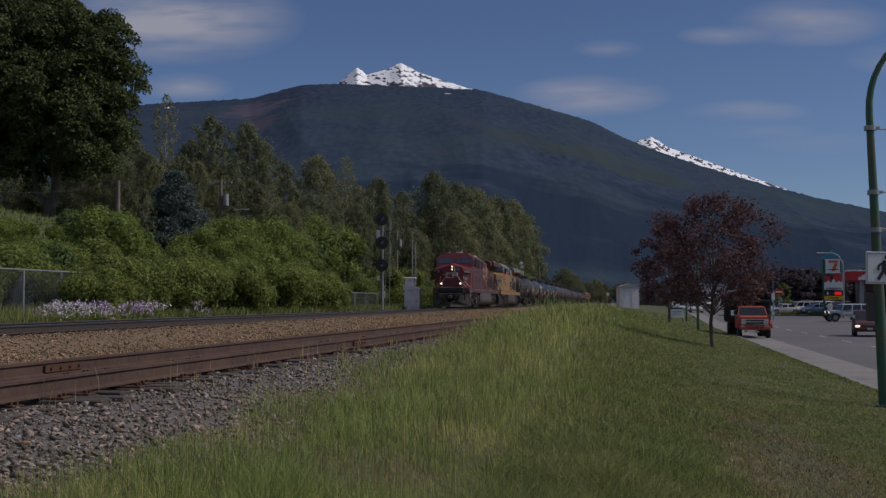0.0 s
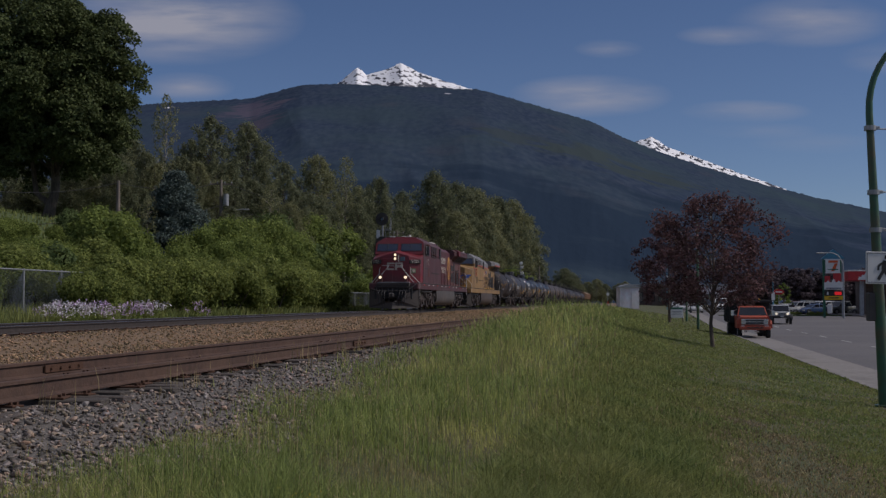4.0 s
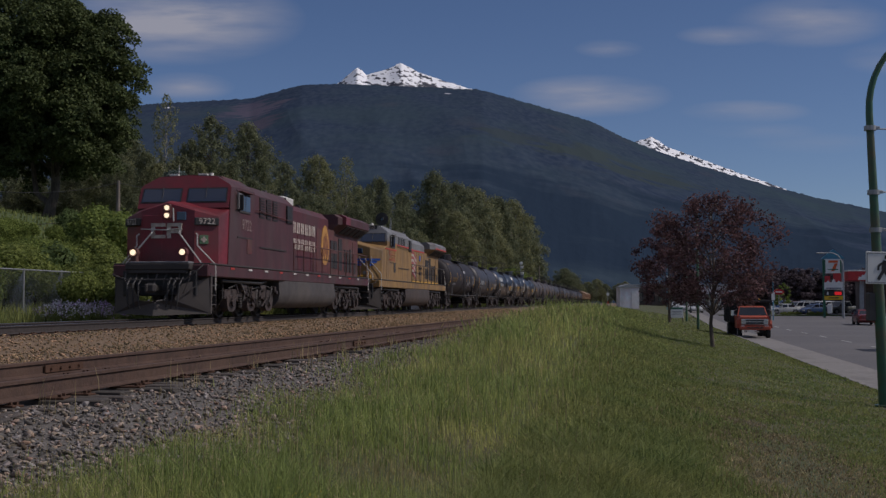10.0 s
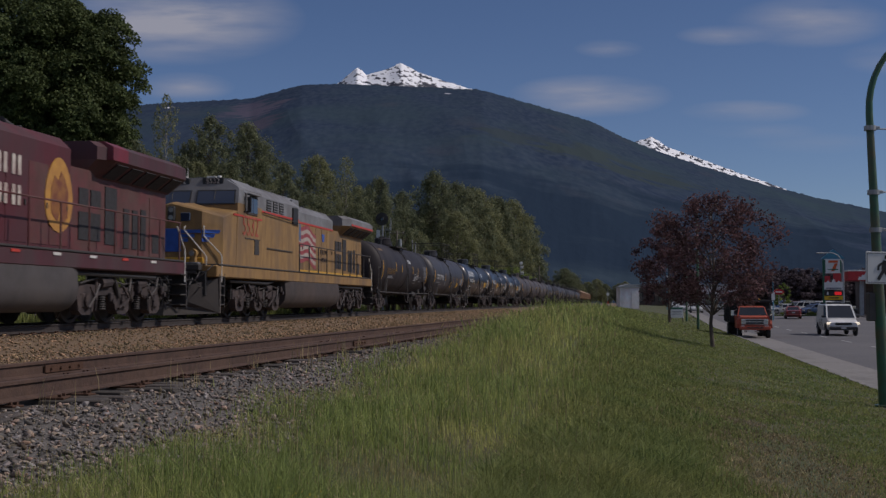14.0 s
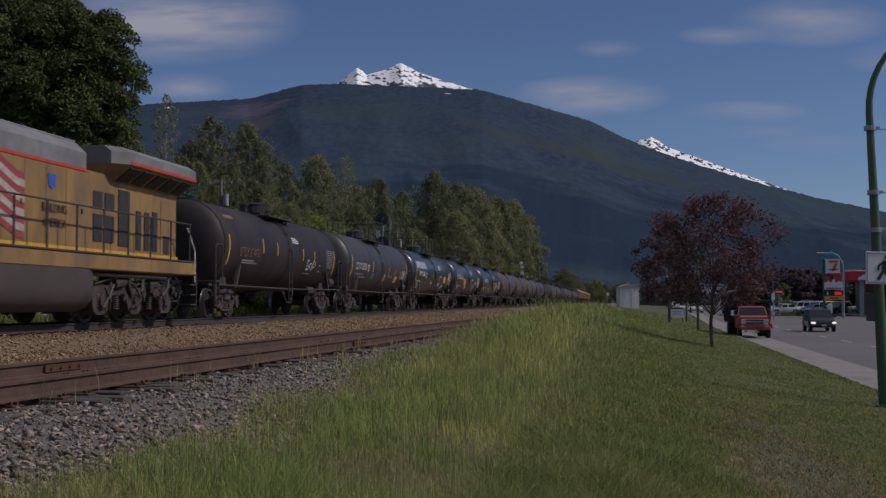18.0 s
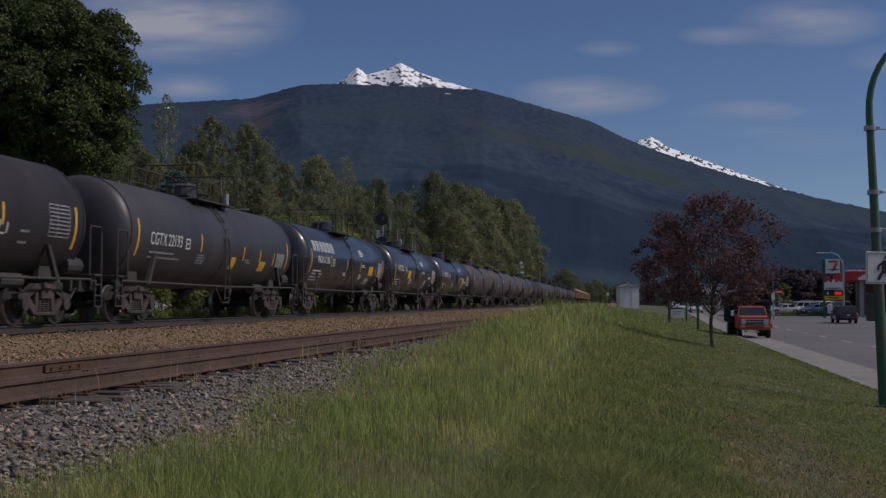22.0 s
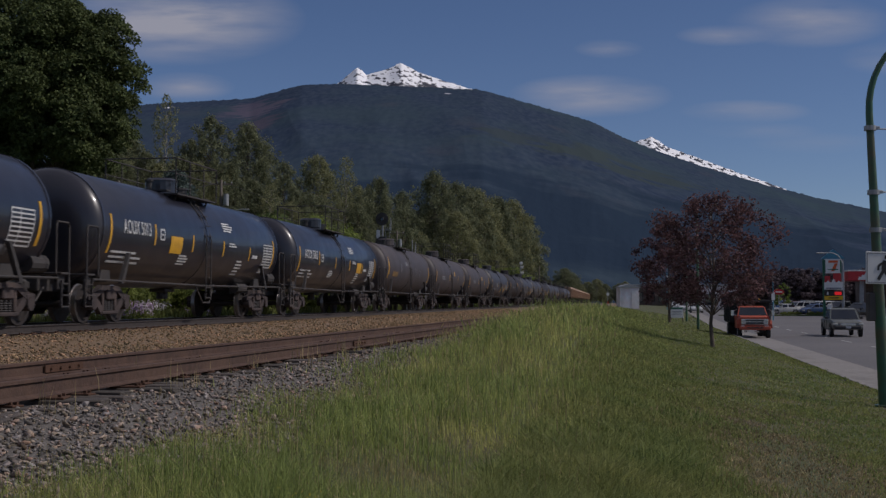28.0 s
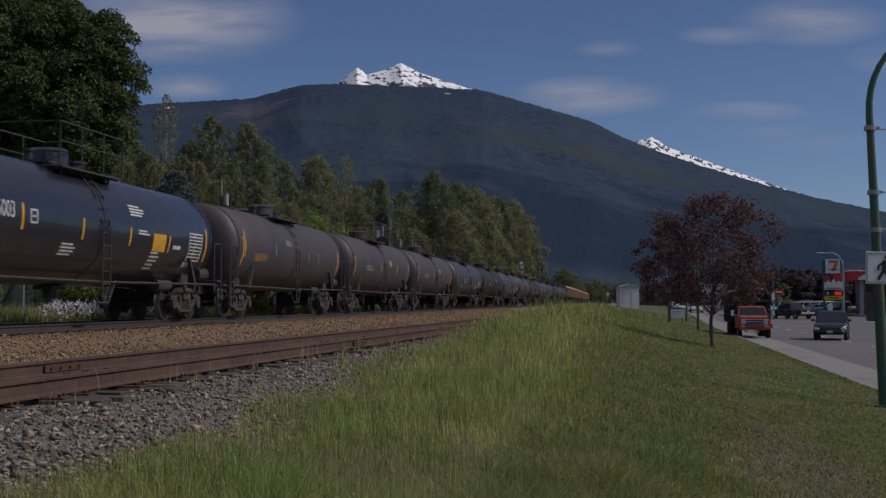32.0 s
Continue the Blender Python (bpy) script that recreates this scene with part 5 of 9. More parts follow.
# ---------------------------------------------------------------- locomotives
def loco_bogie(parent, x):
    sh = Shape()
    for sd in (-1, 1):
        y = sd * 1.08
        sh.prism([(-2.42, 0.60), (-2.42, 0.84), (-2.1, 0.92), (-1.35, 0.90), (-0.95, 1.02), (-0.45, 0.86), (0.45, 0.86), (0.95, 1.02), (1.35, 0.90), (2.1, 0.92), (2.42, 0.84), (2.42, 0.60), (1.45, 0.56), (1.15, 0.66), (0.75, 0.66), (0.45, 0.56), (-0.45, 0.56), (-0.75, 0.66), (-1.15, 0.66), (-1.45, 0.56)], "y", y - 0.10, y + 0.10)
        for ax in (-1.85, 0, 1.85):
            sh.prism([(ax - 0.36, 0.30), (ax - 0.44, 0.66), (ax + 0.44, 0.66), (ax + 0.36, 0.30), (ax + 0.20, 0.20), (ax - 0.20, 0.20)], "y", y - 0.1, y + 0.13)
    fr = part("bogie", sh, M["bogie"], parent, "three-axle truck, dusty grey-brown", at=pose(x, 0, 0))
    for sd in (-1, 1):
        y = sd * 1.14
        for ax in (-1.85, 0, 1.85):
            part("journal_box", Shape().cyl((ax, y, 0.53), (ax, y + sd * 0.16, 0.53), 0.17, n=12).box(ax, y, 0.53, 0.42, 0.2, 0.36, 0.04), M["bogie"], fr)
        for ax in (-0.95, 0.95):
            part("spring", Shape().coil(ax, y, 0.30, 0.66, 0.10, 6), M["frame"], fr)
            part("brake_cylinder", Shape().cyl((ax - 0.28, y + sd * 0.04, 0.98), (ax + 0.24, y + sd * 0.04, 0.94), 0.14, n=10).box(ax + 0.35, y, 0.78, 0.09, 0.14, 0.55, 0.02), M["bogie"], fr)
        part("brake_pipe", Shape().tube([(-2.2, y + sd * 0.08, 0.95), (-1.3, y + sd * 0.1, 1.06), (0, y + sd * 0.1, 0.93), (1.3, y + sd * 0.1, 1.08), (2.2, y + sd * 0.08, 0.92)], 0.028, 5), M["frame"], fr)
        part("sand_pipe", Shape().tube([(-2.45, y, 1.1), (-2.5, y, 0.6), (-2.4, sd * 0.78, 0.12)], 0.025, 5).tube([(2.45, y, 1.1), (2.5, y, 0.6), (2.4, sd * 0.78, 0.12)], 0.025, 5), M["frame"], fr)
        part("damper", Shape().cyl((0.25, y + sd * 0.1, 0.62), (0.55, y + sd * 0.1, 1.15), 0.06, n=8), M["frame"], fr)
        rng = random.Random(int(x * 10) + sd)
        for k in range(9):
            u, v = -2.2 + 0.5 * k + rng.uniform(-0.15, 0.15), rng.uniform(0.55, 0.95)
            if k % 3 == 0:
                part("gear_bracket", Shape().box(u, y + sd * 0.12, v, 0.16, 0.1, 0.22, 0.02).cyl((u, y + sd * 0.1, v - 0.1), (u, y + sd * 0.22, v - 0.1), 0.07, n=8), M["bogie"], fr)
            else:
                part("brake_rod", Shape().tube([(u, y + sd * 0.18, v + 0.2), (u + rng.uniform(-0.3, 0.3), y + sd * 0.21, v - 0.1), (u + rng.uniform(-0.5, 0.5), y + sd * 0.16, v - 0.35)], 0.032, 5), M["tank_grey" if k % 3 == 1 else "bogie"], fr)
    for ax in (-1.85, 0, 1.85):
        w = part("wheelset", LOCO_SET, None, fr, at=pose(ax, 0, 0.53))
        WHEELSETS.append((w, ax, 0.53))


def side_panel(parent, name, x0, x1, z0, z1, y, material, label="", t=0.02, both=True, b=0.0):
    """A thin panel on the side wall; its twin on the far side is a part of its own. Gives back the near one."""
    out = None
    for sd in (-1, 1) if both else (1,):
        out = part(name, Shape().box((x0 + x1) / 2, sd * y, (z0 + z1) / 2, abs(x1 - x0), t, z1 - z0, b), material, parent, label)
    return out


def locomotive(a, cp):
    """A wide-nosed six-axle diesel; a: metres of its front coupler behind the head of the train."""
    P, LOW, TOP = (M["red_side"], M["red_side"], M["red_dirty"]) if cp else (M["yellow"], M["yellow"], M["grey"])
    label = "faded red freight locomotive with lit headlights and pale number boards" if cp else "yellow and grey freight locomotive with a painted flag"
    root = thing("locomotive", label, "locomotive", group="locomotives of the train")
    # platform
    part("sill", Shape().box(-0.25, 0, 1.42, 20.5, 2.96, 0.36, 0.03), LOW if cp else M["yellow"], root)
    part("deck", Shape().box(-0.25, 0, 1.62, 20.3, 3.0, 0.05, 0.01), M["frame"], root)
    for k in range(22):
        x = 8.0 - k * 0.82
        if abs(x) < 9.8:
            side_panel(root, "reflector", x - 0.16, x + 0.16, 1.50, 1.56, 1.49, M["tape_white"] if k % 3 else M["band"]) if cp and k % 2 == 0 else None
    # nose
    nb, hw, cw = (0.42, 1.45, 0.84) if cp else (0.0, 1.48, 0.95)       # set-back, half width, half width of the flat face
    plan = [(7.9, -1.48), (9.55 - nb, -hw), (9.92 - nb, -cw), (9.95 - nb, 0.0), (9.92 - nb, cw), (9.55 - nb, hw), (7.9, 1.48)]

    def ring(heights, k, back):
        """Heights at the cab, the corners, the edge of the front face and the middle of the nose."""
        za, zb, zf, zc = heights
        return [(x - (back if x > 8.5 else 0), y * k, z) for (x, y), z in zip(plan, (za, zb, zf, zc, zf, zb, za))]

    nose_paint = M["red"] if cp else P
    part("nose", Shape().loft([ring((1.64,) * 4, 1.0, 0.0), ring((2.9, 2.8, 2.9, 2.9), 1.0, 0.0), ring((3.44, 3.06, 3.22, 3.46), 1.0, 0.02), ring((3.47, 3.10, 3.27, 3.51), 0.97, 0.07), ring((3.66, 3.55, 3.55, 3.55), 0.03, 0.35)]), nose_paint, root, "brighter red nose" if cp else "")
    if not cp:
        part("anticlimber_trim", Shape().box(9.85, 0, 1.75, 0.3, 2.0, 0.18, 0.03), M["tape"], root)
    # cab
    sec = [(-1.49, 1.64), (-1.49, 3.72), (-1.47, 4.06), (-1.40, 4.16), (-0.95, 4.42), (0.0, 4.46), (0.95, 4.42), (1.40, 4.16), (1.47, 4.06), (1.49, 3.72), (1.49, 1.64)]

    def cab_x(z):
        return 8.42 - 0.40 * max(0.0, z - 3.3)

    rings = [[(cab_x(z), y, z) for y, z in sec], [(7.5, y, z + (0.04 if z > 4 else 0)) for y, z in sec], [(5.95, y, z + (0.04 if z > 4 else 0)) for y, z in sec]]
    if cp:
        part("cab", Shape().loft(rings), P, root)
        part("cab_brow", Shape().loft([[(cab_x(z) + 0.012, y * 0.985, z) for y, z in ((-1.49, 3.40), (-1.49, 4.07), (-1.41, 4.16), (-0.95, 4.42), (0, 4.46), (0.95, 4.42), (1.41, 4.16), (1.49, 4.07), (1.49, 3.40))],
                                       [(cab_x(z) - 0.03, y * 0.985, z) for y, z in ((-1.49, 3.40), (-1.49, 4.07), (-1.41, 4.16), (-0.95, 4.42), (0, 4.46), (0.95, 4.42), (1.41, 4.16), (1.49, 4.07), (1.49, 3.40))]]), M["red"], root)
    else:
        low = [(-1.49, 1.64), (-1.49, 3.62), (1.49, 3.62), (1.49, 1.64)]
        up = [(-1.49, 3.62)] + sec[1:-1] + [(1.49, 3.62)]
        for nm, sc_, m_ in (("cab", low, P), ("cab_upper", up, M["grey"])):
            part(nm, Shape().loft([[(cab_x(z), y, z) for y, z in sc_], [(7.5, y, z) for y, z in sc_], [(5.95, y, z) for y, z in sc_]]), m_, root, "grey upper cab" if nm != "cab" else "")
    roof_sec = [(-1.46, 4.10), (-0.97, 4.46), (0, 4.51), (0.97, 4.46), (1.46, 4.10)]
    part("cab_roof", Shape().loft([[(x, y, z) for y, z in roof_sec] + [(x, y * 0.97, z - 0.06) for y, z in reversed(roof_sec)] for x in (7.72, 5.9)]), TOP, root, "" if cp else "grey cab roof")
    for y in (-0.5, 0.45):
        part("roof_light", Shape().box(7.85, y, 4.49, 0.12, 0.3, 0.06, 0.01), M["white"], root)
    for sd in (-1, 1):
        # windscreens lie on the sloping cab front
        for z0, z1, y0, y1, m, off, nm in ((3.57, 4.05, 0.09, 1.40, M["black"], 0.022, "window_frame"), (3.61, 4.01, 0.13, 1.36, M["glass"], 0.032, "windscreen")):
            sh = Shape()
            q = [(cab_x(z) + off, sd * y, z) for z, y in ((z0, y0), (z0, y1), (z1, y1 - 0.03), (z1, y0))]
            sh.add(q + [(x - 0.05, y, z) for x, y, z in q], [(0, 1, 2, 3), (4, 5, 6, 7), (0, 1, 5, 4), (1, 2, 6, 5), (2, 3, 7, 6), (3, 0, 4, 7)])
            part(nm, sh, m, root)
        part("wiper", Shape().tube([(cab_x(4.08) + 0.05, sd * 0.72, 4.08), (cab_x(3.8) + 0.06, sd * 0.70, 3.72)], 0.012, 4), M["black"], root)
        part("side_window", Shape().box(6.95, sd * 1.492, 3.62, 1.0, 0.05, 0.62, 0.02), M["frame"], root)
        for dx in (-0.24, 0.24):
            part("window_pane", Shape().box(6.95 + dx, sd * 1.51, 3.63, 0.42, 0.04, 0.5, 0.01), M["glass"], root)
        part("wind_deflector", Shape().box(7.55, sd * 1.55, 3.66, 0.3, 0.05, 0.52, 0.01), M["grey"], root)
        part("cab_grab_iron", Shape().tube([(7.78, sd * 1.5, 4.0), (7.8, sd * 1.56, 3.96), (7.8, sd * 1.56, 3.4), (7.78, sd * 1.5, 3.36)], 0.014, 5), M["frame"], root)
        part("mirror", Shape().box(7.62, sd * 1.62, 3.62, 0.06, 0.16, 0.5, 0.01), M["black"], root)
        part("awning", Shape().box(6.95, sd * 1.56, 3.98, 1.1, 0.16, 0.03, 0.005), TOP, root)
        # number boards on the nose corners
        mid = Vector((9.735 - nb, sd * (hw + cw) / 2, 0))
        ang = math.degrees(math.atan2(sd * 0.37, hw - cw))
        if cp:
            m = Matrix.Translation((mid.x, mid.y, 2.90)) @ pose(0, 0, 0, 0, 0, ang)
            part("number_board", Shape().box(0.03, 0, 0, 0.12, 0.72, 0.23, 0.02), M["black"], root, "black number board with pale digits", at=m)
            tm = text_mesh("9722", 0.25, M["lettering"])
            for v in tm.vertices:
                v.co = (0.095 + v.co.z, v.co.x, v.co.y)
            part("number", tm, None, root, at=m)
            if sd > 0:
                m2 = Matrix.Translation((mid.x, mid.y, 2.36)) @ pose(0, 0, 0, 0, 0, ang)
                part("safety_sign", Shape().box(0.02, -0.08, 0, 0.03, 0.26, 0.26, 0.004), M["green_sign"], root, "green sign with a pale cross", at=m2)
                part("safety_cross", Shape().box(0.04, -0.08, 0, 0.02, 0.17, 0.06).box(0.04, -0.08, 0, 0.021, 0.06, 0.17), M["lettering"], root, at=m2)
        else:
            part("number_board", Shape().box(7.98, sd * 0.56, 4.34, 0.12, 0.70, 0.24, 0.02), M["black"], root, "black number board with pale digits")
            tm = text_mesh("5532", 0.23, M["lettering"])
            for v in tm.vertices:
                v.co = (8.045 + v.co.z, sd * 0.56 + v.co.x, 4.34 + v.co.y)
            part("number", tm, None, root)
        # ditch lights
        part("ditch_light_housing", Shape().cyl((10.05, sd * 0.76, 1.95), (10.22, sd * 0.76, 1.95), 0.14, n=16).box(10.1, sd * 0.76, 1.76, 0.16, 0.2, 0.22, 0.02), M["red_dirty"] if cp else M["yellow"], root)
        part("ditch_light", Shape().cyl((10.215, sd * 0.76, 1.95), (10.235, sd * 0.76, 1.95), 0.086, n=16), M["lamp"] if cp else M["lamp_off"], root, "lit ditch light" if cp else "")
        # front steps and white handrails
        st = Shape()
        for k in range(4):
            st.box(9.6, sd * 1.28, 0.42 + 0.28 * k, 0.42, 0.42, 0.035, 0.005)
        st.box(9.81, sd * 1.28, 0.85, 0.04, 0.42, 1.0).box(9.39, sd * 1.28, 0.85, 0.04, 0.42, 1.0)
        part("front_step", st, M["frame"], root)
        if cp:
            rails = ([(9.54, 0.42, 2.64), (9.68, 0.44, 2.54), (9.78, 1.18, 1.64), (9.78, 1.22, 1.55), (9.78, 1.22, 0.95)], [(9.48, 0.90, 2.54), (9.54, 0.95, 2.48), (9.54, 0.95, 2.18), (9.44, 1.45, 1.64), (9.42, 1.48, 1.55), (9.42, 1.48, 0.85)])
        else:
            rails = ([(9.96, 0.44, 2.78), (10.06, 0.45, 2.66), (9.98, 1.08, 1.92), (9.97, 1.12, 1.84), (9.97, 1.12, 1.15)], [(9.90, 1.0, 2.78), (9.93, 1.02, 2.74), (9.93, 1.02, 2.48), (9.66, 1.46, 1.94), (9.64, 1.48, 1.86), (9.64, 1.48, 1.1)])
        for pts in rails:
            part("handrail", Shape().tube([(x, sd * y, z) for x, y, z in pts], 0.020, 6), M["rail_white"], root, "white handrail")
        part("handrail", Shape().tube([(-10.0, sd * 1.45, 2.55), (-10.45, sd * 1.45, 2.05), (-10.55, sd * 1.45, 1.95), (-10.55, sd * 1.45, 1.05)], 0.026, 6), M["rail_white"], root, "white handrail")
        st = Shape()
        for k in range(4):
            st.box(-10.4, sd * 1.28, 0.42 + 0.28 * k, 0.42, 0.42, 0.035, 0.005)
        st.box(-10.6, sd * 1.28, 0.85, 0.04, 0.42, 1.0)
        part("rear_step", st, M["frame"], root)
    # headlights
    hz, hx = 3.19 if cp else 3.15, 9.93 - nb
    part("headlight_housing", Shape().box(hx, 0, hz, 0.14, 0.25, 0.47, 0.04), M["red_dirty"] if cp else M["black"], root)
    for dz in (-0.11, 0.12):
        part("headlight", Shape().cyl((hx + 0.07, 0, hz + dz), (hx + 0.085, 0, hz + dz), 0.074, n=16), M["lamp"] if cp else M["lamp_off"], root, "lit headlight" if cp else "")
    part("nose_door", Shape().box(9.94 - nb, -0.46, 2.40, 0.04, 0.62, 1.4, 0.02), nose_paint, root)
    part("nose_door_window", Shape().box(9.94 - nb, 0.44, 3.06, 0.06, 0.30, 0.26, 0.02), M["glass"], root)
    if cp:
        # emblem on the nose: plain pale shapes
        e = Shape()
        for y0 in (-0.27, 0.23):
            e.box(9.965 - nb, y0, 2.80, 0.03, 0.44, 0.10).box(9.965 - nb, y0 - 0.17, 2.62, 0.03, 0.12, 0.44)
        e.box(9.965 - nb, -0.27, 2.45, 0.03, 0.44, 0.10).box(9.965 - nb, 0.23, 2.60, 0.03, 0.44, 0.10).box(9.965 - nb, 0.41, 2.70, 0.03, 0.10, 0.26)
        part("nose_emblem", e, M["lettering"], root, "pale block emblem")
        part("hand_brake_chain", Shape().tube([(9.99 - nb, 0.2, 3.3), (10.0 - nb, 0.22, 2.9)], 0.02, 5).tube([(10.0 - nb, -0.8, 2.68), (10.03 - nb, 0.0, 2.64), (10.03 - nb, 0.4, 2.68)], 0.016, 5), M["rail_white"], root)
    else:
        w = Shape()
        for k in range(3):
            w.box(9.955, 0, 2.62 - 0.13 * k, 0.03, 1.86 - 0.4 * k, 0.10)
        w.box(9.957, 0, 2.36, 0.035, 0.62, 0.7, 0.01)
        for k in range(3):
            zt, zl, ye = 2.67 - 0.13 * k, 2.57 - 0.13 * k, 1.42 - 0.14 * k
            xe = 9.92 - 0.37 * (ye - 0.95) / 0.53
            q = [(9.90, 0.95, zt), (xe - 0.02, ye, zt), (xe - 0.02, ye - 0.05, zl), (9.90, 0.95, zl)]
            w.add(q + [(x + 0.055, y + 0.02, z) for x, y, z in q], [(0, 1, 2, 3), (4, 5, 6, 7), (0, 1, 5, 4), (2, 3, 7, 6), (1, 2, 6, 5), (0, 3, 7, 4)])
        part("nose_emblem", w, M["blue"], root, "blue winged emblem")
    # anticlimber, plough, coupler, hoses
    part("anticlimber", Shape().box(10.05, 0, 1.53, 0.36, 2.0, 0.2, 0.03).box(10.16, 0, 1.38, 0.12, 1.8, 0.1, 0.02), M["frame"], root)
    part("walkway_edge", Shape().box(10.0, 0, 1.66, 0.42, 1.9, 0.05, 0.01), M["marks_dim"], root, "scuffed pale walkway edge")
    part("pilot_beam", Shape().box(9.95, 0, 1.05, 0.2, 2.3, 0.75, 0.03), M["black"], root)
    rng = random.Random(5 if cp else 6)
    for k in range(7):
        y = -1.0 + 0.33 * k
        part("cable", Shape().tube([(10.12, y, 1.4), (10.28, y + rng.uniform(-0.1, 0.1), 1.15), (10.25, y + rng.uniform(-0.25, 0.25), 0.8 + rng.uniform(-0.1, 0.15)), (10.08, y + rng.uniform(-0.2, 0.2), 0.95)], 0.02, 5), M["black" if k % 3 else "tank_grey"], root)
    part("uncoupling_lever", Shape().tube([(10.3, -1.35, 1.3), (10.34, -0.9, 1.15), (10.34, 0.9, 1.15), (10.3, 1.3, 1.45), (10.2, 1.42, 1.6)], 0.02, 5), M["tank_grey"], root)
    pl = Shape()
    for sd in (-1, 1):
        pl.add([(10.50, 0, 0.10), (9.82, sd * 1.5, 0.16), (9.80, sd * 1.5, 1.22), (10.20, sd * 0.75, 1.02), (10.28, sd * 0.55, 0.55), (10.36, 0, 0.50), (10.40, 0, 0.10), (9.74, sd * 1.5, 0.16), (9.72, sd * 1.5, 1.22), (10.12, sd * 0.75, 1.02), (10.20, sd * 0.55, 0.55), (10.28, 0, 0.50)],
               [(0, 1, 2, 3, 4, 5), (6, 7, 8, 9, 10, 11), (0, 1, 7, 6), (1, 2, 8, 7), (2, 3, 9, 8), (3, 4, 10, 9), (4, 5, 11, 10), (5, 0, 6, 11)])
    part("plough", pl, M["plough"], root, "dusty steel pilot plough")
    for sg, x, xf in ((1, 10.6, 10.4), (-1, -11.1, 10.9)):
        coupler(root, x, sg, 0.9)
        for y in (-0.8, -0.62, -0.45, 0.45, 0.62, 0.8):
            part("air_hose", Shape().tube([(sg * (xf - 0.15), y, 1.2), (sg * (xf + 0.1), y, 1.0), (sg * (xf + 0.14), y * 0.95, 0.5), (sg * (xf + 0.1), y * 0.9, 0.3)], 0.026, 5), M["black"], root)
    # hoods
    part("equipment_hood", Shape().loft([[(x, y, z) for y, z in [(-1.47, 1.64), (-1.47, 4.02), (-1.1, 4.34), (1.1, 4.34), (1.47, 4.02), (1.47, 1.64)]] for x in (5.95, 1.6)]), P, root)
    part("engine_hood", Shape().loft([[(x, y, z) for y, z in [(-1.02, 1.64), (-1.02, 3.98), (-0.74, 4.24), (0.74, 4.24), (1.02, 3.98), (1.02, 1.64)]] for x in (1.6, -4.9)]), M["red_hood"] if cp else P, root)
    part("radiator_hood", Shape().loft([[(x, y, z) for y, z in [(-1.02, 1.64), (-1.02, 3.6), (1.02, 3.6), (1.02, 1.64)]] for x in (-4.9, -10.2)]), P if not cp else M["red_dirty"], root)
    soffit = [(-1.02, 3.46), (-1.54, 3.86), (1.54, 3.86), (1.02, 3.46)]
    crown = [(-1.54, 3.86), (-1.54, 4.16), (-1.30, 4.30), (1.30, 4.30), (1.54, 4.16), (1.54, 3.86)]
    steps = ((-5.75, 0.80), (-6.15, 1.0), (-10.35, 1.0))
    part("radiator_soffit", Shape().loft([[(x, y * k, z) for y, z in soffit] for x, k in steps]), M["red_dirty"] if cp else P, root)
    part("radiator_housing", Shape().loft([[(x, y * k, z) for y, z in crown] for x, k in steps]), M["red_side"] if cp else M["grey"], root, "dark maroon flared radiator housing" if cp else "grey flared radiator housing")
    if cp:
        part("radiator_corner", Shape().loft([[(x, y * 1.004, z) for y, z in [(-1.54, 3.86), (-1.54, 4.17), (-1.30, 4.31), (1.30, 4.31), (1.54, 4.17), (1.54, 3.86)]] for x in (-5.95, -6.75)]), M["red"], root)
    for sd in (-1, 1):
        for k in range(5):
            x = -6.3 - k * 0.82
            v = Shape()
            q = [(x, 1.09, 3.514), (x - 0.62, 1.09, 3.514), (x - 0.62, 1.48, 3.814), (x, 1.48, 3.814)]
            v.add([(p[0], sd * p[1], p[2] - 0.012) for p in q] + [(p[0], sd * (p[1] + 0.012), p[2] - 0.03) for p in q], [(0, 1, 2, 3), (4, 5, 6, 7), (0, 1, 5, 4), (1, 2, 6, 5), (2, 3, 7, 6), (3, 0, 4, 7)])
            part("radiator_screen", v, M["grille"], root)
    if not cp:
        side_panel(root, "roof_band", 8.7, 5.95, 3.20, 3.26, 1.495, M["band"])
        side_panel(root, "roof_band", 5.95, 1.6, 3.50, 3.57, 1.478, M["band"])
        for x0, x1, w, wt, z0, z1, z2 in ((5.96, 1.59, 1.476, 1.104, 3.57, 4.024, 4.346), (1.58, -4.9, 1.027, 0.745, 3.62, 3.985, 4.247)):
            part("upper_hood", Shape().loft([[(x, -w, z0), (x, -w, z1), (x, -wt, z2), (x, wt, z2), (x, w, z1), (x, w, z0)] for x in (x0, x1)]), M["grey"], root, "grey upper hood")
        side_panel(root, "roof_band", 1.6, -4.9, 3.55, 3.62, 1.028, M["band"])
        side_panel(root, "roof_band", -6.2, -10.35, 3.87, 3.95, 1.545, M["band"])
        part("hood_roof", Shape().box(-1.65, 0, 4.26, 6.5, 1.5, 0.06, 0.02).box(3.8, 0, 4.36, 4.3, 2.2, 0.06, 0.02), M["grey"], root)
    # louvres behind the cab
    for x in (5.2, 4.5, 3.8):
        fr = side_panel(root, "louvre_panel", x - 0.25, x + 0.25, 3.30 if cp else 3.60, 3.98, 1.482, M["grille"], "dark louvred grille")
        for k in range(0 if cp else 3, 7):
            part("louvre_slat", Shape().box(x, 1.50, 3.37 + 0.09 * k, 0.48, 0.03, 0.03), P if cp else M["grey"], fr)
    side_panel(root, "vent_box", 2.5, 1.9, 3.35, 3.95, 1.49, M["black"], t=0.08)
    side_panel(root, "side_hatch", 6.7, 6.25, 2.05, 2.52, 1.495, M["red_dirty"] if cp else M["frame"])
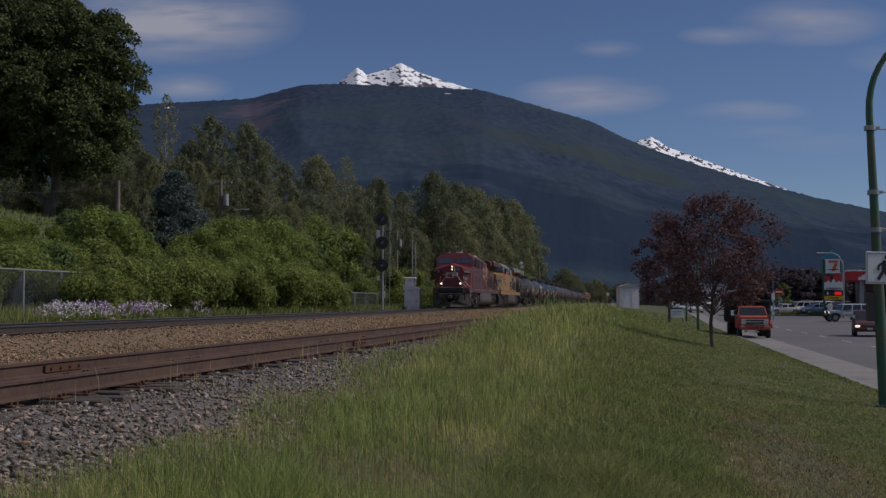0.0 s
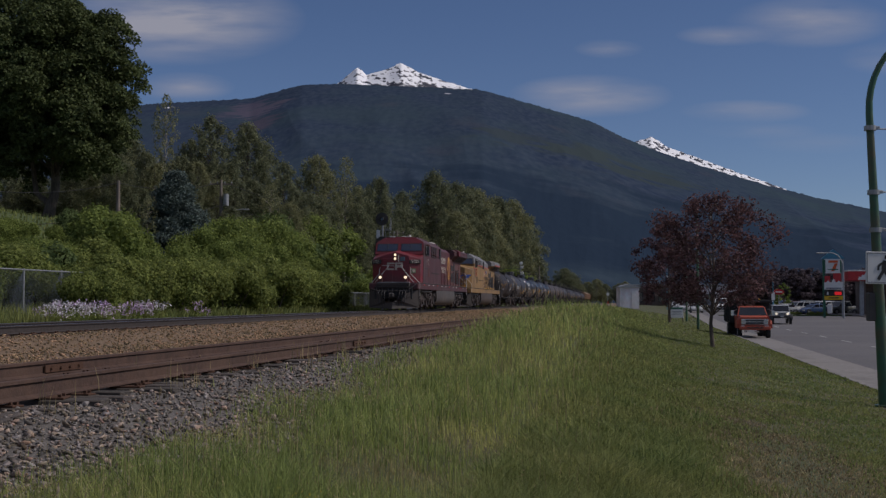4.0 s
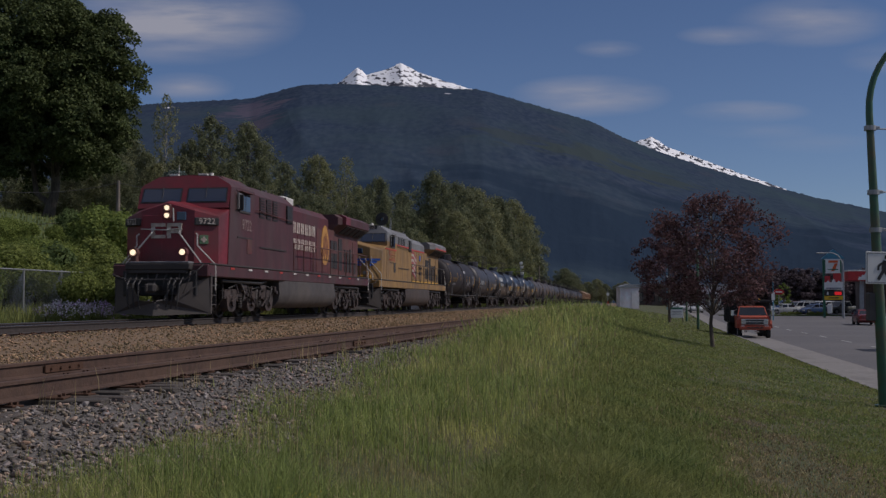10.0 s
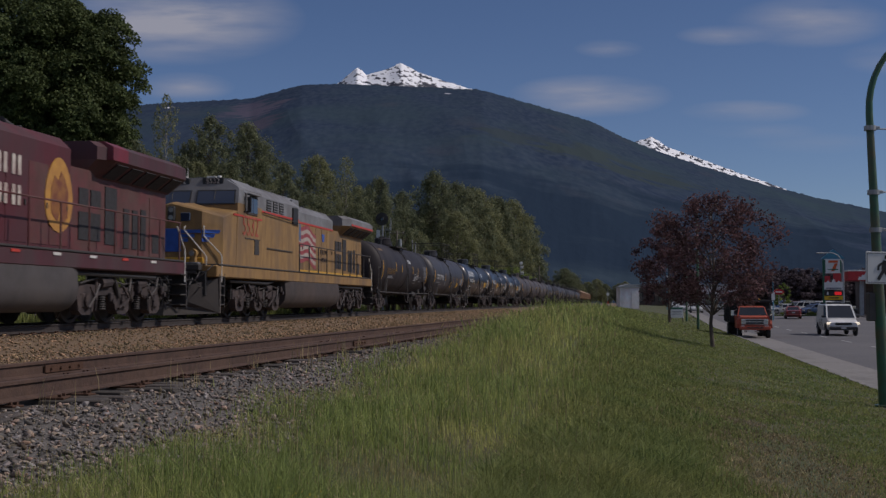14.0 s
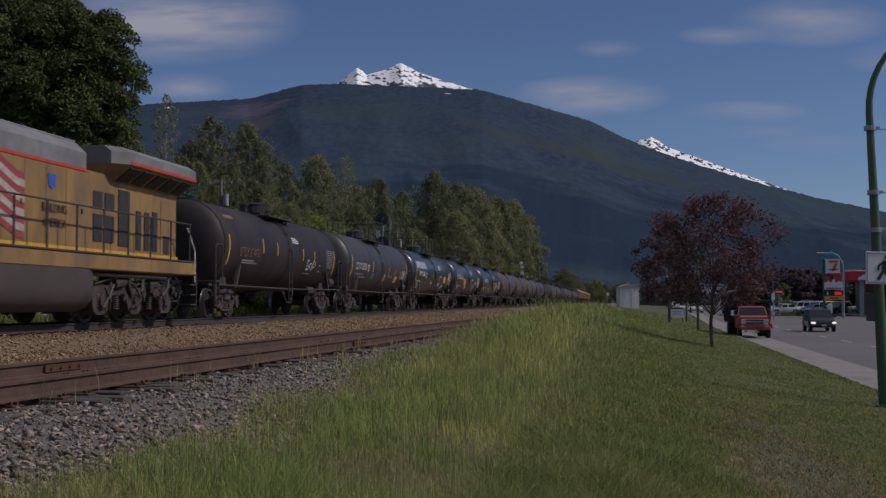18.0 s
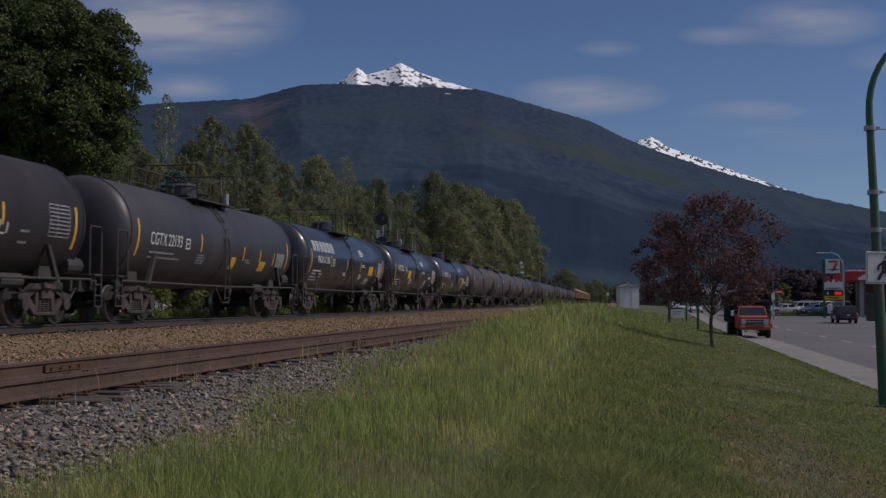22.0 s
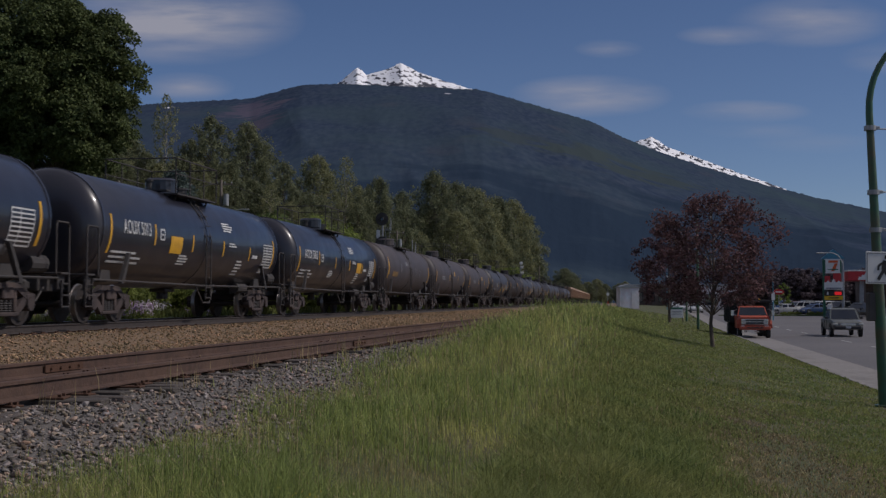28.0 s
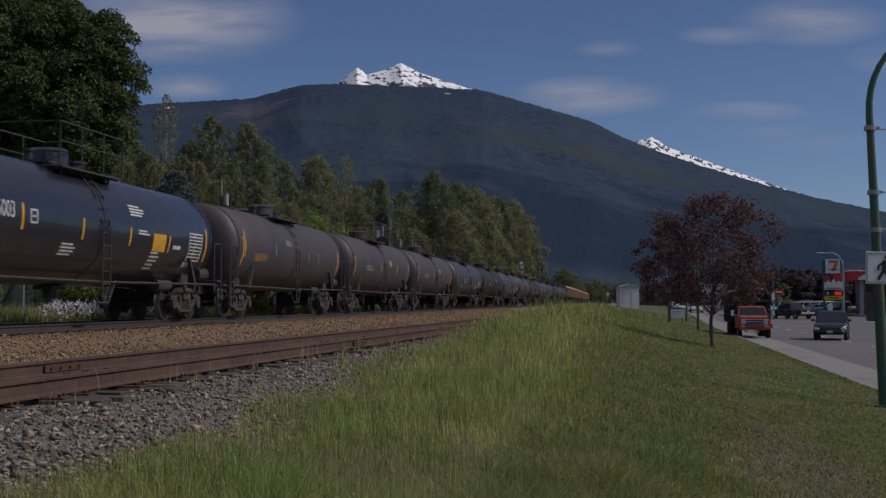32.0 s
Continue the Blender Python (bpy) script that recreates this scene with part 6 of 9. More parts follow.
    for x0, x1, z in ((7.6, 6.2, 2.52), (5.4, 2.5, 2.30)):
        side_panel(root, "seam_rail", x0, x1, z, z + 0.04, 1.495, M["frame"])
    for k in range(7):                 # engine room doors
        x = 1.3 - 0.88 * k
        dr = side_panel(root, "hood_door", x, x - 0.80, 1.75, 3.5, 1.024, P if not cp else M["red_hood"] if k < 5 else M["red_dirty"], t=0.016, b=0.004)
        part("door_latch", Shape().box(x - 0.72, 1.045, 2.6, 0.05, 0.03, 0.12), M["frame"], dr)
    for x, w, z0, z1 in ((-5.5, 0.45, 2.75, 3.15), (-5.5, 0.45, 1.95, 2.6), (-6.1, 0.5, 2.75, 3.15), (-6.1, 0.5, 1.95, 2.6), (-6.9, 0.62, 1.9, 3.3), (-7.75, 0.3, 1.85, 2.85), (-8.25, 0.3, 1.85, 2.85), (-8.75, 0.3, 1.85, 2.9), (-9.5, 0.4, 1.8, 2.3)):
        side_panel(root, "vent", x + w / 2, x - w / 2, z0, z1, 1.03, M["grille"], t=0.03)
    side_panel(root, "rear_door", -9.15, -9.9, 1.7, 3.25, 1.026, P if not cp else M["red_dirty"], t=0.02)
    # roof equipment
    part("exhaust_stack", Shape().box(-0.9, 0, 4.42, 1.4, 1.0, 0.34, 0.04), M["white"] if cp else M["grey"], root, "pale exhaust box" if cp else "")
    part("bell", Shape().cyl((2.0, 0.5, 4.36), (2.0, 0.5, 4.58), 0.14, 0.08, 10), M["frame"], root)
    part("horn", Shape().cyl((-4.2, 0, 4.42), (-3.7, 0, 4.45), 0.05, 0.12, 10).box(-4.2, 0, 4.34, 0.12, 0.4, 0.2, 0.02), M["frame"], root)
    part("antenna", Shape().cyl((7.0, 0.4, 4.46), (7.0, 0.4, 4.64), 0.1, 0.06, 10), M["white"], root)
    part("antenna", Shape().cyl((7.5, -0.5, 4.46), (7.5, -0.5, 4.85), 0.012, n=5), M["white"], root)
    part("roof_dome", Shape().box(6.3, 0, 4.55, 0.4, 0.5, 0.09, 0.02), M["white"], root)
    for sd in (-1, 1):
        part("lift_lug", Shape().tube([(1.75, sd * 1.2, 4.3), (1.3, sd * 1.05, 3.6), (0.95, sd * 1.08, 3.1)], 0.035, 6), M["black"], root)
        # walkway rails
        rl = Shape().tube([(1.5, sd * 1.47, 2.66), (-10.2, sd * 1.47, 2.66)], 0.022, 6)
        hr = part("walkway_rail", rl, M["red_dirty"] if cp else M["frame"], root)
        for k in range(10):
            x = 1.5 - k * 1.29
            part("rail_post", Shape().cyl((x, sd * 1.47, 1.6), (x, sd * 1.47, 2.66), 0.024, n=6), M["red_dirty"] if cp else M["frame"], hr)
        part("upper_rail", Shape().tube([(5.9, sd * 1.54, 3.5), (2.0, sd * 1.54, 3.42), (1.3, sd * 1.3, 3.1)], 0.018, 5), M["red_dirty"] if cp else M["frame"], root)
    # lettering
    if cp:
        lettering("number", "9722", 0.50, M["faded_letter"], root, 6.75, 2.94, 1.502, 0.9)
        for z, x0, x1, n in ((3.35, 1.45, -2.85, 8), (2.72, 0.75, -2.85, 7)):
            for k in range(n):
                if (k, n) in ((0, 8),):
                    continue
                w = (x0 - x1) / n
                x = x0 - w * (k + 0.5)
                g = Shape()
                for gx_, gz2, gw, gh, _ in bar_row(x + w * 0.2, z, w * 0.80, 0.42, 1, ""):
                    g.box(gx_, 1.045, gz2, gw, 0.014, gh)
                part("livery_mark", g, M["lettering"], root, "worn cream block mark")
        rings = []
        em = Shape()
        for k in range(20):
            t = k * math.tau / 20
            rings.append((-4.35 + 0.60 * math.cos(t) * (1.0 - 0.15 * math.sin(t)), 2.88 + 0.84 * math.sin(t)))
        em.prism(rings, "y", 1.03, 1.05)
        part("emblem", em, M["gold"], root, "worn gold shield emblem")
        part("emblem_centre", Shape().prism([(-4.72, 2.40), (-4.52, 2.24), (-4.42, 2.62), (-4.28, 2.28), (-4.02, 2.44), (-3.98, 2.98), (-4.14, 3.30), (-4.30, 3.20), (-4.42, 3.42), (-4.60, 3.24), (-4.74, 2.96)], "y", 1.035, 1.058), M["gold_dark"], root)
    else:
        lettering("number", "5532", 0.92, M["band_worn"], root, 7.1, 2.92, 1.502, 0.86)
        # painted flag in wavy stripes
        for k in range(9):
            up, lo = Shape(), []
            for j in range(13):
                x = 1.5 - 3.7 * j / 12
                wv = 0.22 + 0.11 * math.sin(j * 0.95) - 0.03 * j
                lo.append([(x, 1.044, 3.45 - 0.155 * k + wv), (x, 1.044, 3.45 - 0.155 * (k + 1) + wv), (x, 1.03, 3.45 - 0.155 * (k + 1) + wv), (x, 1.03, 3.45 - 0.155 * k + wv)])
            part("flag_stripe", up.loft(lo), M["flag_red"] if k % 2 == 0 else M["flag_white"], root)
        lo = []
        for j in range(6):
            x = 1.52 - 1.55 * j / 5
            wv = 0.25 + 0.11 * math.sin(j * 0.95) - 0.03 * j
            lo.append([(x, 1.056, 3.5 + wv), (x, 1.056, 2.85 + wv), (x, 1.04, 2.85 + wv), (x, 1.04, 3.5 + wv)])
        part("flag_canton", Shape().loft(lo), M["flag_blue"], root)
        part("emblem", Shape().prism([(-3.32, 2.98), (-3.18, 3.06), (-3.14, 3.32), (-3.50, 3.32), (-3.46, 3.06)], "y", 1.03, 1.05), M["blue"], root, "small blue shield emblem")
        lettering("slogan", "BUILDING", 0.27, M["tank_brown"], root, -3.45, 2.56, 1.052, 0.9)
        lettering("slogan", "AMERICA", 0.27, M["tank_brown"], root, -3.45, 2.24, 1.052, 0.9)
        side_panel(root, "sill_stripe", 1.6, -10.3, 1.66, 1.76, 1.03, M["tape"])
    # fuel tank and running gear
    ftz = [(-1.46, 1.26), (-1.50, 0.80), (-1.45, 0.56), (-1.30, 0.38), (-1.05, 0.28), (1.05, 0.28), (1.30, 0.38), (1.45, 0.56), (1.50, 0.80), (1.46, 1.26)]
    part("fuel_tank", Shape().loft([[(x, y * (0.94 if x > 2.8 or x < -4.4 else 1.0), z) for y, z in ftz] for x in (3.0, 2.55, -4.2, -4.6)]), M["tank_grey"] if cp else M["tank_brown"], root, "large dusty fuel tank", smooth=True)
    part("air_reservoir", Shape().cyl((3.6, 1.05, 1.36), (0.4, 1.05, 1.36), 0.14, n=10).cyl((-0.6, 1.05, 1.34), (-3.4, 1.05, 1.34), 0.12, n=10), M["frame"], root)
    for x in (5.45, -7.2):
        loco_bogie(root, x)
    part("cable_duct", Shape().tube([(8.5, 1.3, 1.15), (5.0, 1.35, 1.12), (4.2, 1.3, 1.2)], 0.05, 6).tube([(-4.3, 1.3, 1.15), (-8.8, 1.35, 1.12)], 0.05, 6), M["black"], root)
    root.scale = (1.03, 1, 1)
    RAIL_CARS.append((root, a + 11.15, 13.3))
    return root


locomotive(0.75, True)
locomotive(24.40, False)
# ---------------------------------------------------------------- gravel and stones
def tri_mesh(name, verts, tris, material):
    me = bpy.data.meshes.new(name)
    k = len(tris)
    me.vertices.add(len(verts)), me.loops.add(k * 3), me.polygons.add(k)
    me.vertices.foreach_set("co", np.asarray(verts, np.float32).ravel())
    me.loops.foreach_set("vertex_index", np.asarray(tris, np.int32).ravel())
    me.polygons.foreach_set("loop_start", np.arange(0, k * 3, 3, dtype=np.int32))
    me.update(calc_edges=True)
    me.materials.append(material)
    return me


def ico():
    g = (1 + 5 ** 0.5) / 2
    v = [(a, b * g, 0) for a in (-1, 1) for b in (-1, 1)] + [(0, a, b * g) for a in (-1, 1) for b in (-1, 1)] + [(b * g, 0, a) for a in (-1, 1) for b in (-1, 1)]
    v = np.array(v, float)
    v /= np.linalg.norm(v, axis=1, keepdims=True)
    t = []
    for i in range(12):
        for j in range(i + 1, 12):
            for k in range(j + 1, 12):
                if max(np.linalg.norm(v[i] - v[j]), np.linalg.norm(v[j] - v[k]), np.linalg.norm(v[i] - v[k])) < 1.1:
                    n = np.cross(v[j] - v[i], v[k] - v[i])
                    t.append((i, j, k) if n @ v[i] > 0 else (i, k, j))
    return v, np.array(t)


ICO_V, ICO_T = ico()


def stones(name, x, y, size, material, label, seed, sink=0.08):
    r = np.random.default_rng(seed)
    k = len(x)
    z = ground_z(x, y)
    v = np.repeat(ICO_V[None], k, 0) * (1 + 0.34 * r.normal(size=(k, 12, 1)).clip(-1.6, 1.6))
    for _ in range(4):                    # broken faces
        cut = r.normal(size=(k, 1, 3))
        cut /= np.linalg.norm(cut, axis=2, keepdims=True)
        d = (v * cut).sum(2, keepdims=True)
        v = v - cut * np.maximum(d - 0.30, 0)
    q = r.normal(size=(k, 3, 3))
    rot = np.linalg.qr(q)[0]
    v = np.einsum("kij,kvj->kvi", rot, v * r.uniform(0.42, 1.3, (k, 1, 3)))
    v = v * size[:, None, None] * (1, 1, 0.72)
    v += np.stack([x, y, z + size * (0.55 - sink)], -1)[:, None, :]
    t = (ICO_T[None] + np.arange(k)[:, None, None] * 12).reshape(-1, 3)
    return tagged(new(name, tri_mesh(name, v.reshape(-1, 3), t, material)), label, "gravel", kind="stuff")


def siding_n(x, y):
    return (x + SIDING_P * math.cos(SIDING_TURN)) * math.cos(SIDING_TURN) - (y - SIDING_P * math.sin(SIDING_TURN)) * math.sin(SIDING_TURN)


M["stone"] = mat("grey_stones", (0.215, 0.198, 0.182), 0.9, color2=(0.125, 0.113, 0.108), scale=18, bump=0.5, stain=(0.175, 0.138, 0.115), stain_scale=9.0, island=0.75)
M["stone_pale"] = mat("buff_stones", (0.300, 0.255, 0.198), 0.9, color2=(0.185, 0.142, 0.100), scale=16, bump=0.5, stain=(0.185, 0.115, 0.075), stain_scale=5.0, island=0.8)
M["stone_brown"] = mat("brown_stones", (0.300, 0.210, 0.112), 0.9, color2=(0.170, 0.116, 0.064), scale=14, bump=0.4, island=0.75)
nr = np.random.default_rng(31)
gs = np.exp(nr.random(26000) ** 1.35 * math.log(46)) + 3.0
gx, gy = siding(gs, np.zeros(26000))
gn = 0.82 + (shoulder(gy) + 0.75 - 0.82) * nr.random(26000) ** 0.85
gx, gy = siding(gs, gn)
gz_ = np.clip(nr.gamma(7.0, 0.0031, 26000), 0.010, 0.040) * (1 + 0.010 * gs)
warm = nr.random(26000) < 0.42
stones("gravel", gx[~warm], gy[~warm], gz_[~warm], M["stone"], "loose grey crushed stone beside the siding", 32)
stones("gravel", gx[warm], gy[warm], gz_[warm], M["stone_pale"], "loose buff and rusty stones among the grey gravel", 36)
gs = nr.uniform(4, 60, 9000)
gn = nr.uniform(-0.6, 0.6, 9000)
gx, gy = siding(gs, gn)
stones("gravel", gx, gy, nr.uniform(0.015, 0.03, 9000), M["stone"], "grey crushed stone between the siding rails", 33)
bs = 2 + 113 * nr.random(42000) ** 1.5
bn = nr.uniform(0.9, 7.0, 42000)
bx, by_, _ = main_line(bs, bn)
ok = siding_n(bx, by_) < -0.85
stones("ballast", bx[ok], by_[ok], nr.uniform(0.016, 0.036, 42000)[ok] * (1 + 0.009 * bs[ok]), M["stone_brown"], "brown ballast stones between main line and siding", 34)


# ---------------------------------------------------------------- grass
def grass(name, x, y, height, width, material, label, seed, bend=0.35):
    r = np.random.default_rng(seed)
    k = len(x)
    z = ground_z(x, y) - 0.02
    ang = r.uniform(0, math.tau, k)
    side = np.stack([np.cos(ang), np.sin(ang), np.zeros(k)], -1) * width[:, None] / 2
    la = r.uniform(0, math.tau, k)
    lean = np.stack([np.cos(la), np.sin(la), np.zeros(k)], -1) * (height * bend * r.random(k) ** 1.3)[:, None]
    up = np.array([0, 0, 1.0])
    p0 = np.stack([x, y, z], -1)
    p1 = p0 + lean * 0.28 + up * (height * 0.55)[:, None]
    p2 = p0 + lean + up * (height * (1 - 0.25 * bend * r.random(k)))[:, None]
    lower = np.stack([p0 - side, p0 + side, p1 + side * 0.8, p1 - side * 0.8], 1)
    upper = np.stack([p1 - side * 0.8, p1 + side * 0.8, p2 + side * 0.12, p2 - side * 0.12], 1)
    return tagged(new(name, quads_mesh(name, np.concatenate([lower, upper]), material)), label, "grass", kind="stuff")


M["grass"] = mat("meadow_grass", (0.425, 0.425, 0.145), 0.6, color2=(0.265, 0.325, 0.105), scale=0.5, bump=0, island=0.5, trans=0.5, spec=0.25)
M["grass_deep"] = mat("lush_grass", (0.290, 0.345, 0.110), 0.6, color2=(0.21, 0.270, 0.084), scale=0.8, bump=0, island=0.5, trans=0.5, spec=0.25)
M["grass_olive"] = mat("olive_grass", (0.36, 0.31, 0.145), 0.7, color2=(0.235, 0.235, 0.10), scale=1.3, bump=0, island=0.5, trans=0.35, spec=0.2)
M["grass_trodden"] = mat("trodden_grass", (0.22, 0.172, 0.112), 0.8, color2=(0.14, 0.112, 0.072), scale=3.0, bump=0, island=0.5, trans=0.1, spec=0.1)
M["grass_dry"] = mat("dry_grass", (0.38, 0.31, 0.17), 0.7, color2=(0.26, 0.22, 0.11), scale=0.8, bump=0, island=0.4, trans=0.25, spec=0.2)
M["lawn"] = mat("mown_grass", (0.180, 0.225, 0.074), 0.65, color2=(0.235, 0.250, 0.088), scale=0.6, bump=0, island=0.45, trans=0.45, spec=0.2)


def patchy(x, y, f, o):
    return np.array([noise.noise(Vector((a * f + o, b * f, o))) for a, b in zip(x, y)])


def field(count, y0, y1, u0, u1, seed, power=1.0):
    """Places spread evenly over the view between two distances and bearings."""
    r = np.random.default_rng(seed)
    if power == 1.0:
        y = y0 * (y1 / y0) ** r.random(count)
    else:
        y = y0 + (y1 - y0) * r.random(count) ** power
    return r.uniform(u0, u1, count) * y, y, r


def tall_edge(x, y):
    """Positive on the uncut side: metres from the edge of the mown strip."""
    return 0.9 + (y - 6) * 0.16 - x


# uncut meadow
x, y, r = field(190000, 3.6, 115, -0.42, 0.2, 41)
d = tall_edge(x, y)
keep = (siding_n(x, y) > shoulder(y) + 0.05 - 0.35 * smoothstep(32, 48, y) + 0.8 * patchy(x, y, 0.9, 3) * (1 - 0.6 * smoothstep(32, 48, y)) - r.exponential(0.26, len(x))) & (d > r.normal(size=len(x)) * 0.9 * (0.3 + 0.05 * y) - 0.5 * patchy(x, y, 0.5, 21))
x, y, d = x[keep], y[keep], d[keep]
pt = patchy(x, y, 0.45, 8)
ht = (0.12 + 0.34 * np.clip((d + 0.4) / 2.4, 0, 1)) * (0.8 + 0.55 * pt) * np.random.default_rng(1).uniform(0.55, 1.2, len(x)) * (0.78 + 0.45 * smoothstep(8, 26, y) + 0.25 * smoothstep(28, 46, y))
edge = smoothstep(0.0, 2.0, siding_n(x, y) - shoulder(y))
low = 0.38 + 0.62 * smoothstep(27, 40, y)
ht = ht * (low + (1 - low) * edge)
fine = patchy(x, y, 2.6, 61)
corner = np.exp(-((x + 1.9) / 0.55) ** 2 - ((y - 5.7) / 0.7) ** 2)
weedy = np.exp(-((x - 0.55) / 1.1) ** 2 - ((y - 9.6) / 1.5) ** 2) + 0.7 * np.exp(-((x + 0.9) / 0.7) ** 2 - ((y - 8.3) / 0.8) ** 2)
ht = ht * (1 - 0.6 * np.clip(weedy, 0, 1)) * (1 + 0.9 * corner) * (1 + 0.55 * fine) * np.where(np.random.default_rng(7).random(len(x)) < 0.3, 0.5, 1.0)
w = np.maximum(0.005, 0.00062 * y) * np.random.default_rng(2).uniform(0.6, 1.4, len(x))
pick = np.random.default_rng(4).normal(size=len(x))
deep = pt + 0.25 * fine + 0.14 * smoothstep(16, 7, y) + 0.10 * pick > 0.24
straw = ~deep & (0.35 * patchy(x, y, 1.3, 77) + 0.55 * np.clip(weedy, 0, 1) + 0.16 * np.random.default_rng(9).normal(size=len(x)) > 0.24)
fresh = ~deep & ~straw
grass("meadow_grass", x[fresh], y[fresh], ht[fresh], w[fresh], M["grass"], "tall uncut yellow-green meadow grass", 42, 0.6)
grass("meadow_grass", x[deep], y[deep], ht[deep] * 1.15, w[deep] * 1.2, M["grass_deep"], "clumps of lush green meadow grass", 43, 0.75)
grass("meadow_grass", x[straw], y[straw], ht[straw] * 0.9, w[straw] * 0.8, M["grass_olive"], "dull olive meadow grass going to seed", 44, 0.7)
# thin dry stalks
x, y, r = field(2400, 4.2, 50, -0.42, 0.18, 44)
keep = (siding_n(x, y) > shoulder(y) + 0.1) & (tall_edge(x, y) > 0.2) & (patchy(x, y, 0.7, 5) > -0.25)
x, y = x[keep], y[keep]
grass("dry_stalks", x, y, np.random.default_rng(3).uniform(0.22, 0.52, len(x)), np.maximum(0.004, 0.0006 * y), M["grass_dry"], "thin dry grass stalks among the meadow", 45, 0.2)
# seed heads on the taller stalks
x, y, r = field(2600, 4.6, 42, -0.36, 0.16, 46)
keep = (siding_n(x, y) > shoulder(y) + 0.5) & (tall_edge(x, y) > 0.5)
x, y = x[keep], y[keep]
hz = ground_z(x, y) + r.uniform(0.22, 0.46, len(x)) * (0.8 + 0.45 * smoothstep(10, 28, y))
pts = np.repeat(np.stack([x, y, hz], -1), 5, 0) + r.normal(size=(len(x) * 5, 3)) * (0.009, 0.009, 0.04)
tagged(new("seed_heads", quads_mesh("seed_heads", leaf_quads(r, pts, np.repeat(np.maximum(0.008, 0.0009 * y), 5)[:, None], 0.0, 0.4), M["grass_dry"])), "pale feathery seed heads of meadow grass", "grass", kind="stuff")
grass("seed_stalks", x, y, hz - ground_z(x, y) + 0.02, np.maximum(0.0035, 0.0005 * y), M["grass"], "slender stalks under the seed heads", 47, 0.02)
# mown strip
x, y, r = field(260000, 3.8, 130, 0.0, 0.42, 48)
a, m_ = from_kerb(x, y)
d = tall_edge(x, y)
path = np.exp(-((x - 3.7 - 0.14 * (y - 12)) ** 2 / 1.0 + (y - 11.0) ** 2 / 30.0))
dry = 0.8 * path + 0.5 * patchy(x, y, 1.2, 14) + 0.22 * r.normal(size=len(x)) > 0.42
keep = (m_ > 0.03) & (d < 1.0) & (path < r.uniform(0.35, 1.3, len(x)))
dry = dry[keep]
x, y, d = x[keep], y[keep], d[keep]
ht = r.uniform(0.03, 0.08, len(x)) * (1 + 1.8 * np.clip(1 + d / 1.8, 0, 1)) * (1 + 1.2 * smoothstep(14, 5, y)) * (1 + 0.6 * patchy(x, y, 1.1, 30))
bw = np.maximum(0.006, 0.0010 * y) * r.uniform(0.6, 1.4, len(x))
grass("lawn_grass", x[~dry], y[~dry], ht[~dry], bw[~dry], M["lawn"], "short mown lawn grass with worn patches", 49, 1.3)
grass("dry_lawn", x[dry], y[dry], ht[dry] * 0.6, bw[dry], M["grass_dry"], "dry straw-coloured patch of worn lawn", 50, 0.9)
x, y, r = field(14000, 3.8, 30, 0.02, 0.42, 50)
a, m_ = from_kerb(x, y)
keep = (m_ > 0.05) & (tall_edge(x, y) < 0.2)
x, y = x[keep], y[keep]
grass("dead_grass", x, y, r.uniform(0.02, 0.09, len(x)), np.maximum(0.005, 0.0008 * y), M["grass_dry"], "dead straw-coloured grass on the worn lawn", 51, 0.9)
# trodden path through the lawn
y = nr.uniform(5.5, 19, 30000)
x = 3.7 + 0.14 * (y - 12) + nr.normal(size=30000) * 0.75
keep = (patchy(x, y, 1.4, 33) + 0.25 * nr.normal(size=30000) > -0.12) & (from_kerb(x, y)[1] > 0.1)
x, y = x[keep], y[keep]
grass("worn_path", x, y, nr.uniform(0.015, 0.05, len(x)), np.maximum(0.006, 0.0010 * y), M["grass_trodden"], "trodden brown path worn into the lawn", 54, 1.6)
# weeds growing in the siding gravel
x, y = siding(np.random.default_rng(5).uniform(3.5, 40, 130), np.random.default_rng(6).normal(1.0, 0.35, 130))
x = np.repeat(x, 3) + nr.normal(size=390) * 0.05
y = np.repeat(y, 3) + nr.normal(size=390) * 0.05
grass("siding_weeds", x, y, nr.uniform(0.08, 0.36, 390), np.maximum(0.005, 0.0006 * y), M["grass_dry"], "straggling weeds growing along the siding", 52, 0.25)
# grass on the far bank and along the ditch
bs = np.exp(nr.uniform(math.log(18), math.log(150), 40000))
bn = -4.0 - 24 * nr.random(40000) ** 2.2
x, y, _ = main_line(bs, bn)
grass("bank_grass", x, y, nr.uniform(0.3, 0.8, 40000) * (1 - 0.55 * smoothstep(-9, -14, bn)), 0.0014 * y, M["lawn"], "long grass on the bank beyond the railway", 53)
# small yellow flowers
x = nr.normal(-0.85, 0.10, 46)
y = nr.normal(6.6, 0.16, 46)
M["petal_yellow"] = mat("yellow_petals", (0.75, 0.55, 0.03), 0.6, bump=0, island=0.2)
pts = np.stack([x, y, ground_z(x, y) + nr.uniform(0.12, 0.2, 46)], -1)
tagged(new("buttercups", quads_mesh("buttercups", leaf_quads(nr, np.repeat(pts, 3, 0), 0.008, 0.6), M["petal_yellow"])), "tiny yellow buttercups in the meadow grass", "flowers", kind="stuff")
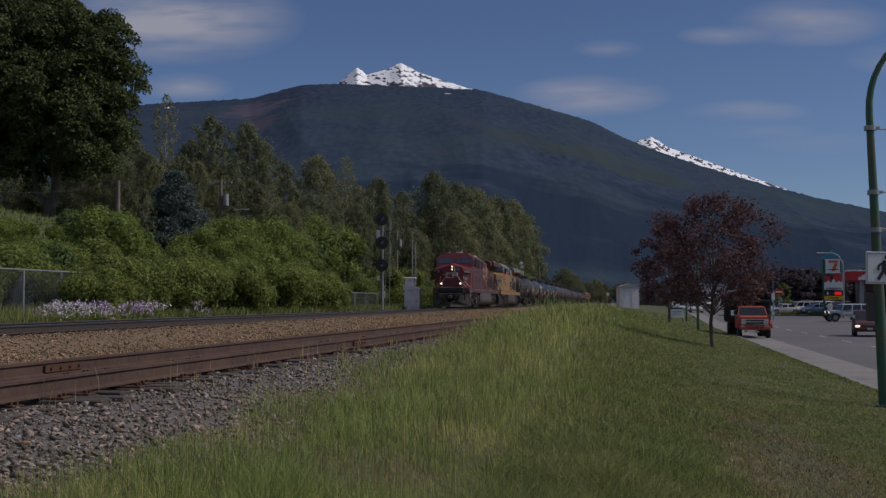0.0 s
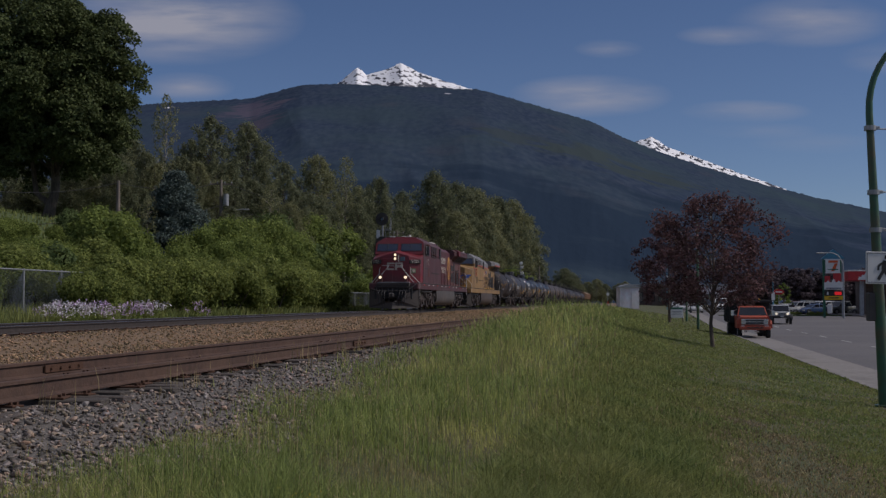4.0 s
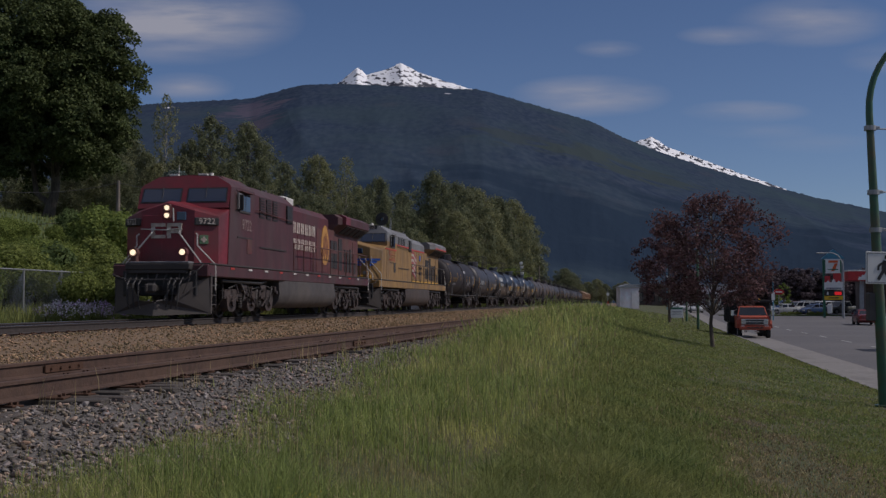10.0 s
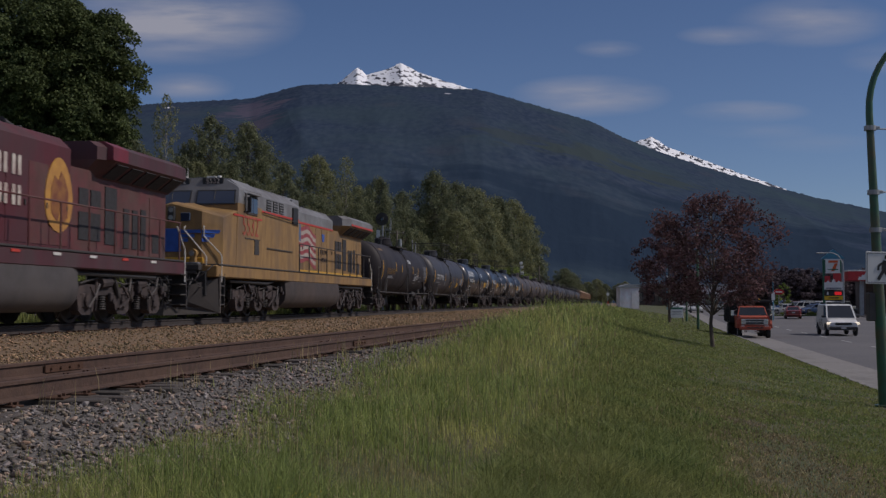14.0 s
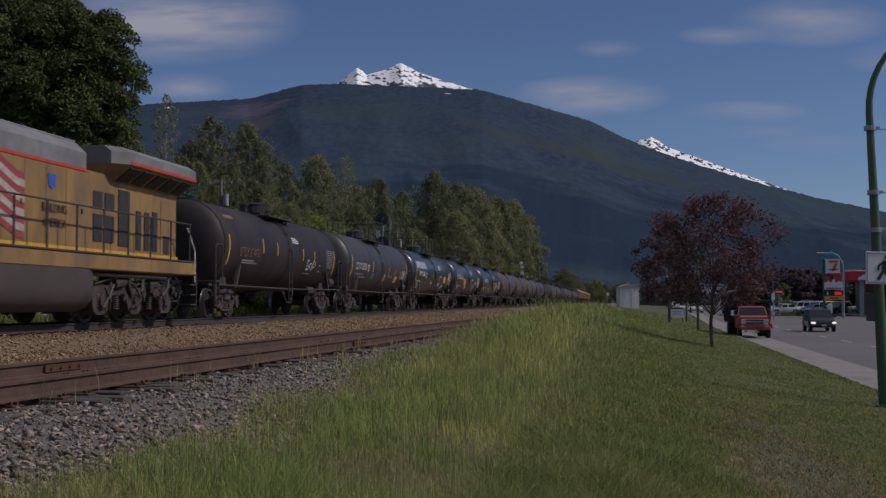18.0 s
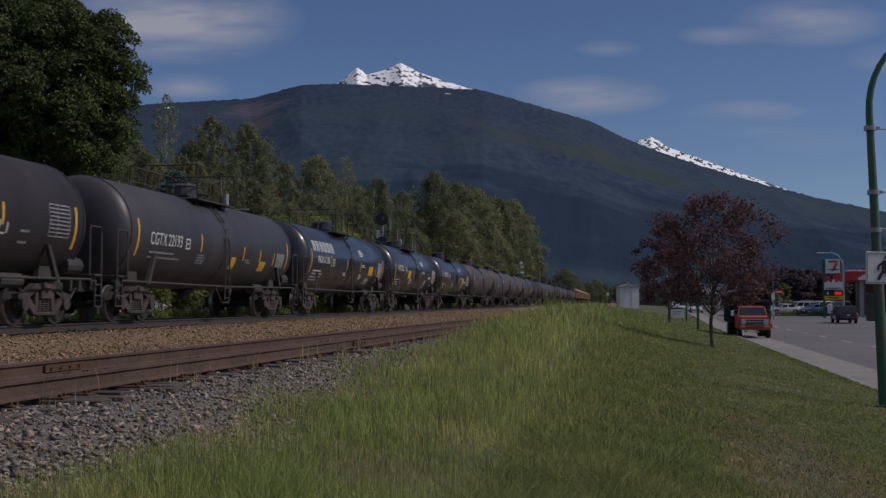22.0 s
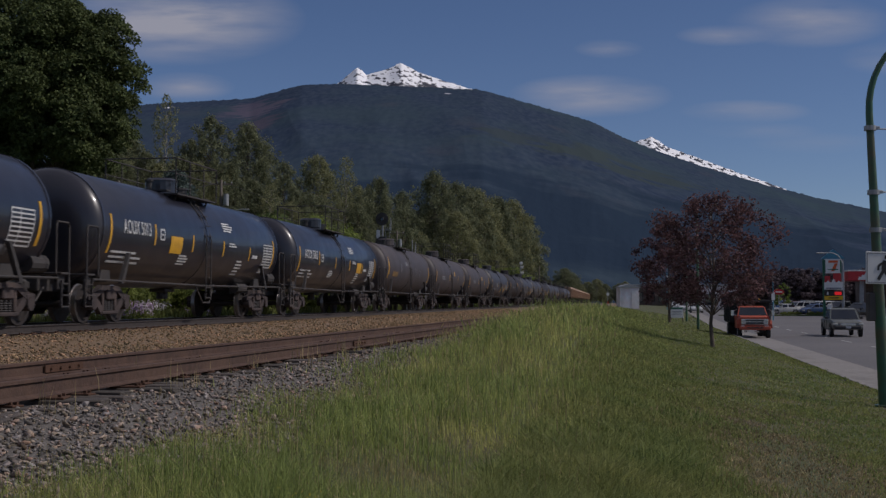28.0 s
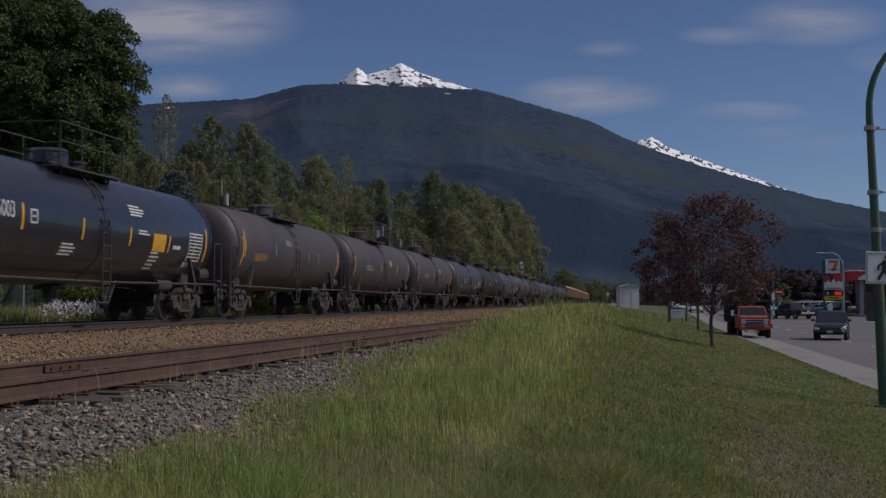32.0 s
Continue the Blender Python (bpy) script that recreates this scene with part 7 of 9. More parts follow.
# ---------------------------------------------------------------- vehicles
M["tyre"] = mat("tyre_rubber", (0.022, 0.022, 0.022), 0.85, scale=20, bump=0.2)
M["rim"] = mat("alloy_rim", (0.30, 0.30, 0.31), 0.4, 0.8, scale=10, bump=0.05)
M["chrome"] = mat("chrome_trim", (0.55, 0.55, 0.56), 0.2, 1.0, scale=10, bump=0.02)
M["plastic"] = mat("black_plastic", (0.025, 0.025, 0.027), 0.6, scale=10, bump=0.08)
M["car_lamp"] = glass_mat("clear_lamp", (0.42, 0.42, 0.40), 0.12)
M["car_glass"] = glass_mat("dark_car_glass", (0.010, 0.014, 0.022))
M["car_lamp_lit"] = mat("lit_car_lamp", (1.0, 0.86, 0.62), 0.3, emit=0.9, bump=0)
M["tail_lamp"] = mat("red_tail_lamp", (0.32, 0.015, 0.012), 0.25, scale=12, bump=0)
M["plate_bars"] = mat("plate_white", (0.5, 0.5, 0.5), 0.5, scale=10, bump=0)


def paint(name, c, rough=0.32):
    return mat(name, c, rough, 0.0, color2=tuple(k * 0.93 for k in c), scale=2.5, bump=0.01, stain=tuple(k * 0.8 + 0.01 for k in c), stain_scale=0.9, coat=0.25)


PAINT = {"silver": paint("silver_paint", (0.44, 0.45, 0.46)), "white": paint("white_paint", (0.72, 0.72, 0.71)), "black": paint("black_paint", (0.007, 0.007, 0.009), 0.18), "navy": paint("navy_paint", (0.014, 0.017, 0.026), 0.2),
         "red": paint("dark_red_paint", (0.17, 0.018, 0.018)), "maroon": paint("maroon_paint", (0.07, 0.014, 0.014)), "grey": paint("grey_green_paint", (0.13, 0.14, 0.13)), "blue": paint("blue_car_paint", (0.03, 0.07, 0.17)),
         "orange": mat("faded_orange_paint", (0.40, 0.066, 0.028), 0.55, color2=(0.31, 0.056, 0.028), scale=4, bump=0.03, stain=(0.24, 0.06, 0.038), stain_scale=1.2)}

# length, width, wheel radius, wheel base, body stations (x, half width, bottom, top), cabin (x rear low, x front low, x rear top, x front top, belt, roof)
CARS = {
    "sedan": (4.6, 1.78, 0.32, 2.7, [(-2.3, 0.74, 0.42, 0.92), (-2.05, 0.86, 0.26, 1.0), (-1.2, 0.89, 0.2, 1.0), (0.7, 0.89, 0.2, 0.96), (1.6, 0.87, 0.22, 0.86), (2.12, 0.8, 0.26, 0.74), (2.3, 0.66, 0.36, 0.62)], (-1.75, 1.05, -1.0, 0.2, 0.95, 1.43)),
    "suv": (4.7, 1.88, 0.37, 2.75, [(-2.35, 0.8, 0.5, 1.1), (-2.2, 0.92, 0.34, 1.14), (-1.2, 0.94, 0.3, 1.14), (0.8, 0.94, 0.3, 1.1), (1.7, 0.92, 0.32, 1.03), (2.2, 0.86, 0.36, 0.9), (2.35, 0.72, 0.44, 0.75)], (-2.2, 1.15, -1.95, 0.45, 1.08, 1.72)),
    "jeep": (4.6, 1.84, 0.42, 2.95, [(-2.2, 0.82, 0.62, 1.2), (-2.1, 0.84, 0.55, 1.22), (0.75, 0.84, 0.55, 1.22), (0.8, 0.80, 0.6, 1.2), (2.0, 0.72, 0.62, 1.16), (2.05, 0.70, 0.66, 1.1)], (-2.15, 0.85, -2.08, 0.62, 1.2, 1.84)),
    "van": (5.6, 2.02, 0.37, 3.4, [(-2.8, 0.92, 0.5, 1.2), (-2.7, 0.99, 0.36, 1.22), (0.9, 1.0, 0.34, 1.22), (1.9, 0.99, 0.36, 1.16), (2.55, 0.95, 0.4, 1.04), (2.8, 0.86, 0.46, 0.9)], (-2.72, 2.0, -2.66, 0.95, 1.2, 2.1)),
    "pickup": (5.6, 1.98, 0.40, 3.5, [(-2.8, 0.9, 0.62, 1.12), (-2.7, 0.96, 0.5, 1.16), (-0.9, 0.97, 0.42, 1.16), (1.0, 0.97, 0.42, 1.14), (2.2, 0.95, 0.46, 1.08), (2.7, 0.9, 0.5, 1.0), (2.8, 0.78, 0.55, 0.9)], (-0.95, 1.45, -0.75, 0.7, 1.14, 1.84)),
}


def face_panel(a, b, c, d, inset, out):
    """A thin pane on the face a b c d, inset from its edges and a little proud."""
    a, b, c, d = map(Vector, (a, b, c, d))
    n = (b - a).cross(d - a).normalized()
    mid = (a + b + c + d) / 4
    q = [p + (mid - p) * inset + n * out for p in (a, b, c, d)]
    return Shape().add(q + [p - n * 0.03 for p in q], [(0, 1, 2, 3), (4, 5, 6, 7), (0, 1, 5, 4), (1, 2, 6, 5), (2, 3, 7, 6), (3, 0, 4, 7)])


def wheel_parts(root, x, y, r, wd=0.22):
    t = 20
    prof = [(r * 0.62, -wd / 2), (r * 0.92, -wd / 2), (r, -wd / 2 + 0.03), (r, wd / 2 - 0.03), (r * 0.92, wd / 2), (r * 0.62, wd / 2)]
    rings = [[(p * math.cos(k * math.tau / t), q, p * math.sin(k * math.tau / t)) for p, q in prof] for k in range(t + 1)]
    ty = part("tyre", Shape().loft(rings, caps=False), M["tyre"], root, at=pose(x, y, r), smooth=True)
    s = Shape().cyl((0, -wd * 0.38, 0), (0, wd * 0.38, 0), r * 0.62, n=16)
    sg = 1 if y > 0 else -1
    for k in range(5):
        a = k * math.tau / 5
        s.cyl((0, sg * wd * 0.4, 0), (math.cos(a) * r * 0.55, sg * wd * 0.4, math.sin(a) * r * 0.55), 0.035, n=5)
    part("rim", s, M["rim"], ty)


def make_car(kind, colour, label, lit=False, name=None):
    ln, wid, wr, wb, st, (xr, xf, xrt, xft, belt, roof) = CARS[kind]
    P = PAINT[colour]
    root = thing(name or {"suv": "suv", "van": "van", "jeep": "off_road_car", "pickup": "pickup_truck"}.get(kind, "car"), label, {"van": "van", "pickup": "pickup truck"}.get(kind, "car"))
    rings = []
    for x, w, zb, zt in st:
        h = zt - zb
        rings.append([(x, -w * 0.90, zb), (x, -w, zb + h * 0.22), (x, -w, zt - h * 0.22), (x, -w * 0.93, zt - 0.03), (x, -w * 0.6, zt), (x, w * 0.6, zt), (x, w * 0.93, zt - 0.03), (x, w, zt - h * 0.22), (x, w, zb + h * 0.22), (x, w * 0.90, zb)])
    part("body", Shape().loft(rings), P, root, smooth=True)
    w0, w1 = wid / 2 * 0.94, wid / 2 * (0.76 if kind in ("sedan",) else 0.82 if kind != "jeep" else 0.84)
    lo = [(xr, -w0, belt - 0.05), (xf, -w0, belt - 0.05), (xf, w0, belt - 0.05), (xr, w0, belt - 0.05)]
    hi = [(xrt, -w1, roof - 0.06), (xft, -w1, roof - 0.06), (xft, w1, roof - 0.06), (xrt, w1, roof - 0.06)]
    cap = [(xrt + 0.12, -w1 + 0.12, roof), (xft - 0.15, -w1 + 0.12, roof), (xft - 0.15, w1 - 0.12, roof), (xrt + 0.12, w1 - 0.12, roof)]
    part("cabin", Shape().loft([lo, hi, cap]), P if kind != "jeep" else M["plastic"] if colour != "silver" else P, root, smooth=False)
    part("windscreen", face_panel(lo[1], lo[2], hi[2], hi[1], 0.10, 0.012), M["car_glass"], root)
    part("rear_window", face_panel(lo[3], lo[0], hi[0], hi[3], 0.18, 0.012), M["car_glass"], root)
    for i, j in ((0, 1), (2, 3)):
        cuts = [0.0, 0.36, 0.70, 1.0] if kind in ("suv", "van", "jeep") else [0.0, 0.5, 1.0]
        for f0, f1 in zip(cuts, cuts[1:]):
            if kind == "van" and (f0, f1)[0 if i == 0 else 0] in (0.0, 0.36)[: 2 if i == 0 else 2] and ((i == 0 and f1 < 0.9) or (i == 2 and f0 > 0.3)):
                continue
            A, B = Vector(lo[i]).lerp(Vector(lo[j]), f0), Vector(lo[i]).lerp(Vector(lo[j]), f1)
            C, D = Vector(hi[i]).lerp(Vector(hi[j]), f1), Vector(hi[i]).lerp(Vector(hi[j]), f0)
            part("side_window", face_panel(A, B, C, D, 0.13, 0.010), M["car_glass"], root)
    for sx in (-1, 1):
        for sy in (-1, 1):
            x = sx * wb / 2 + (0.05 if sx > 0 else -0.05)
            wheel_parts(root, x, sy * (wid / 2 - 0.10), wr)
            ar = Shape()
            k = 12
            rr = [[(x + (wr + d) * math.cos(math.pi * i / k), sy * (wid / 2 + o), wr + (wr + d) * math.sin(math.pi * i / k)) for d, o in ((0.03, -0.12), (0.03, 0.012 if kind != "jeep" else 0.07), (0.10, 0.006 if kind != "jeep" else 0.07), (0.10, -0.12))] for i in range(k + 1)]
            part("wheel_arch", ar.loft(rr), M["plastic"], root)
    xf_, wf, zb, zt = st[-1]
    xb_, wbk, zbb, ztb = st[0]
    hz = zt - 0.10 if kind != "jeep" else 0.98
    for sy in (-1, 1):
        if kind == "jeep":
            part("headlight", Shape().cyl((xf_, sy * 0.52, hz), (xf_ + 0.03, sy * 0.52, hz), 0.10, n=14), M["car_lamp_lit"] if lit else M["car_lamp"], root)
        else:
            xs = st[-2][0]
            part("headlight", Shape().box((xs + xf_) / 2 - 0.01, sy * (wf + 0.02), hz + 0.03, 0.26, 0.30, 0.15, 0.03, ), M["car_lamp_lit"] if lit else M["car_lamp"], root)
        part("tail_light", Shape().box(xb_ + 0.02, sy * (wbk - 0.06), ztb - 0.18, 0.1, 0.16, 0.26, 0.02), M["tail_lamp"], root)
        part("wing_mirror", Shape().box(xf - 0.45, sy * (wid / 2 + 0.10), belt + 0.08, 0.12, 0.2, 0.15, 0.03), P if kind == "sedan" else M["plastic"], root)
        part("door_handle", Shape().box(0.0, sy * (wid / 2 + 0.004), belt - 0.14, 0.2, 0.03, 0.03, 0.005), M["plastic"], root)
        part("door_seam", Shape().box(0.35, sy * (wid / 2 - 0.004), (belt + 0.4) / 2, 0.012, 0.02, belt - 0.5).box(-0.65, sy * (wid / 2 - 0.004), (belt + 0.4) / 2, 0.012, 0.02, belt - 0.5), M["plastic"], root)
    if kind == "jeep":
        g = part("grille", Shape().box(xf_ + 0.005, 0, 0.95, 0.03, 0.72, 0.34, 0.01), P, root)
        for k in range(7):
            part("grille_slot", Shape().box(xf_ + 0.02, -0.27 + 0.09 * k, 0.95, 0.02, 0.045, 0.26), M["plastic"], g)
        part("spare_wheel", Shape().cyl((-2.22, 0, 1.0), (-2.44, 0, 1.0), 0.4, n=18), M["tyre"], root)
    else:
        part("grille", Shape().box(xf_ + 0.005, 0, zt - 0.10, 0.05, wf * 1.2, 0.16, 0.02), M["plastic"] if colour != "grey" else M["chrome"], root)
    part("bumper", Shape().box(xf_ + 0.03, 0, zb + 0.06, 0.2, wf * 2.1, 0.22, 0.05), M["plastic"] if kind in ("jeep", "van", "pickup") else P, root)
    part("bumper", Shape().box(xb_ - 0.02, 0, zbb + 0.04, 0.18, wbk * 2.1, 0.2, 0.05), M["plastic"] if kind in ("jeep", "van") else P if kind != "pickup" else M["chrome"], root)
    part("number_plate", Shape().box(xf_ + 0.135, 0, zb + 0.08, 0.012, 0.32, 0.15).box(xb_ - 0.115, 0, zbb + 0.3, 0.012, 0.32, 0.15), M["plate_bars"], root)
    if kind == "pickup":
        part("cargo_bed", Shape().box(-1.8, 0, 1.10, 1.6, 1.5, 0.03).box(-1.0, 0, 1.18, 0.05, 1.7, 0.16), M["plastic"], root)
    if kind == "van":
        part("roof_rack", Shape().box(-1.0, 0, roof + 0.06, 2.6, 1.3, 0.04).box(-2.1, 0, roof + 0.03, 0.05, 1.4, 0.06).box(0.1, 0, roof + 0.03, 0.05, 1.4, 0.06), M["plastic"], root)
    return root


def facing(x, y, ang):
    return pose(x, y, float(road_z(y)) + (0.0 if from_kerb(x, y)[1] > -20.5 else -0.085), 0, 0, ang)


VEHICLE_PATHS = []


def drive(ob, rows, twist=0.0):
    VEHICLE_PATHS.append((ob, rows, twist))


drive(make_car("suv", "maroon", "dark maroon sport utility car with lit headlights", True),
      [(0, 28.1, 75.5), (1, 25.6, 67.6), (2, 23.5, 60.3), (3, 21.5, 51.0), (5, 17.5, 29.3), (8, 10.6, -8.8), (32, 7.7, -25.5)])
drive(make_car("jeep", "silver", "boxy silver off-road car with a slotted grille", True),
      [(0, 41.9, 118.5), (1, 38.7, 118.3), (2, 36.2, 117.8), (2.6, 34.9, 117.0), (3.1, 33.8, 115.3), (3.6, 33.1, 112.8)] + [(5.5, 30.4, 98.8), (7, 28.0, 85.2), (8, 26.5, 76.0), (9, 24.4, 64.7), (10, 21.9, 52.3), (12, 17.2, 26.9), (16, 8.6, -20.8), (32, 7.3, -27.9)])
drive(make_car("sedan", "red", "dark red saloon car"),
      [(0, 14.6, -28.0), (4, 25.3, 31.6), (8, 37.6, 92.0), (9, 38.9, 101.0), (10, 39.6, 107.2), (11, 39.6, 113.1), (12, 39.9, 119.3), (14, 40.3, 131.5), (18, 43.7, 159.3), (24, 52.4, 214.2), (32, 101.4, 452.5)], -9)
drive(make_car("van", "white", "white commercial van with a roof rack and lit headlights", True),
      [(0, 48.6, 210.4), (4, 43.1, 177.2), (8, 37.8, 144.7), (11, 32.9, 115.1), (12, 31.1, 103.8), (13, 29.4, 92.2), (14, 26.9, 78.0), (14.5, 25.5, 70.6), (16, 21.2, 49.6), (19, 14.5, 12.6), (24, 7.2, -27.9), (32, 6.4, -32.7)])
drive(make_car("suv", "navy", "dark navy hatchback with lit headlights", True),
      [(0, 49.9, 219.7), (6, 43.5, 181.0), (11, 37.7, 145.8), (14, 33.5, 120.3), (16.5, 30.5, 101.2), (17.5, 29.8, 93.4), (18.5, 27.5, 80.7), (19.5, 24.6, 66.6), (20.5, 21.8, 53.0), (23, 16.1, 22.1), (28, 6.7, -30.2), (32, 5.8, -35.0)])
drive(make_car("suv", "navy", "dark navy sport utility car"),
      [(0, 15.6, -29.4), (12, 21.1, 1.6), (17, 31.3, 56.1), (19.3, 40.0, 97.3), (20.5, 40.0, 106.7), (22, 39.7, 113.0), (24, 39.1, 120.0), (25, 38.9, 124.0), (26, 39.5, 130.5), (28, 41.7, 147.3), (32, 48.2, 187.9)], -13)
drive(make_car("pickup", "grey", "grey-green pickup truck with a bright grille"),
      [(0, 51.3, 227.1), (8, 46.4, 197.3), (16, 41.5, 167.7), (21, 38.0, 145.8), (24, 34.7, 125.7), (25.5, 32.1, 109.0), (27.5, 28.0, 83.8), (28.5, 24.8, 67.6), (29.5, 21.8, 53.0), (32, 15.9, 21.0)])
drive(make_car("pickup", "black", "black pickup truck leaving the forecourt"),
      [(0, 66.9, 136.3), (20, 63.2, 135.2), (26, 55.0, 133.0), (27.5, 49.6, 131.1), (29, 44.8, 128.6), (30, 42.0, 127.6), (31, 40.6, 128.3), (32, 39.8, 130.3)])
drive(make_car("suv", "black", "black family car pulling out of the forecourt"),
      [(0, 60.7, 102.9), (20, 56.9, 100.6), (27, 48.5, 97.1), (28.5, 39.2, 93.2), (29.5, 32.9, 89.0), (30.5, 28.5, 82.7), (31, 26.8, 78.2), (31.5, 25.1, 73.5), (32, 23.4, 68.7)], ((0, 31.0, 31.6, 32), (-20, -20, -9, -2)))

# parked cars
lot = [make_car("sedan", "silver", "silver saloon parked in the lot"), make_car("suv", "silver", "silver sport utility car parked in the lot"), make_car("sedan", "blue", "dark blue saloon parked in the lot"), make_car("sedan", "grey", "grey-green saloon parked in the lot"), make_car("suv", "maroon", "maroon sport utility car parked in the lot"), make_car("pickup", "grey", "grey pickup parked in the lot")]
spots = [(0.298, 157, 160), (0.312, 159, 165), (0.325, 157, 170), (0.292, 165, 155), (0.306, 167, 150), (0.319, 166, 160), (0.331, 165, 165), (0.343, 162, 170), (0.285, 169, 160), (0.337, 171, 160), (0.372, 157, 95), (0.301, 170, 150), (0.328, 170, 160), (0.3465, 167, 165), (0.35, 160, 172), (0.281, 163, 158), (0.315, 163, 165)]
for i, (u, y, a) in enumerate(spots):
    m = facing(u * y, y, a + 30)
    if i < len(lot):
        lot[i].matrix_basis = m
    else:
        copy_thing(lot[(i * 2 + 1) % len(lot)], m)
for u, y, a in ((0.211, 179, -100), (0.205, 199, -100), (0.222, 169, -100)):
    copy_thing(lot[0], facing(u * y, y, a))


# orange dump truck at the kerb
def dump_truck(x, y, ang):
    root = thing("dump_truck", "old orange dump truck with a black tipping body", "truck", facing(x, y, ang))
    O = PAINT["orange"]
    part("chassis", Shape().box(-1.5, 0, 0.62, 6.2, 0.9, 0.22, 0.02), M["frame"], root)
    part("hood", Shape().loft([[(2.1, -0.92, 0.62), (2.1, -0.95, 1.15), (2.1, -0.80, 1.30), (2.1, 0.80, 1.30), (2.1, 0.95, 1.15), (2.1, 0.92, 0.62)], [(1.0, -0.95, 0.6), (1.0, -0.98, 1.22), (1.0, -0.84, 1.40), (1.0, 0.84, 1.40), (1.0, 0.98, 1.22), (1.0, 0.95, 0.6)]]), O, root)
    part("cab", Shape().loft([[(1.05, -0.96, 0.6), (1.05, -0.98, 1.36), (1.05, 0.98, 1.36), (1.05, 0.96, 0.6)], [(-0.5, -0.96, 0.6), (-0.5, -0.98, 1.36), (-0.5, 0.98, 1.36), (-0.5, 0.96, 0.6)]]), O, root)
    lo = [(-0.5, -0.94, 1.34), (1.02, -0.94, 1.34), (1.02, 0.94, 1.34), (-0.5, 0.94, 1.34)]
    hi = [(-0.45, -0.8, 1.92), (0.55, -0.8, 1.92), (0.55, 0.8, 1.92), (-0.45, 0.8, 1.92)]
    cp = [(-0.4, -0.7, 2.0), (0.42, -0.7, 2.0), (0.42, 0.7, 2.0), (-0.4, 0.7, 2.0)]
    part("cab_roof", Shape().loft([lo, hi, cp]), O, root)
    part("windscreen", face_panel(lo[1], lo[2], hi[2], hi[1], 0.08, 0.012), M["car_glass"], root)
    for i, j in ((0, 1), (2, 3)):
        part("side_window", face_panel(lo[i], lo[j], hi[j], hi[i], 0.16, 0.01), M["car_glass"], root)
    gr = part("grille", Shape().box(2.12, 0, 1.02, 0.06, 1.62, 0.34, 0.02), M["chrome"], root, "chrome grille with dark slots")
    for r_ in range(2):
        for k in range(5):
            part("grille_opening", Shape().box(2.15, -0.44 + 0.22 * k, 0.94 + 0.16 * r_, 0.03, 0.21, 0.12), M["grille"], gr)
    for sy in (-1, 1):
        part("headlight", Shape().cyl((2.12, sy * 0.64, 1.02), (2.17, sy * 0.64, 1.02), 0.12, n=14), M["car_lamp"], gr)
        part("front_wing", Shape().loft([[(x, sy * 0.9, z0), (x, sy * 1.08, z0), (x, sy * 1.06, z1), (x, sy * 0.86, z1 + 0.06)] for x, z0, z1 in ((2.05, 0.62, 0.86), (1.9, 0.62, 1.1), (1.2, 0.7, 1.12), (0.9, 0.6, 0.9))]), O, root)
        part("turn_signal", Shape().box(2.13, sy * 0.72, 0.76, 0.04, 0.24, 0.1, 0.01), M["lettering"], root)
        part("mirror", Shape().box(0.95, sy * 1.24, 1.55, 0.05, 0.2, 0.34, 0.02).tube([(0.9, sy * 0.96, 1.4), (0.95, sy * 1.22, 1.45)], 0.015, 5).tube([(0.9, sy * 0.92, 1.8), (0.95, sy * 1.22, 1.66)], 0.015, 5), M["chrome"], root)
        wheel_parts(root, 1.45, sy * 0.86, 0.42, 0.26)
        wheel_parts(root, -2.5, sy * 0.82, 0.46, 0.3)
        wheel_parts(root, -2.5, sy * 1.12, 0.46, 0.28)
    part("bumper", Shape().box(2.22, 0, 0.62, 0.14, 1.9, 0.2, 0.03), O, root)
    part("bumper_slot", Shape().box(2.295, 0, 0.66, 0.02, 1.0, 0.08), M["grille"], root)
    part("tow_hook", Shape().box(2.2, -0.55, 0.44, 0.1, 0.2, 0.12, 0.02).box(2.2, 0.1, 0.42, 0.08, 0.3, 0.1, 0.02), M["lettering"], root)
    # tipping body with a cab guard
    part("tipping_body", Shape().box(-2.6, 0, 0.98, 3.9, 2.5, 0.12, 0.02).box(-2.6, 1.23, 1.55, 3.9, 0.08, 1.15, 0.02).box(-2.6, -1.23, 1.55, 3.9, 0.08, 1.15, 0.02).box(-0.68, 0, 1.6, 0.08, 2.5, 1.3, 0.02), M["black"], root)
    part("cab_guard", Shape().box(-0.25, 0, 2.24, 1.0, 2.55, 0.08, 0.02).box(0.22, 0, 2.30, 0.06, 2.55, 0.14, 0.02).box(-0.6, 0, 2.08, 0.06, 2.5, 0.06, 0.01), M["black"], root)
    for k in range(6):
        x_ = -0.95 - 0.65 * k
        part("body_rib", Shape().box(x_, 1.3, 1.55, 0.1, 0.08, 1.1).box(x_, -1.3, 1.55, 0.1, 0.08, 1.1), M["black"], root)
    for dy in (-0.5, 0.0, 0.5):
        part("marker_light", Shape().box(0.25, dy, 2.40, 0.08, 0.12, 0.06, 0.01), M["tape"], root)
    return root


dump_truck(19.63, 72.73, -90 - math.degrees(KERB_TURN) + 1)

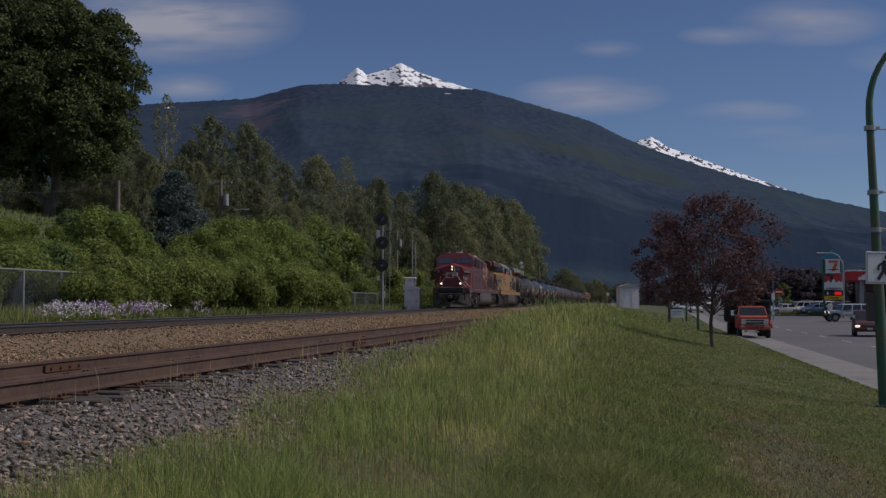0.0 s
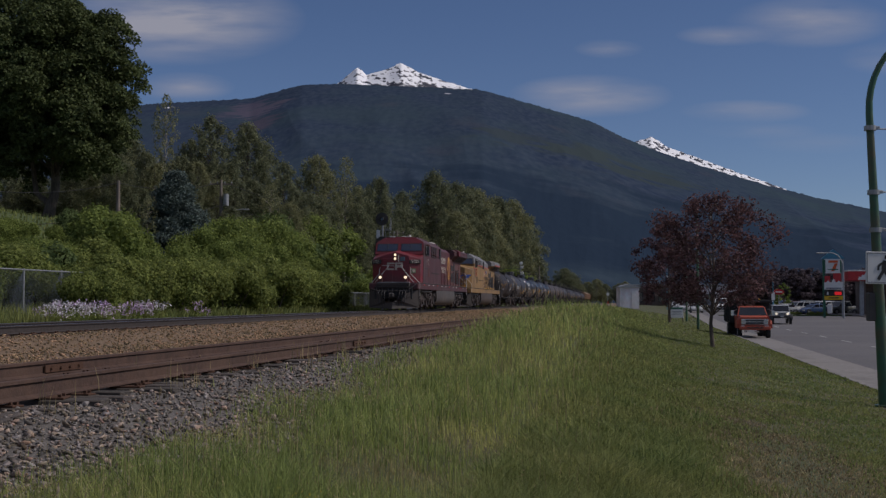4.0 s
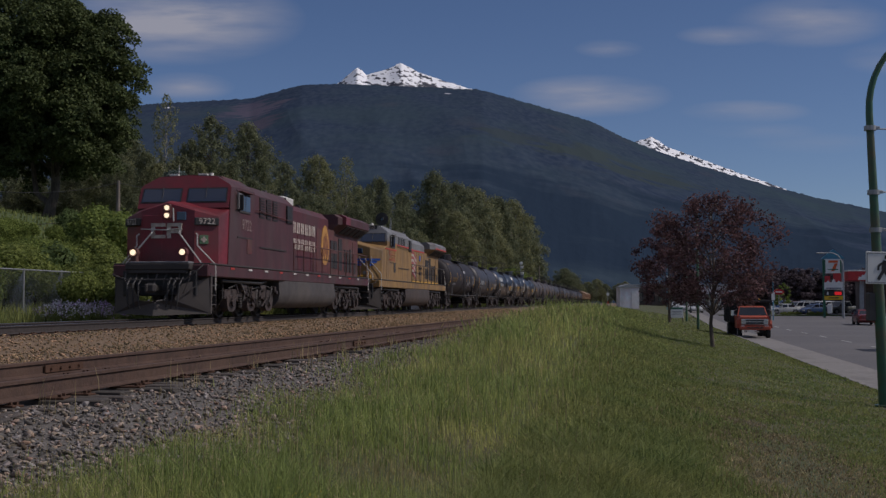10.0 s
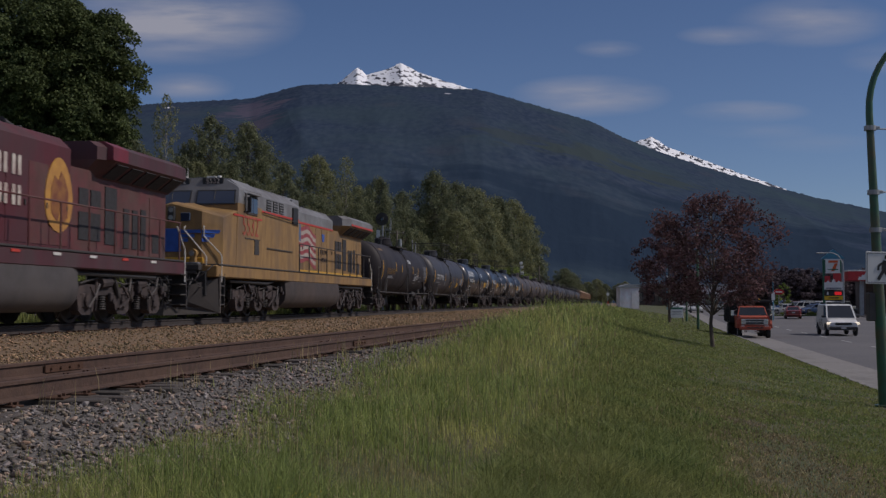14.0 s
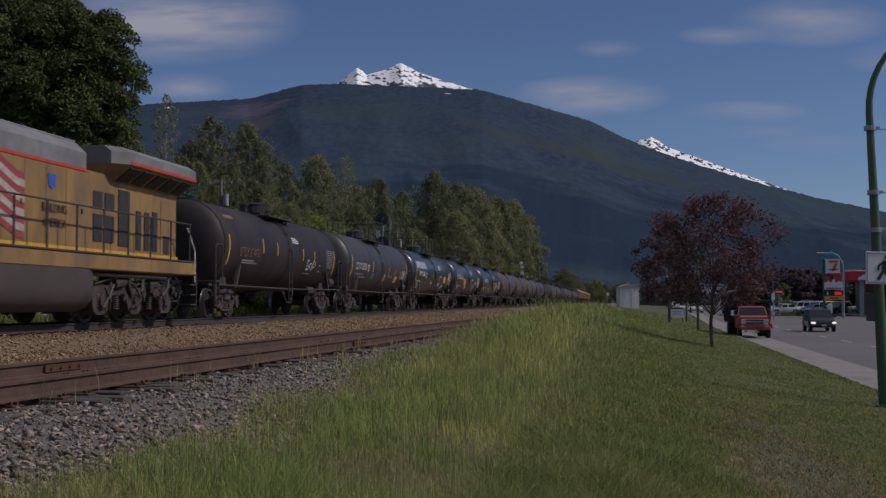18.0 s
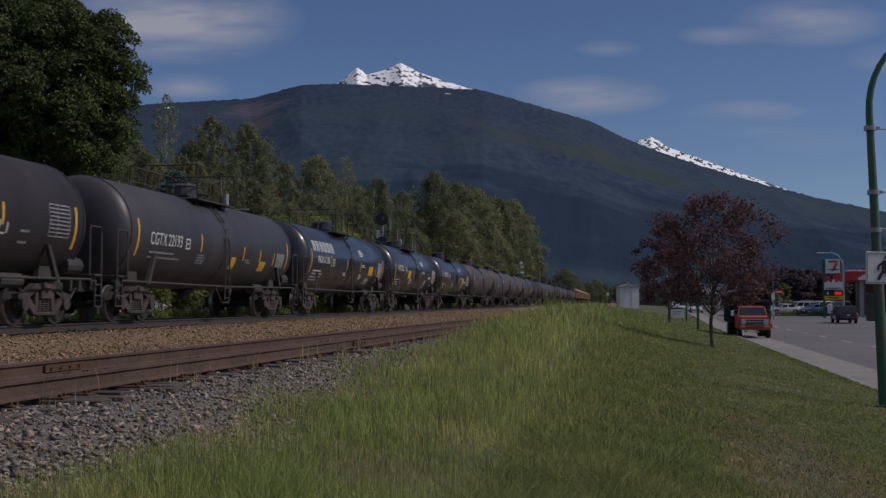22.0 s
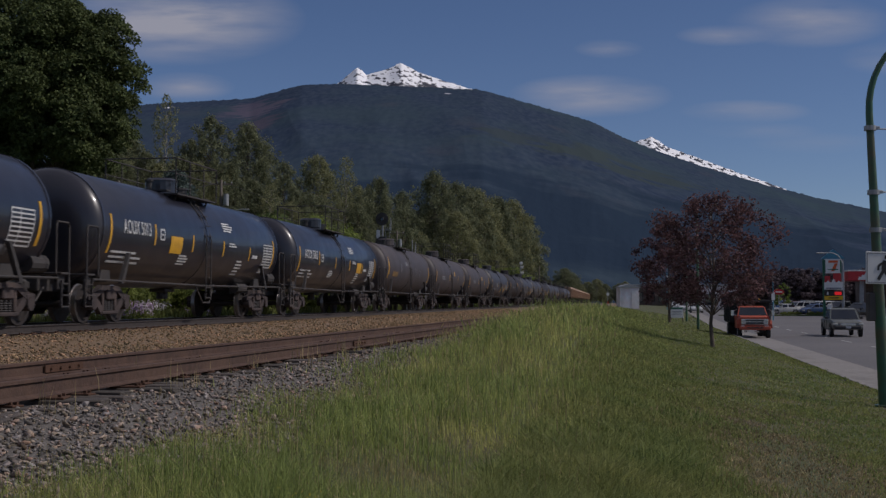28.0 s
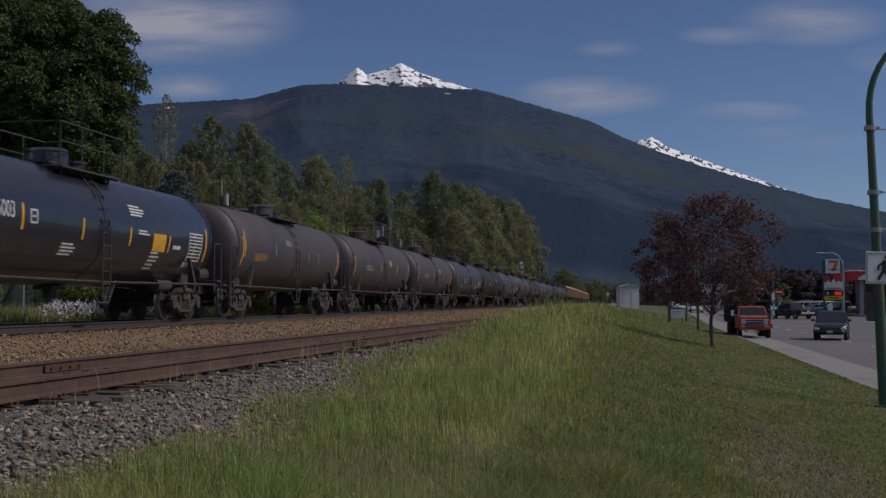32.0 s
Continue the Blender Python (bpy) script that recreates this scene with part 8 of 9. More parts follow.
# ---------------------------------------------------------------- street things
M["green_post"] = mat("dark_green_post_paint", (0.022, 0.085, 0.045), 0.45, color2=(0.03, 0.10, 0.055), scale=5, bump=0.05, stain=(0.10, 0.07, 0.04), stain_scale=1.6)
M["sign_white"] = mat("reflective_white", (0.68, 0.68, 0.67), 0.5, color2=(0.6, 0.6, 0.59), scale=3, bump=0.01)
M["galv"] = mat("galvanised_steel", (0.33, 0.34, 0.35), 0.55, 0.6, color2=(0.27, 0.28, 0.29), scale=6, bump=0.05)
M["teal"] = mat("teal_canopy", (0.05, 0.22, 0.33), 0.5, scale=4, bump=0.05)
M["sign_red"] = mat("sign_red", (0.50, 0.025, 0.03), 0.5, scale=4, bump=0.02)
M["sign_orange"] = mat("sign_orange", (0.62, 0.10, 0.02), 0.5, scale=4, bump=0.02)
M["sign_green"] = mat("sign_green", (0.02, 0.12, 0.07), 0.5, scale=4, bump=0.02)
M["sign_yellow"] = mat("sign_yellow", (0.66, 0.42, 0.01), 0.5, scale=4, bump=0.02)
M["siding_white"] = mat("white_metal_siding", (0.80, 0.80, 0.82), 0.6, color2=(0.72, 0.64, 0.66), scale=2, bump=0.05, stain=(0.58, 0.57, 0.56), stain_scale=0.8)
M["brown_wall"] = mat("brown_wall", (0.13, 0.10, 0.085), 0.8, color2=(0.10, 0.08, 0.07), scale=4, bump=0.1)


def street_lamp():
    px_, py_ = 8.57, 22.20
    g = gz(px_, py_)
    root = thing("street_lamp", "dark green steel street lamp with a curved arm", "street lamp", pose(px_, py_, g - 0.05))
    root.scale = (1.009,) * 3
    pts, rad = [], []
    for k in range(9):
        z = 5.72 * k / 8
        pts.append((-0.032 * z - 0.008 * z * 0.5, 0, z)), rad.append(0.115 - 0.008 * z)
    for k in range(1, 12):
        t = math.pi / 2 * k / 11
        pts.append((pts[8][0] - 0.1 * math.sin(t) * (1 - k / 11) + 1.55 * (1 - math.cos(t)), 0, 5.72 + 1.75 * math.sin(t))), rad.append(0.068 - 0.0025 * k)
    part("pole", Shape().tube(pts, rad, 14), M["green_post"], root, smooth=True)
    part("base_plate", Shape().cyl((0, 0, 0.0), (0, 0, 0.1), 0.2, n=14).box(0, 0, 0.02, 0.4, 0.4, 0.05, 0.01), M["green_post"], root)
    for z in (3.42, 4.15, 5.4):
        part("clamp_band", Shape().cyl((-0.036 * z, 0, z), (-0.036 * z, 0, z + 0.09), 0.115, n=14).box(-0.036 * z + 0.12, -0.04, z + 0.05, 0.1, 0.06, 0.06, 0.01), M["galv"], root)
    for z in (4.2, 5.43):
        part("banner_arm", Shape().tube([(-0.04 * z, 0, z), (-0.04 * z + 0.75, 0, z)], 0.014, 6), M["galv"], root)
    part("banner", Shape().loft([[(0.13 + 0.02 * math.sin(k * 0.9), -0.006, 5.4 - 1.2 * k / 8), (0.50, -0.006, 5.4 - 1.2 * k / 8), (0.50, 0.006, 5.4 - 1.2 * k / 8), (0.13 + 0.02 * math.sin(k * 0.9), 0.006, 5.4 - 1.2 * k / 8)] for k in range(9)]), M["lettering"], root, "pale hanging banner")
    part("control_box", Shape().box(-0.20, 0.05, 1.98, 0.18, 0.18, 0.55, 0.02), M["tank_grey"], root, "grey control box strapped to the post")
    part("lamp_head", Shape().loft([[(1.35 + x, y, 7.42 + z) for y, z in ((-w, 0), (-w * 0.7, 0.1), (w * 0.7, 0.1), (w, 0))] for x, w in ((0, 0.06), (0.2, 0.14), (0.5, 0.15), (0.7, 0.08))]), M["galv"], root)
    sg = thing("crossing_sign", "square white crossing sign with a black pictogram on the green post", "sign", pose(px_ - 0.07, py_ - 0.18, g + 2.70, 0, 1.2, 2))
    sg.scale = (1.009,) * 3
    part("plate", Shape().box(0, 0, 0, 0.66, 0.012, 0.62, 0.02), M["sign_white"], sg)
    bd = Shape()
    for z in (-0.28, 0.28):
        bd.box(0, -0.010, z, 0.6, 0.006, 0.012)
    for x in (-0.3, 0.3):
        bd.box(x, -0.010, 0, 0.012, 0.006, 0.57)
    part("border", bd, M["marks_dim"], sg)
    pic = Shape()
    for x0, z0, x1, z1, w in ((0.05, 0.14, 0.02, -0.04, 0.10), (0.02, -0.04, -0.09, -0.23, 0.06), (0.02, -0.04, 0.15, -0.22, 0.06), (0.05, 0.13, -0.08, 0.04, 0.045), (-0.08, 0.05, -0.09, -0.05, 0.04), (0.06, 0.12, 0.15, 0.0, 0.04)):
        d = Vector((x1 - x0, z1 - z0)).normalized() * w / 2
        pic.prism([(x0 - d.y, z0 + d.x), (x0 + d.y, z0 - d.x), (x1 + d.y, z1 - d.x), (x1 - d.y, z1 + d.x)], "y", -0.014, -0.007)
    pic.box(0.07, -0.0105, 0.205, 0.07, 0.007, 0.075, 0.003)
    part("pictogram", pic, M["black"], sg, "plain black bars")
    back = part("bracket", Shape().box(0.06, 0.06, 0.15, 0.1, 0.12, 0.04).box(0.06, 0.06, -0.15, 0.1, 0.12, 0.04), M["galv"], sg)


street_lamp()

# purple-leaved trees on the lawn
plum = make_tree("plum_tree", "purple-leaved ornamental tree on the lawn", "tree", spot(0.2362, 43.7), 5.77, 5.39, "leaf_plum", 0.062, 0.125, 63, 0.30, 0.072, "plum", 120)
plum2 = make_tree("plum_tree", "purple-leaved ornamental tree further along the lawn", "tree", spot(0.1985, 88.8), 7.77, 5.99, "leaf_plum", 0.10, 0.22, 62, 0.2, 0.10, "plum", 80)


def shed():
    y = 132.1
    x = 0.162 * y
    root = thing("shed", "small white ribbed-metal shed on the grass", "shed", pose(x, y, gz(x, y) - 0.05, 0, 0, 2))
    root.scale = (0.94, 0.94, 1.149)
    part("wall", Shape().box(0, 0, 1.12, 2.36, 2.4, 2.24, 0.01), M["siding_white"], root)
    for k in range(12):
        part("siding_rib", Shape().box(-1.15 + 0.21 * k, -1.21, 1.12, 0.05, 0.03, 2.2), M["siding_white"], root)
    part("roof", Shape().loft([[(-1.32, yy, 2.22), (0, yy, 2.52), (1.32, yy, 2.22), (1.32, yy, 2.14), (-1.32, yy, 2.14)] for yy in (-1.35, 1.35)]), M["galv"], root)
    part("door", Shape().box(0.62, -1.225, 1.0, 0.8, 0.03, 1.9, 0.01), M["siding_white"], root)


shed()


def pole_thing(name, label, category, u, y, h, r, material, z0=None):
    x = u * y
    root = thing(name, label, category, pose(x, y, (gz(x, y) if z0 is None else z0) - 0.05))
    part("pole", Shape().tube([(0, 0, 0), (0, 0, h * 0.5), (0, 0, h)], [r, r * 0.85, r * 0.7], 8), material, root, smooth=True)
    return root


q = pole_thing("marker_post", "thin post with a small white disc and a red reflector", "sign", 0.1445, 145.6, 2.60, 0.04, M["galv"])
part("disc", Shape().cyl((0, -0.05, 1.95), (0, -0.07, 1.95), 0.2, n=12), M["sign_white"], q)
part("reflector", Shape().box(0, -0.06, 0.9, 0.2, 0.02, 0.3), M["sign_red"], q)
q = pole_thing("street_lamp", "green street lamp post further down the road", "street lamp", 0.2235, 77.3, 8.36, 0.1, M["green_post"])
q = pole_thing("street_lamp", "green street lamp post beyond the trees", "street lamp", 0.2135, 106.3, 8.18, 0.1, M["green_post"])
# notice board by the road
bx_, by2 = 0.205 * 104.4, 104.4
q = thing("notice_board", "low white notice board with a green header", "sign", pose(bx_, by2, gz(bx_, by2)))
q.scale = (1.04,) * 3
part("panel", Shape().box(0, 0, 0.62, 1.15, 0.06, 0.75, 0.01), M["sign_white"], q)
part("header", Shape().box(0, -0.005, 1.06, 1.15, 0.07, 0.16, 0.01), M["sign_green"], q)
part("print_bars", Shape().box(0, -0.035, 0.75, 0.8, 0.01, 0.07).box(0, -0.035, 0.55, 0.9, 0.01, 0.05), M["marks_dim"], q)
for dx in (-0.5, 0.5):
    part("post", Shape().box(dx, 0.03, 0.4, 0.08, 0.08, 1.2), M["bark"], q)
# lane markings
for i, (a, m) in enumerate([(k * 9.0 + 1.2, -5.75) for k in range(14)]):
    c = [by_kerb(a, m - 0.06), by_kerb(a + 3.1, m - 0.06), by_kerb(a + 3.1, m + 0.06), by_kerb(a, m + 0.06)]
    tagged(part("lane_mark", Shape().add([(x, y, float(road_z(y)) + 0.006) for x, y in c] + [(x, y, float(road_z(y)) - 0.01) for x, y in c], [(0, 1, 2, 3), (4, 5, 6, 7), (0, 1, 5, 4), (1, 2, 6, 5), (2, 3, 7, 6), (3, 0, 4, 7)]), M["line"]), "faded white dashed lane line", "road marking", "lane lines", "structure")


# filling station
def forecourt_sign():
    y = 136.4
    x = 0.3425 * y
    g = gz(x, y)
    root = thing("forecourt_sign", "tall forecourt price sign with a peaked blue top", "sign", pose(x, y, g - 0.05, 0, 0, -10))
    root.scale = (1.263,) * 3
    part("post", Shape().box(-0.85, 0, 2.8, 0.22, 0.22, 5.6, 0.02), M["sign_green"], root)
    part("post", Shape().box(0.85, 0, 2.8, 0.22, 0.22, 5.6, 0.02), M["galv"], root)
    part("peaked_top", Shape().prism([(-1.1, 5.68), (1.1, 5.68), (0.0, 6.59)], "y", -0.2, 0.2), M["teal"], root, "blue peaked cap")
    bp = part("logo_panel", Shape().box(-0.05, -0.05, 4.98, 1.5, 0.3, 5.63 - 4.29, 0.02), M["sign_white"], root)
    part("logo_edge", Shape().box(-0.78, -0.06, 4.98, 0.12, 0.32, 1.25).box(0.66, -0.06, 4.98, 0.12, 0.32, 1.25), M["sign_green"], root)
    part("logo_shape", Shape().box(-0.02, -0.21, 5.41, 0.85, 0.02, 0.22).prism([(0.4, 5.25), (0.12, 5.25), (-0.22, 4.50), (0.1, 4.50)], "y", -0.22, -0.2), M["sign_orange"], bp, "orange bar shapes")
    part("logo_bar", Shape().box(-0.05, -0.22, 4.66, 0.95, 0.015, 0.1), M["sign_green"], bp)
    part("brand_panel", Shape().box(-0.55, -0.05, 3.70, 0.5, 0.26, 0.7, 0.01).box(0.3, -0.04, 3.97, 0.6, 0.24, 0.9, 0.01), M["sign_red"], root)
    lp = part("leaf_panel", Shape().box(0, -0.05, 3.11, 1.7, 0.28, 0.7, 0.02), M["sign_white"], root)
    part("leaf_shape", Shape().prism([(-0.8, 3.27), (-0.5, 3.64), (-0.25, 3.38), (0.0, 3.81), (0.25, 3.38), (0.5, 3.64), (0.8, 3.27)], "y", -0.2, -0.16), M["sign_white"], lp)
    part("name_bar", Shape().box(0, -0.2, 2.89, 1.4, 0.02, 0.13), M["marks_dim"], lp)
    pp = part("price_panel", Shape().box(0, -0.05, 2.41, 1.7, 0.26, 0.42, 0.02), M["black"], root)
    part("price_display", Shape().box(0.4, -0.19, 2.41, 0.62, 0.02, 0.3), mat("lit_red_digits", (0.8, 0.02, 0.02), 0.5, emit=0.5, bump=0), pp)
    part("grade_mark", Shape().box(-0.55, -0.19, 2.41, 0.14, 0.02, 0.26), M["sign_white"], pp)
    yp = part("lower_panel", Shape().box(0, -0.05, 1.98, 1.7, 0.26, 0.36, 0.02), M["sign_yellow"], root)
    part("print_bar", Shape().box(0, -0.19, 1.98, 0.9, 0.02, 0.1), M["black"], yp)
    part("pillar_box", Shape().box(-0.4, -0.3, 0.96, 0.4, 0.3, 0.9, 0.03), M["sign_white"], root)


forecourt_sign()


def station():
    y = 147.0
    root = thing("filling_station", "filling station with a red canopy and glazed shop", "building", pose(0.372 * y, y, gz(0.372 * y, y) - 0.03, 0, 0, -10))
    root.scale = (1.245,) * 3
    can = part("canopy", Shape().box(2.3, 0, 4.15, 9.5, 7.0, 0.95, 0.03), M["sign_red"], root, "red canopy fascia")
    part("canopy_edge", Shape().box(2.3, 0, 4.68, 9.6, 7.1, 0.12, 0.02), M["sign_white"], can)
    part("leaf_shape", Shape().prism([(x - 2.0, z) for x, z in ((0.5, 3.75), (0.6, 4.1), (0.8, 4.02), (0.9, 4.3), (1.1, 4.2), (1.3, 4.55), (1.5, 4.2), (1.7, 4.3), (1.8, 4.02), (2.0, 4.1), (2.1, 3.75))], "y", -3.56, -3.5), M["sign_white"], can)
    for dx in (-1.0, 2.0, 5.0):
        part("column", Shape().box(dx, -2.5, 1.85, 0.4, 0.4, 3.7, 0.03), M["galv"], root)
        part("fuel_pump", Shape().box(dx + 0.9, -2.5, 0.95, 0.7, 0.5, 1.7, 0.05), M["sign_white"], root)
    part("wall", Shape().box(7.6, 7.0, 2.0, 14.0, 6.0, 4.0, 0.02), M["brown_wall"], root)
    part("shop_roof", Shape().box(7.6, 7.0, 4.1, 14.4, 6.4, 0.25, 0.03), M["galv"], root)
    for k in range(6):
        w_ = part("window", Shape().box(1.7 + 1.9 * k, 3.97, 1.5, 1.7, 0.06, 2.2, 0.02), M["plastic"], root)
        part("pane", Shape().box(1.7 + 1.9 * k, 3.93, 1.5, 1.5, 0.03, 2.0), M["car_glass"], w_)


station()
# tall arched lamp by the forecourt
x_, y_ = 0.3515 * 132.1, 132.1
q = thing("street_lamp", "tall grey street lamp with a long curved arm", "street lamp", pose(x_, y_, gz(x_, y_) - 0.05))
q.scale = (1.270,) * 3
part("pole", Shape().tube([(0, 0, 0), (0, 0, 4.6)] + [(-1.1 + 1.1 * math.cos(t), 0, 4.6 + 1.5 * math.sin(t)) for t in np.linspace(0.15, 1.55, 8)] + [(-1.9, 0, 6.1)], [0.08, 0.06] + [0.042] * 8 + [0.038], 8), M["galv"], q, smooth=True)
part("lamp_head", Shape().box(-2.1, 0, 6.08, 0.7, 0.25, 0.12, 0.04), M["galv"], q)
# planted island and far kerb line
isl = []
for k in range(9):
    t = math.tau * k / 9
    isl.append((0.30 * 148.0 + 9.0 * math.cos(t), 148.0 + 2.6 * math.sin(t)))
tagged(part("planted_island", Shape().prism(isl, "z", gz(0.3 * 148.0, 148.0) - 0.05, gz(0.3 * 148.0, 148.0) + 0.2), M["bank"]), "low planted island with a concrete edge", "planting", kind="structure")
for i in range(9):
    u = 0.275 + 0.008 * i
    shrub_c = copy_thing(hedge[i % 2], pose(u * 148.0, 148.0 + (i % 3), gz(u * 148.0, 148.0), 0, 0, i * 50))
    shrub_c.scale = (0.32, 0.32, 0.24)
# small red-signed pole, banners and far trees
q = pole_thing("shop_sign", "red oval shop sign on a post", "sign", 0.2945, 157.2, 3.5, 0.06, M["galv"])
part("panel", Shape().prism([(0.72 * math.cos(k * math.tau / 20), 3.2 + 0.38 * math.sin(k * math.tau / 20)) for k in range(20)], "y", -0.1, 0.1), M["sign_red"], q)
part("print_bar", Shape().box(0, -0.12, 3.2, 0.9, 0.03, 0.16), M["sign_white"], q)
q = pole_thing("banner_post", "teal post with a white banner", "banner", 0.2895, 123.4, 4.37, 0.06, M["teal"])
part("banner", Shape().box(0.0, -0.05, 2.75, 0.36, 0.02, 0.85), M["sign_white"], q)
q = pole_thing("banner_post", "teal post with a white banner", "banner", 0.1965, 178.8, 7.15, 0.07, M["teal"])
part("banner", Shape().box(0.2, -0.05, 4.6, 0.5, 0.02, 1.6), M["sign_white"], q)
round_tree = make_tree("street_tree", "small rounded light green street tree", "tree", spot(0.2985, 160.2), 4.4, 2.9, "leaf_bush", 0.12, 0.7, 71, 0.2, 0.07, "round", 20)
fir = make_tree("dusky_tree", "dusky purplish tree in a dense row behind the car park", "tree", spot(0.30, 198.6), 7.5, 5.1, "needle", 0.14, 0.5, 72, 0.06, 0.14, "column", 60, group="dusky tree row")
rf = random.Random(9)
for i in range(38):
    u = 0.268 + 0.13 * i / 37 + rf.uniform(-0.003, 0.003)
    y = rf.uniform(192, 210)
    c = copy_thing(fir, pose(u * y, y, gz(u * y, y), 0, 0, rf.uniform(0, 360)))
    k = rf.uniform(0.66, 0.95)
    c.scale = (k * 1.7, k * 1.7, k)
for i in range(12):
    u = 0.16 + 0.13 * i / 11 + rf.uniform(-0.004, 0.004)
    wood_copy(rf.choice((0, 1, 2)), u, rf.uniform(240, 330), rf.uniform(0.008, 0.016), 1.8)
# low shops far along the road
for u, y, w, h, m, lab in ((0.182, 235, 12, 4.0, "brown_wall", "low brown shop far along the road"), (0.262, 215, 15, 4.2, "siding_white", "low pale shop behind the trees"), (0.225, 250, 18, 4.6, "brown_wall", "long low shop behind the street trees")):
    root = thing("shop_building", lab, "building", pose(u * y, y, gz(u * y, y) - 0.05, 0, 0, -10))
    part("wall", Shape().box(0, 0, h / 2, w, 8, h, 0.02), M[m], root)
    part("roof", Shape().box(0, 0, h + 0.12, w + 0.6, 8.6, 0.25, 0.03), M["galv"], root)
    for k in range(5):
        wn = part("window", Shape().box(-w / 2 + w * (k + 0.5) / 5, -4.02, h * 0.42, w / 5 * 0.7, 0.06, h * 0.5, 0.01), M["plastic"], root)
        part("pane", Shape().box(-w / 2 + w * (k + 0.5) / 5, -4.06, h * 0.42, w / 5 * 0.62, 0.03, h * 0.42), M["car_glass"], wn)
# ---------------------------------------------------------------- beside the line
def at_line(u, p, dz=0.0, turn=0.0):
    y = line_y(p, u)
    return pose(u * y, y, gz(u * y, y) + dz, 0, 0, turn)


def signal_mast():
    y = 81.7
    x = -0.0531 * y
    root = thing("railway_signal", "tall railway signal mast with three round dark heads", "railway signal", pose(x, y, gz(x, y) - 0.05, 0, 0, -5))
    part("mast", Shape().cyl((0, 0, 0), (0, 0, 7.1), 0.085, 0.075, 10), M["galv"], root)
    part("base", Shape().cyl((0, 0, 0), (0, 0, 0.35), 0.26, 0.18, 12).box(0, 0, 0.05, 0.6, 0.6, 0.1, 0.02), M["galv"], root)
    for z in (6.92, 5.22, 3.6):
        hd = part("signal_head", Shape().cyl((-0.02, -0.20, z), (-0.02, -0.24, z), 0.46, n=24).cyl((-0.02, -0.2, z), (-0.02, 0.15, z), 0.24, n=14), M["frame"], root, "round dark signal head")
        part("hood", Shape().loft([[(-0.02 + 0.17 * math.cos(t), yy, z + 0.17 * math.sin(t)) for t in np.linspace(-0.4, math.pi + 0.4, 10)] + [(-0.02 + 0.15 * math.cos(t), yy, z + 0.15 * math.sin(t)) for t in np.linspace(math.pi + 0.4, -0.4, 10)] for yy in (-0.24, -0.52)]), M["black"], hd)
        part("lens", Shape().cyl((-0.02, -0.245, z), (-0.02, -0.255, z), 0.11, n=14), M["glass"], hd)
        part("bracket", Shape().box(0.12, 0, z - 0.2, 0.34, 0.1, 0.08, 0.01), M["galv"], hd)
        part("rung_platform", Shape().box(0.32, 0.25, z - 0.75, 0.5, 0.55, 0.05).tube([(0.56, 0.0, z - 0.75), (0.56, 0.0, z + 0.1), (0.56, 0.5, z + 0.1), (0.56, 0.5, z - 0.75)], 0.018, 5), M["galv"], root)
    lad = Shape()
    for dx in (0.2, 0.5):
        lad.cyl((dx, 0.12, 0.1), (dx, 0.12, 6.6), 0.02, n=5)
    for k in range(21):
        lad.cyl((0.2, 0.12, 0.3 + 0.3 * k), (0.5, 0.12, 0.3 + 0.3 * k), 0.012, n=5)
    part("ladder", lad, M["galv"], root)
    part("number_plate", Shape().box(-0.3, -0.1, 5.85, 0.26, 0.02, 0.62).box(-0.3, -0.1, 2.7, 0.2, 0.02, 0.3), M["sign_white"], root)
    part("junction_box", Shape().box(-0.02, 0.18, 1.5, 0.34, 0.24, 0.5, 0.02), M["galv"], root)


signal_mast()

y = 93.0
x = -0.0275 * y
q = thing("equipment_cabinet", "pale grey signal equipment cabinet with a capped stack", "cabinet", pose(x, y, gz(x, y) - 0.05, 0, 0, -6))
part("body", Shape().box(0.1, 0, 1.0, 1.25, 1.1, 2.0, 0.03), M["siding_white"], q)
part("roof", Shape().prism([(-0.62, 1.98), (0.82, 1.98), (0.82, 2.12), (-0.3, 2.42), (-0.62, 2.42)], "y", -0.62, 0.62), M["siding_white"], q)
part("stack", Shape().box(-0.12, 0.1, 2.55, 0.75, 0.7, 0.8, 0.03), M["siding_white"], q)
part("cap", Shape().box(-0.12, 0.1, 2.92, 0.98, 0.9, 0.16, 0.05), M["siding_white"], q)
part("door", Shape().box(0.12, -0.56, 0.98, 0.95, 0.03, 1.7, 0.01), M["siding_white"], q)
part("door_handle", Shape().box(0.45, -0.59, 1.0, 0.05, 0.05, 0.22, 0.01), M["black"], q)
for dx, h in ((0.05, 6.2), (0.32, 6.0)):
    yy = 96.0
    xx = -0.0275 * yy + dx
    g = pole_thing("thin_mast", "thin pale metal mast beside the cabinet", "mast", xx / yy, yy, h, 0.07, M["galv"])
q = pole_thing("marker_post", "short pale post beside the line", "post", -0.0135, 98, 2.3, 0.05, M["galv"])


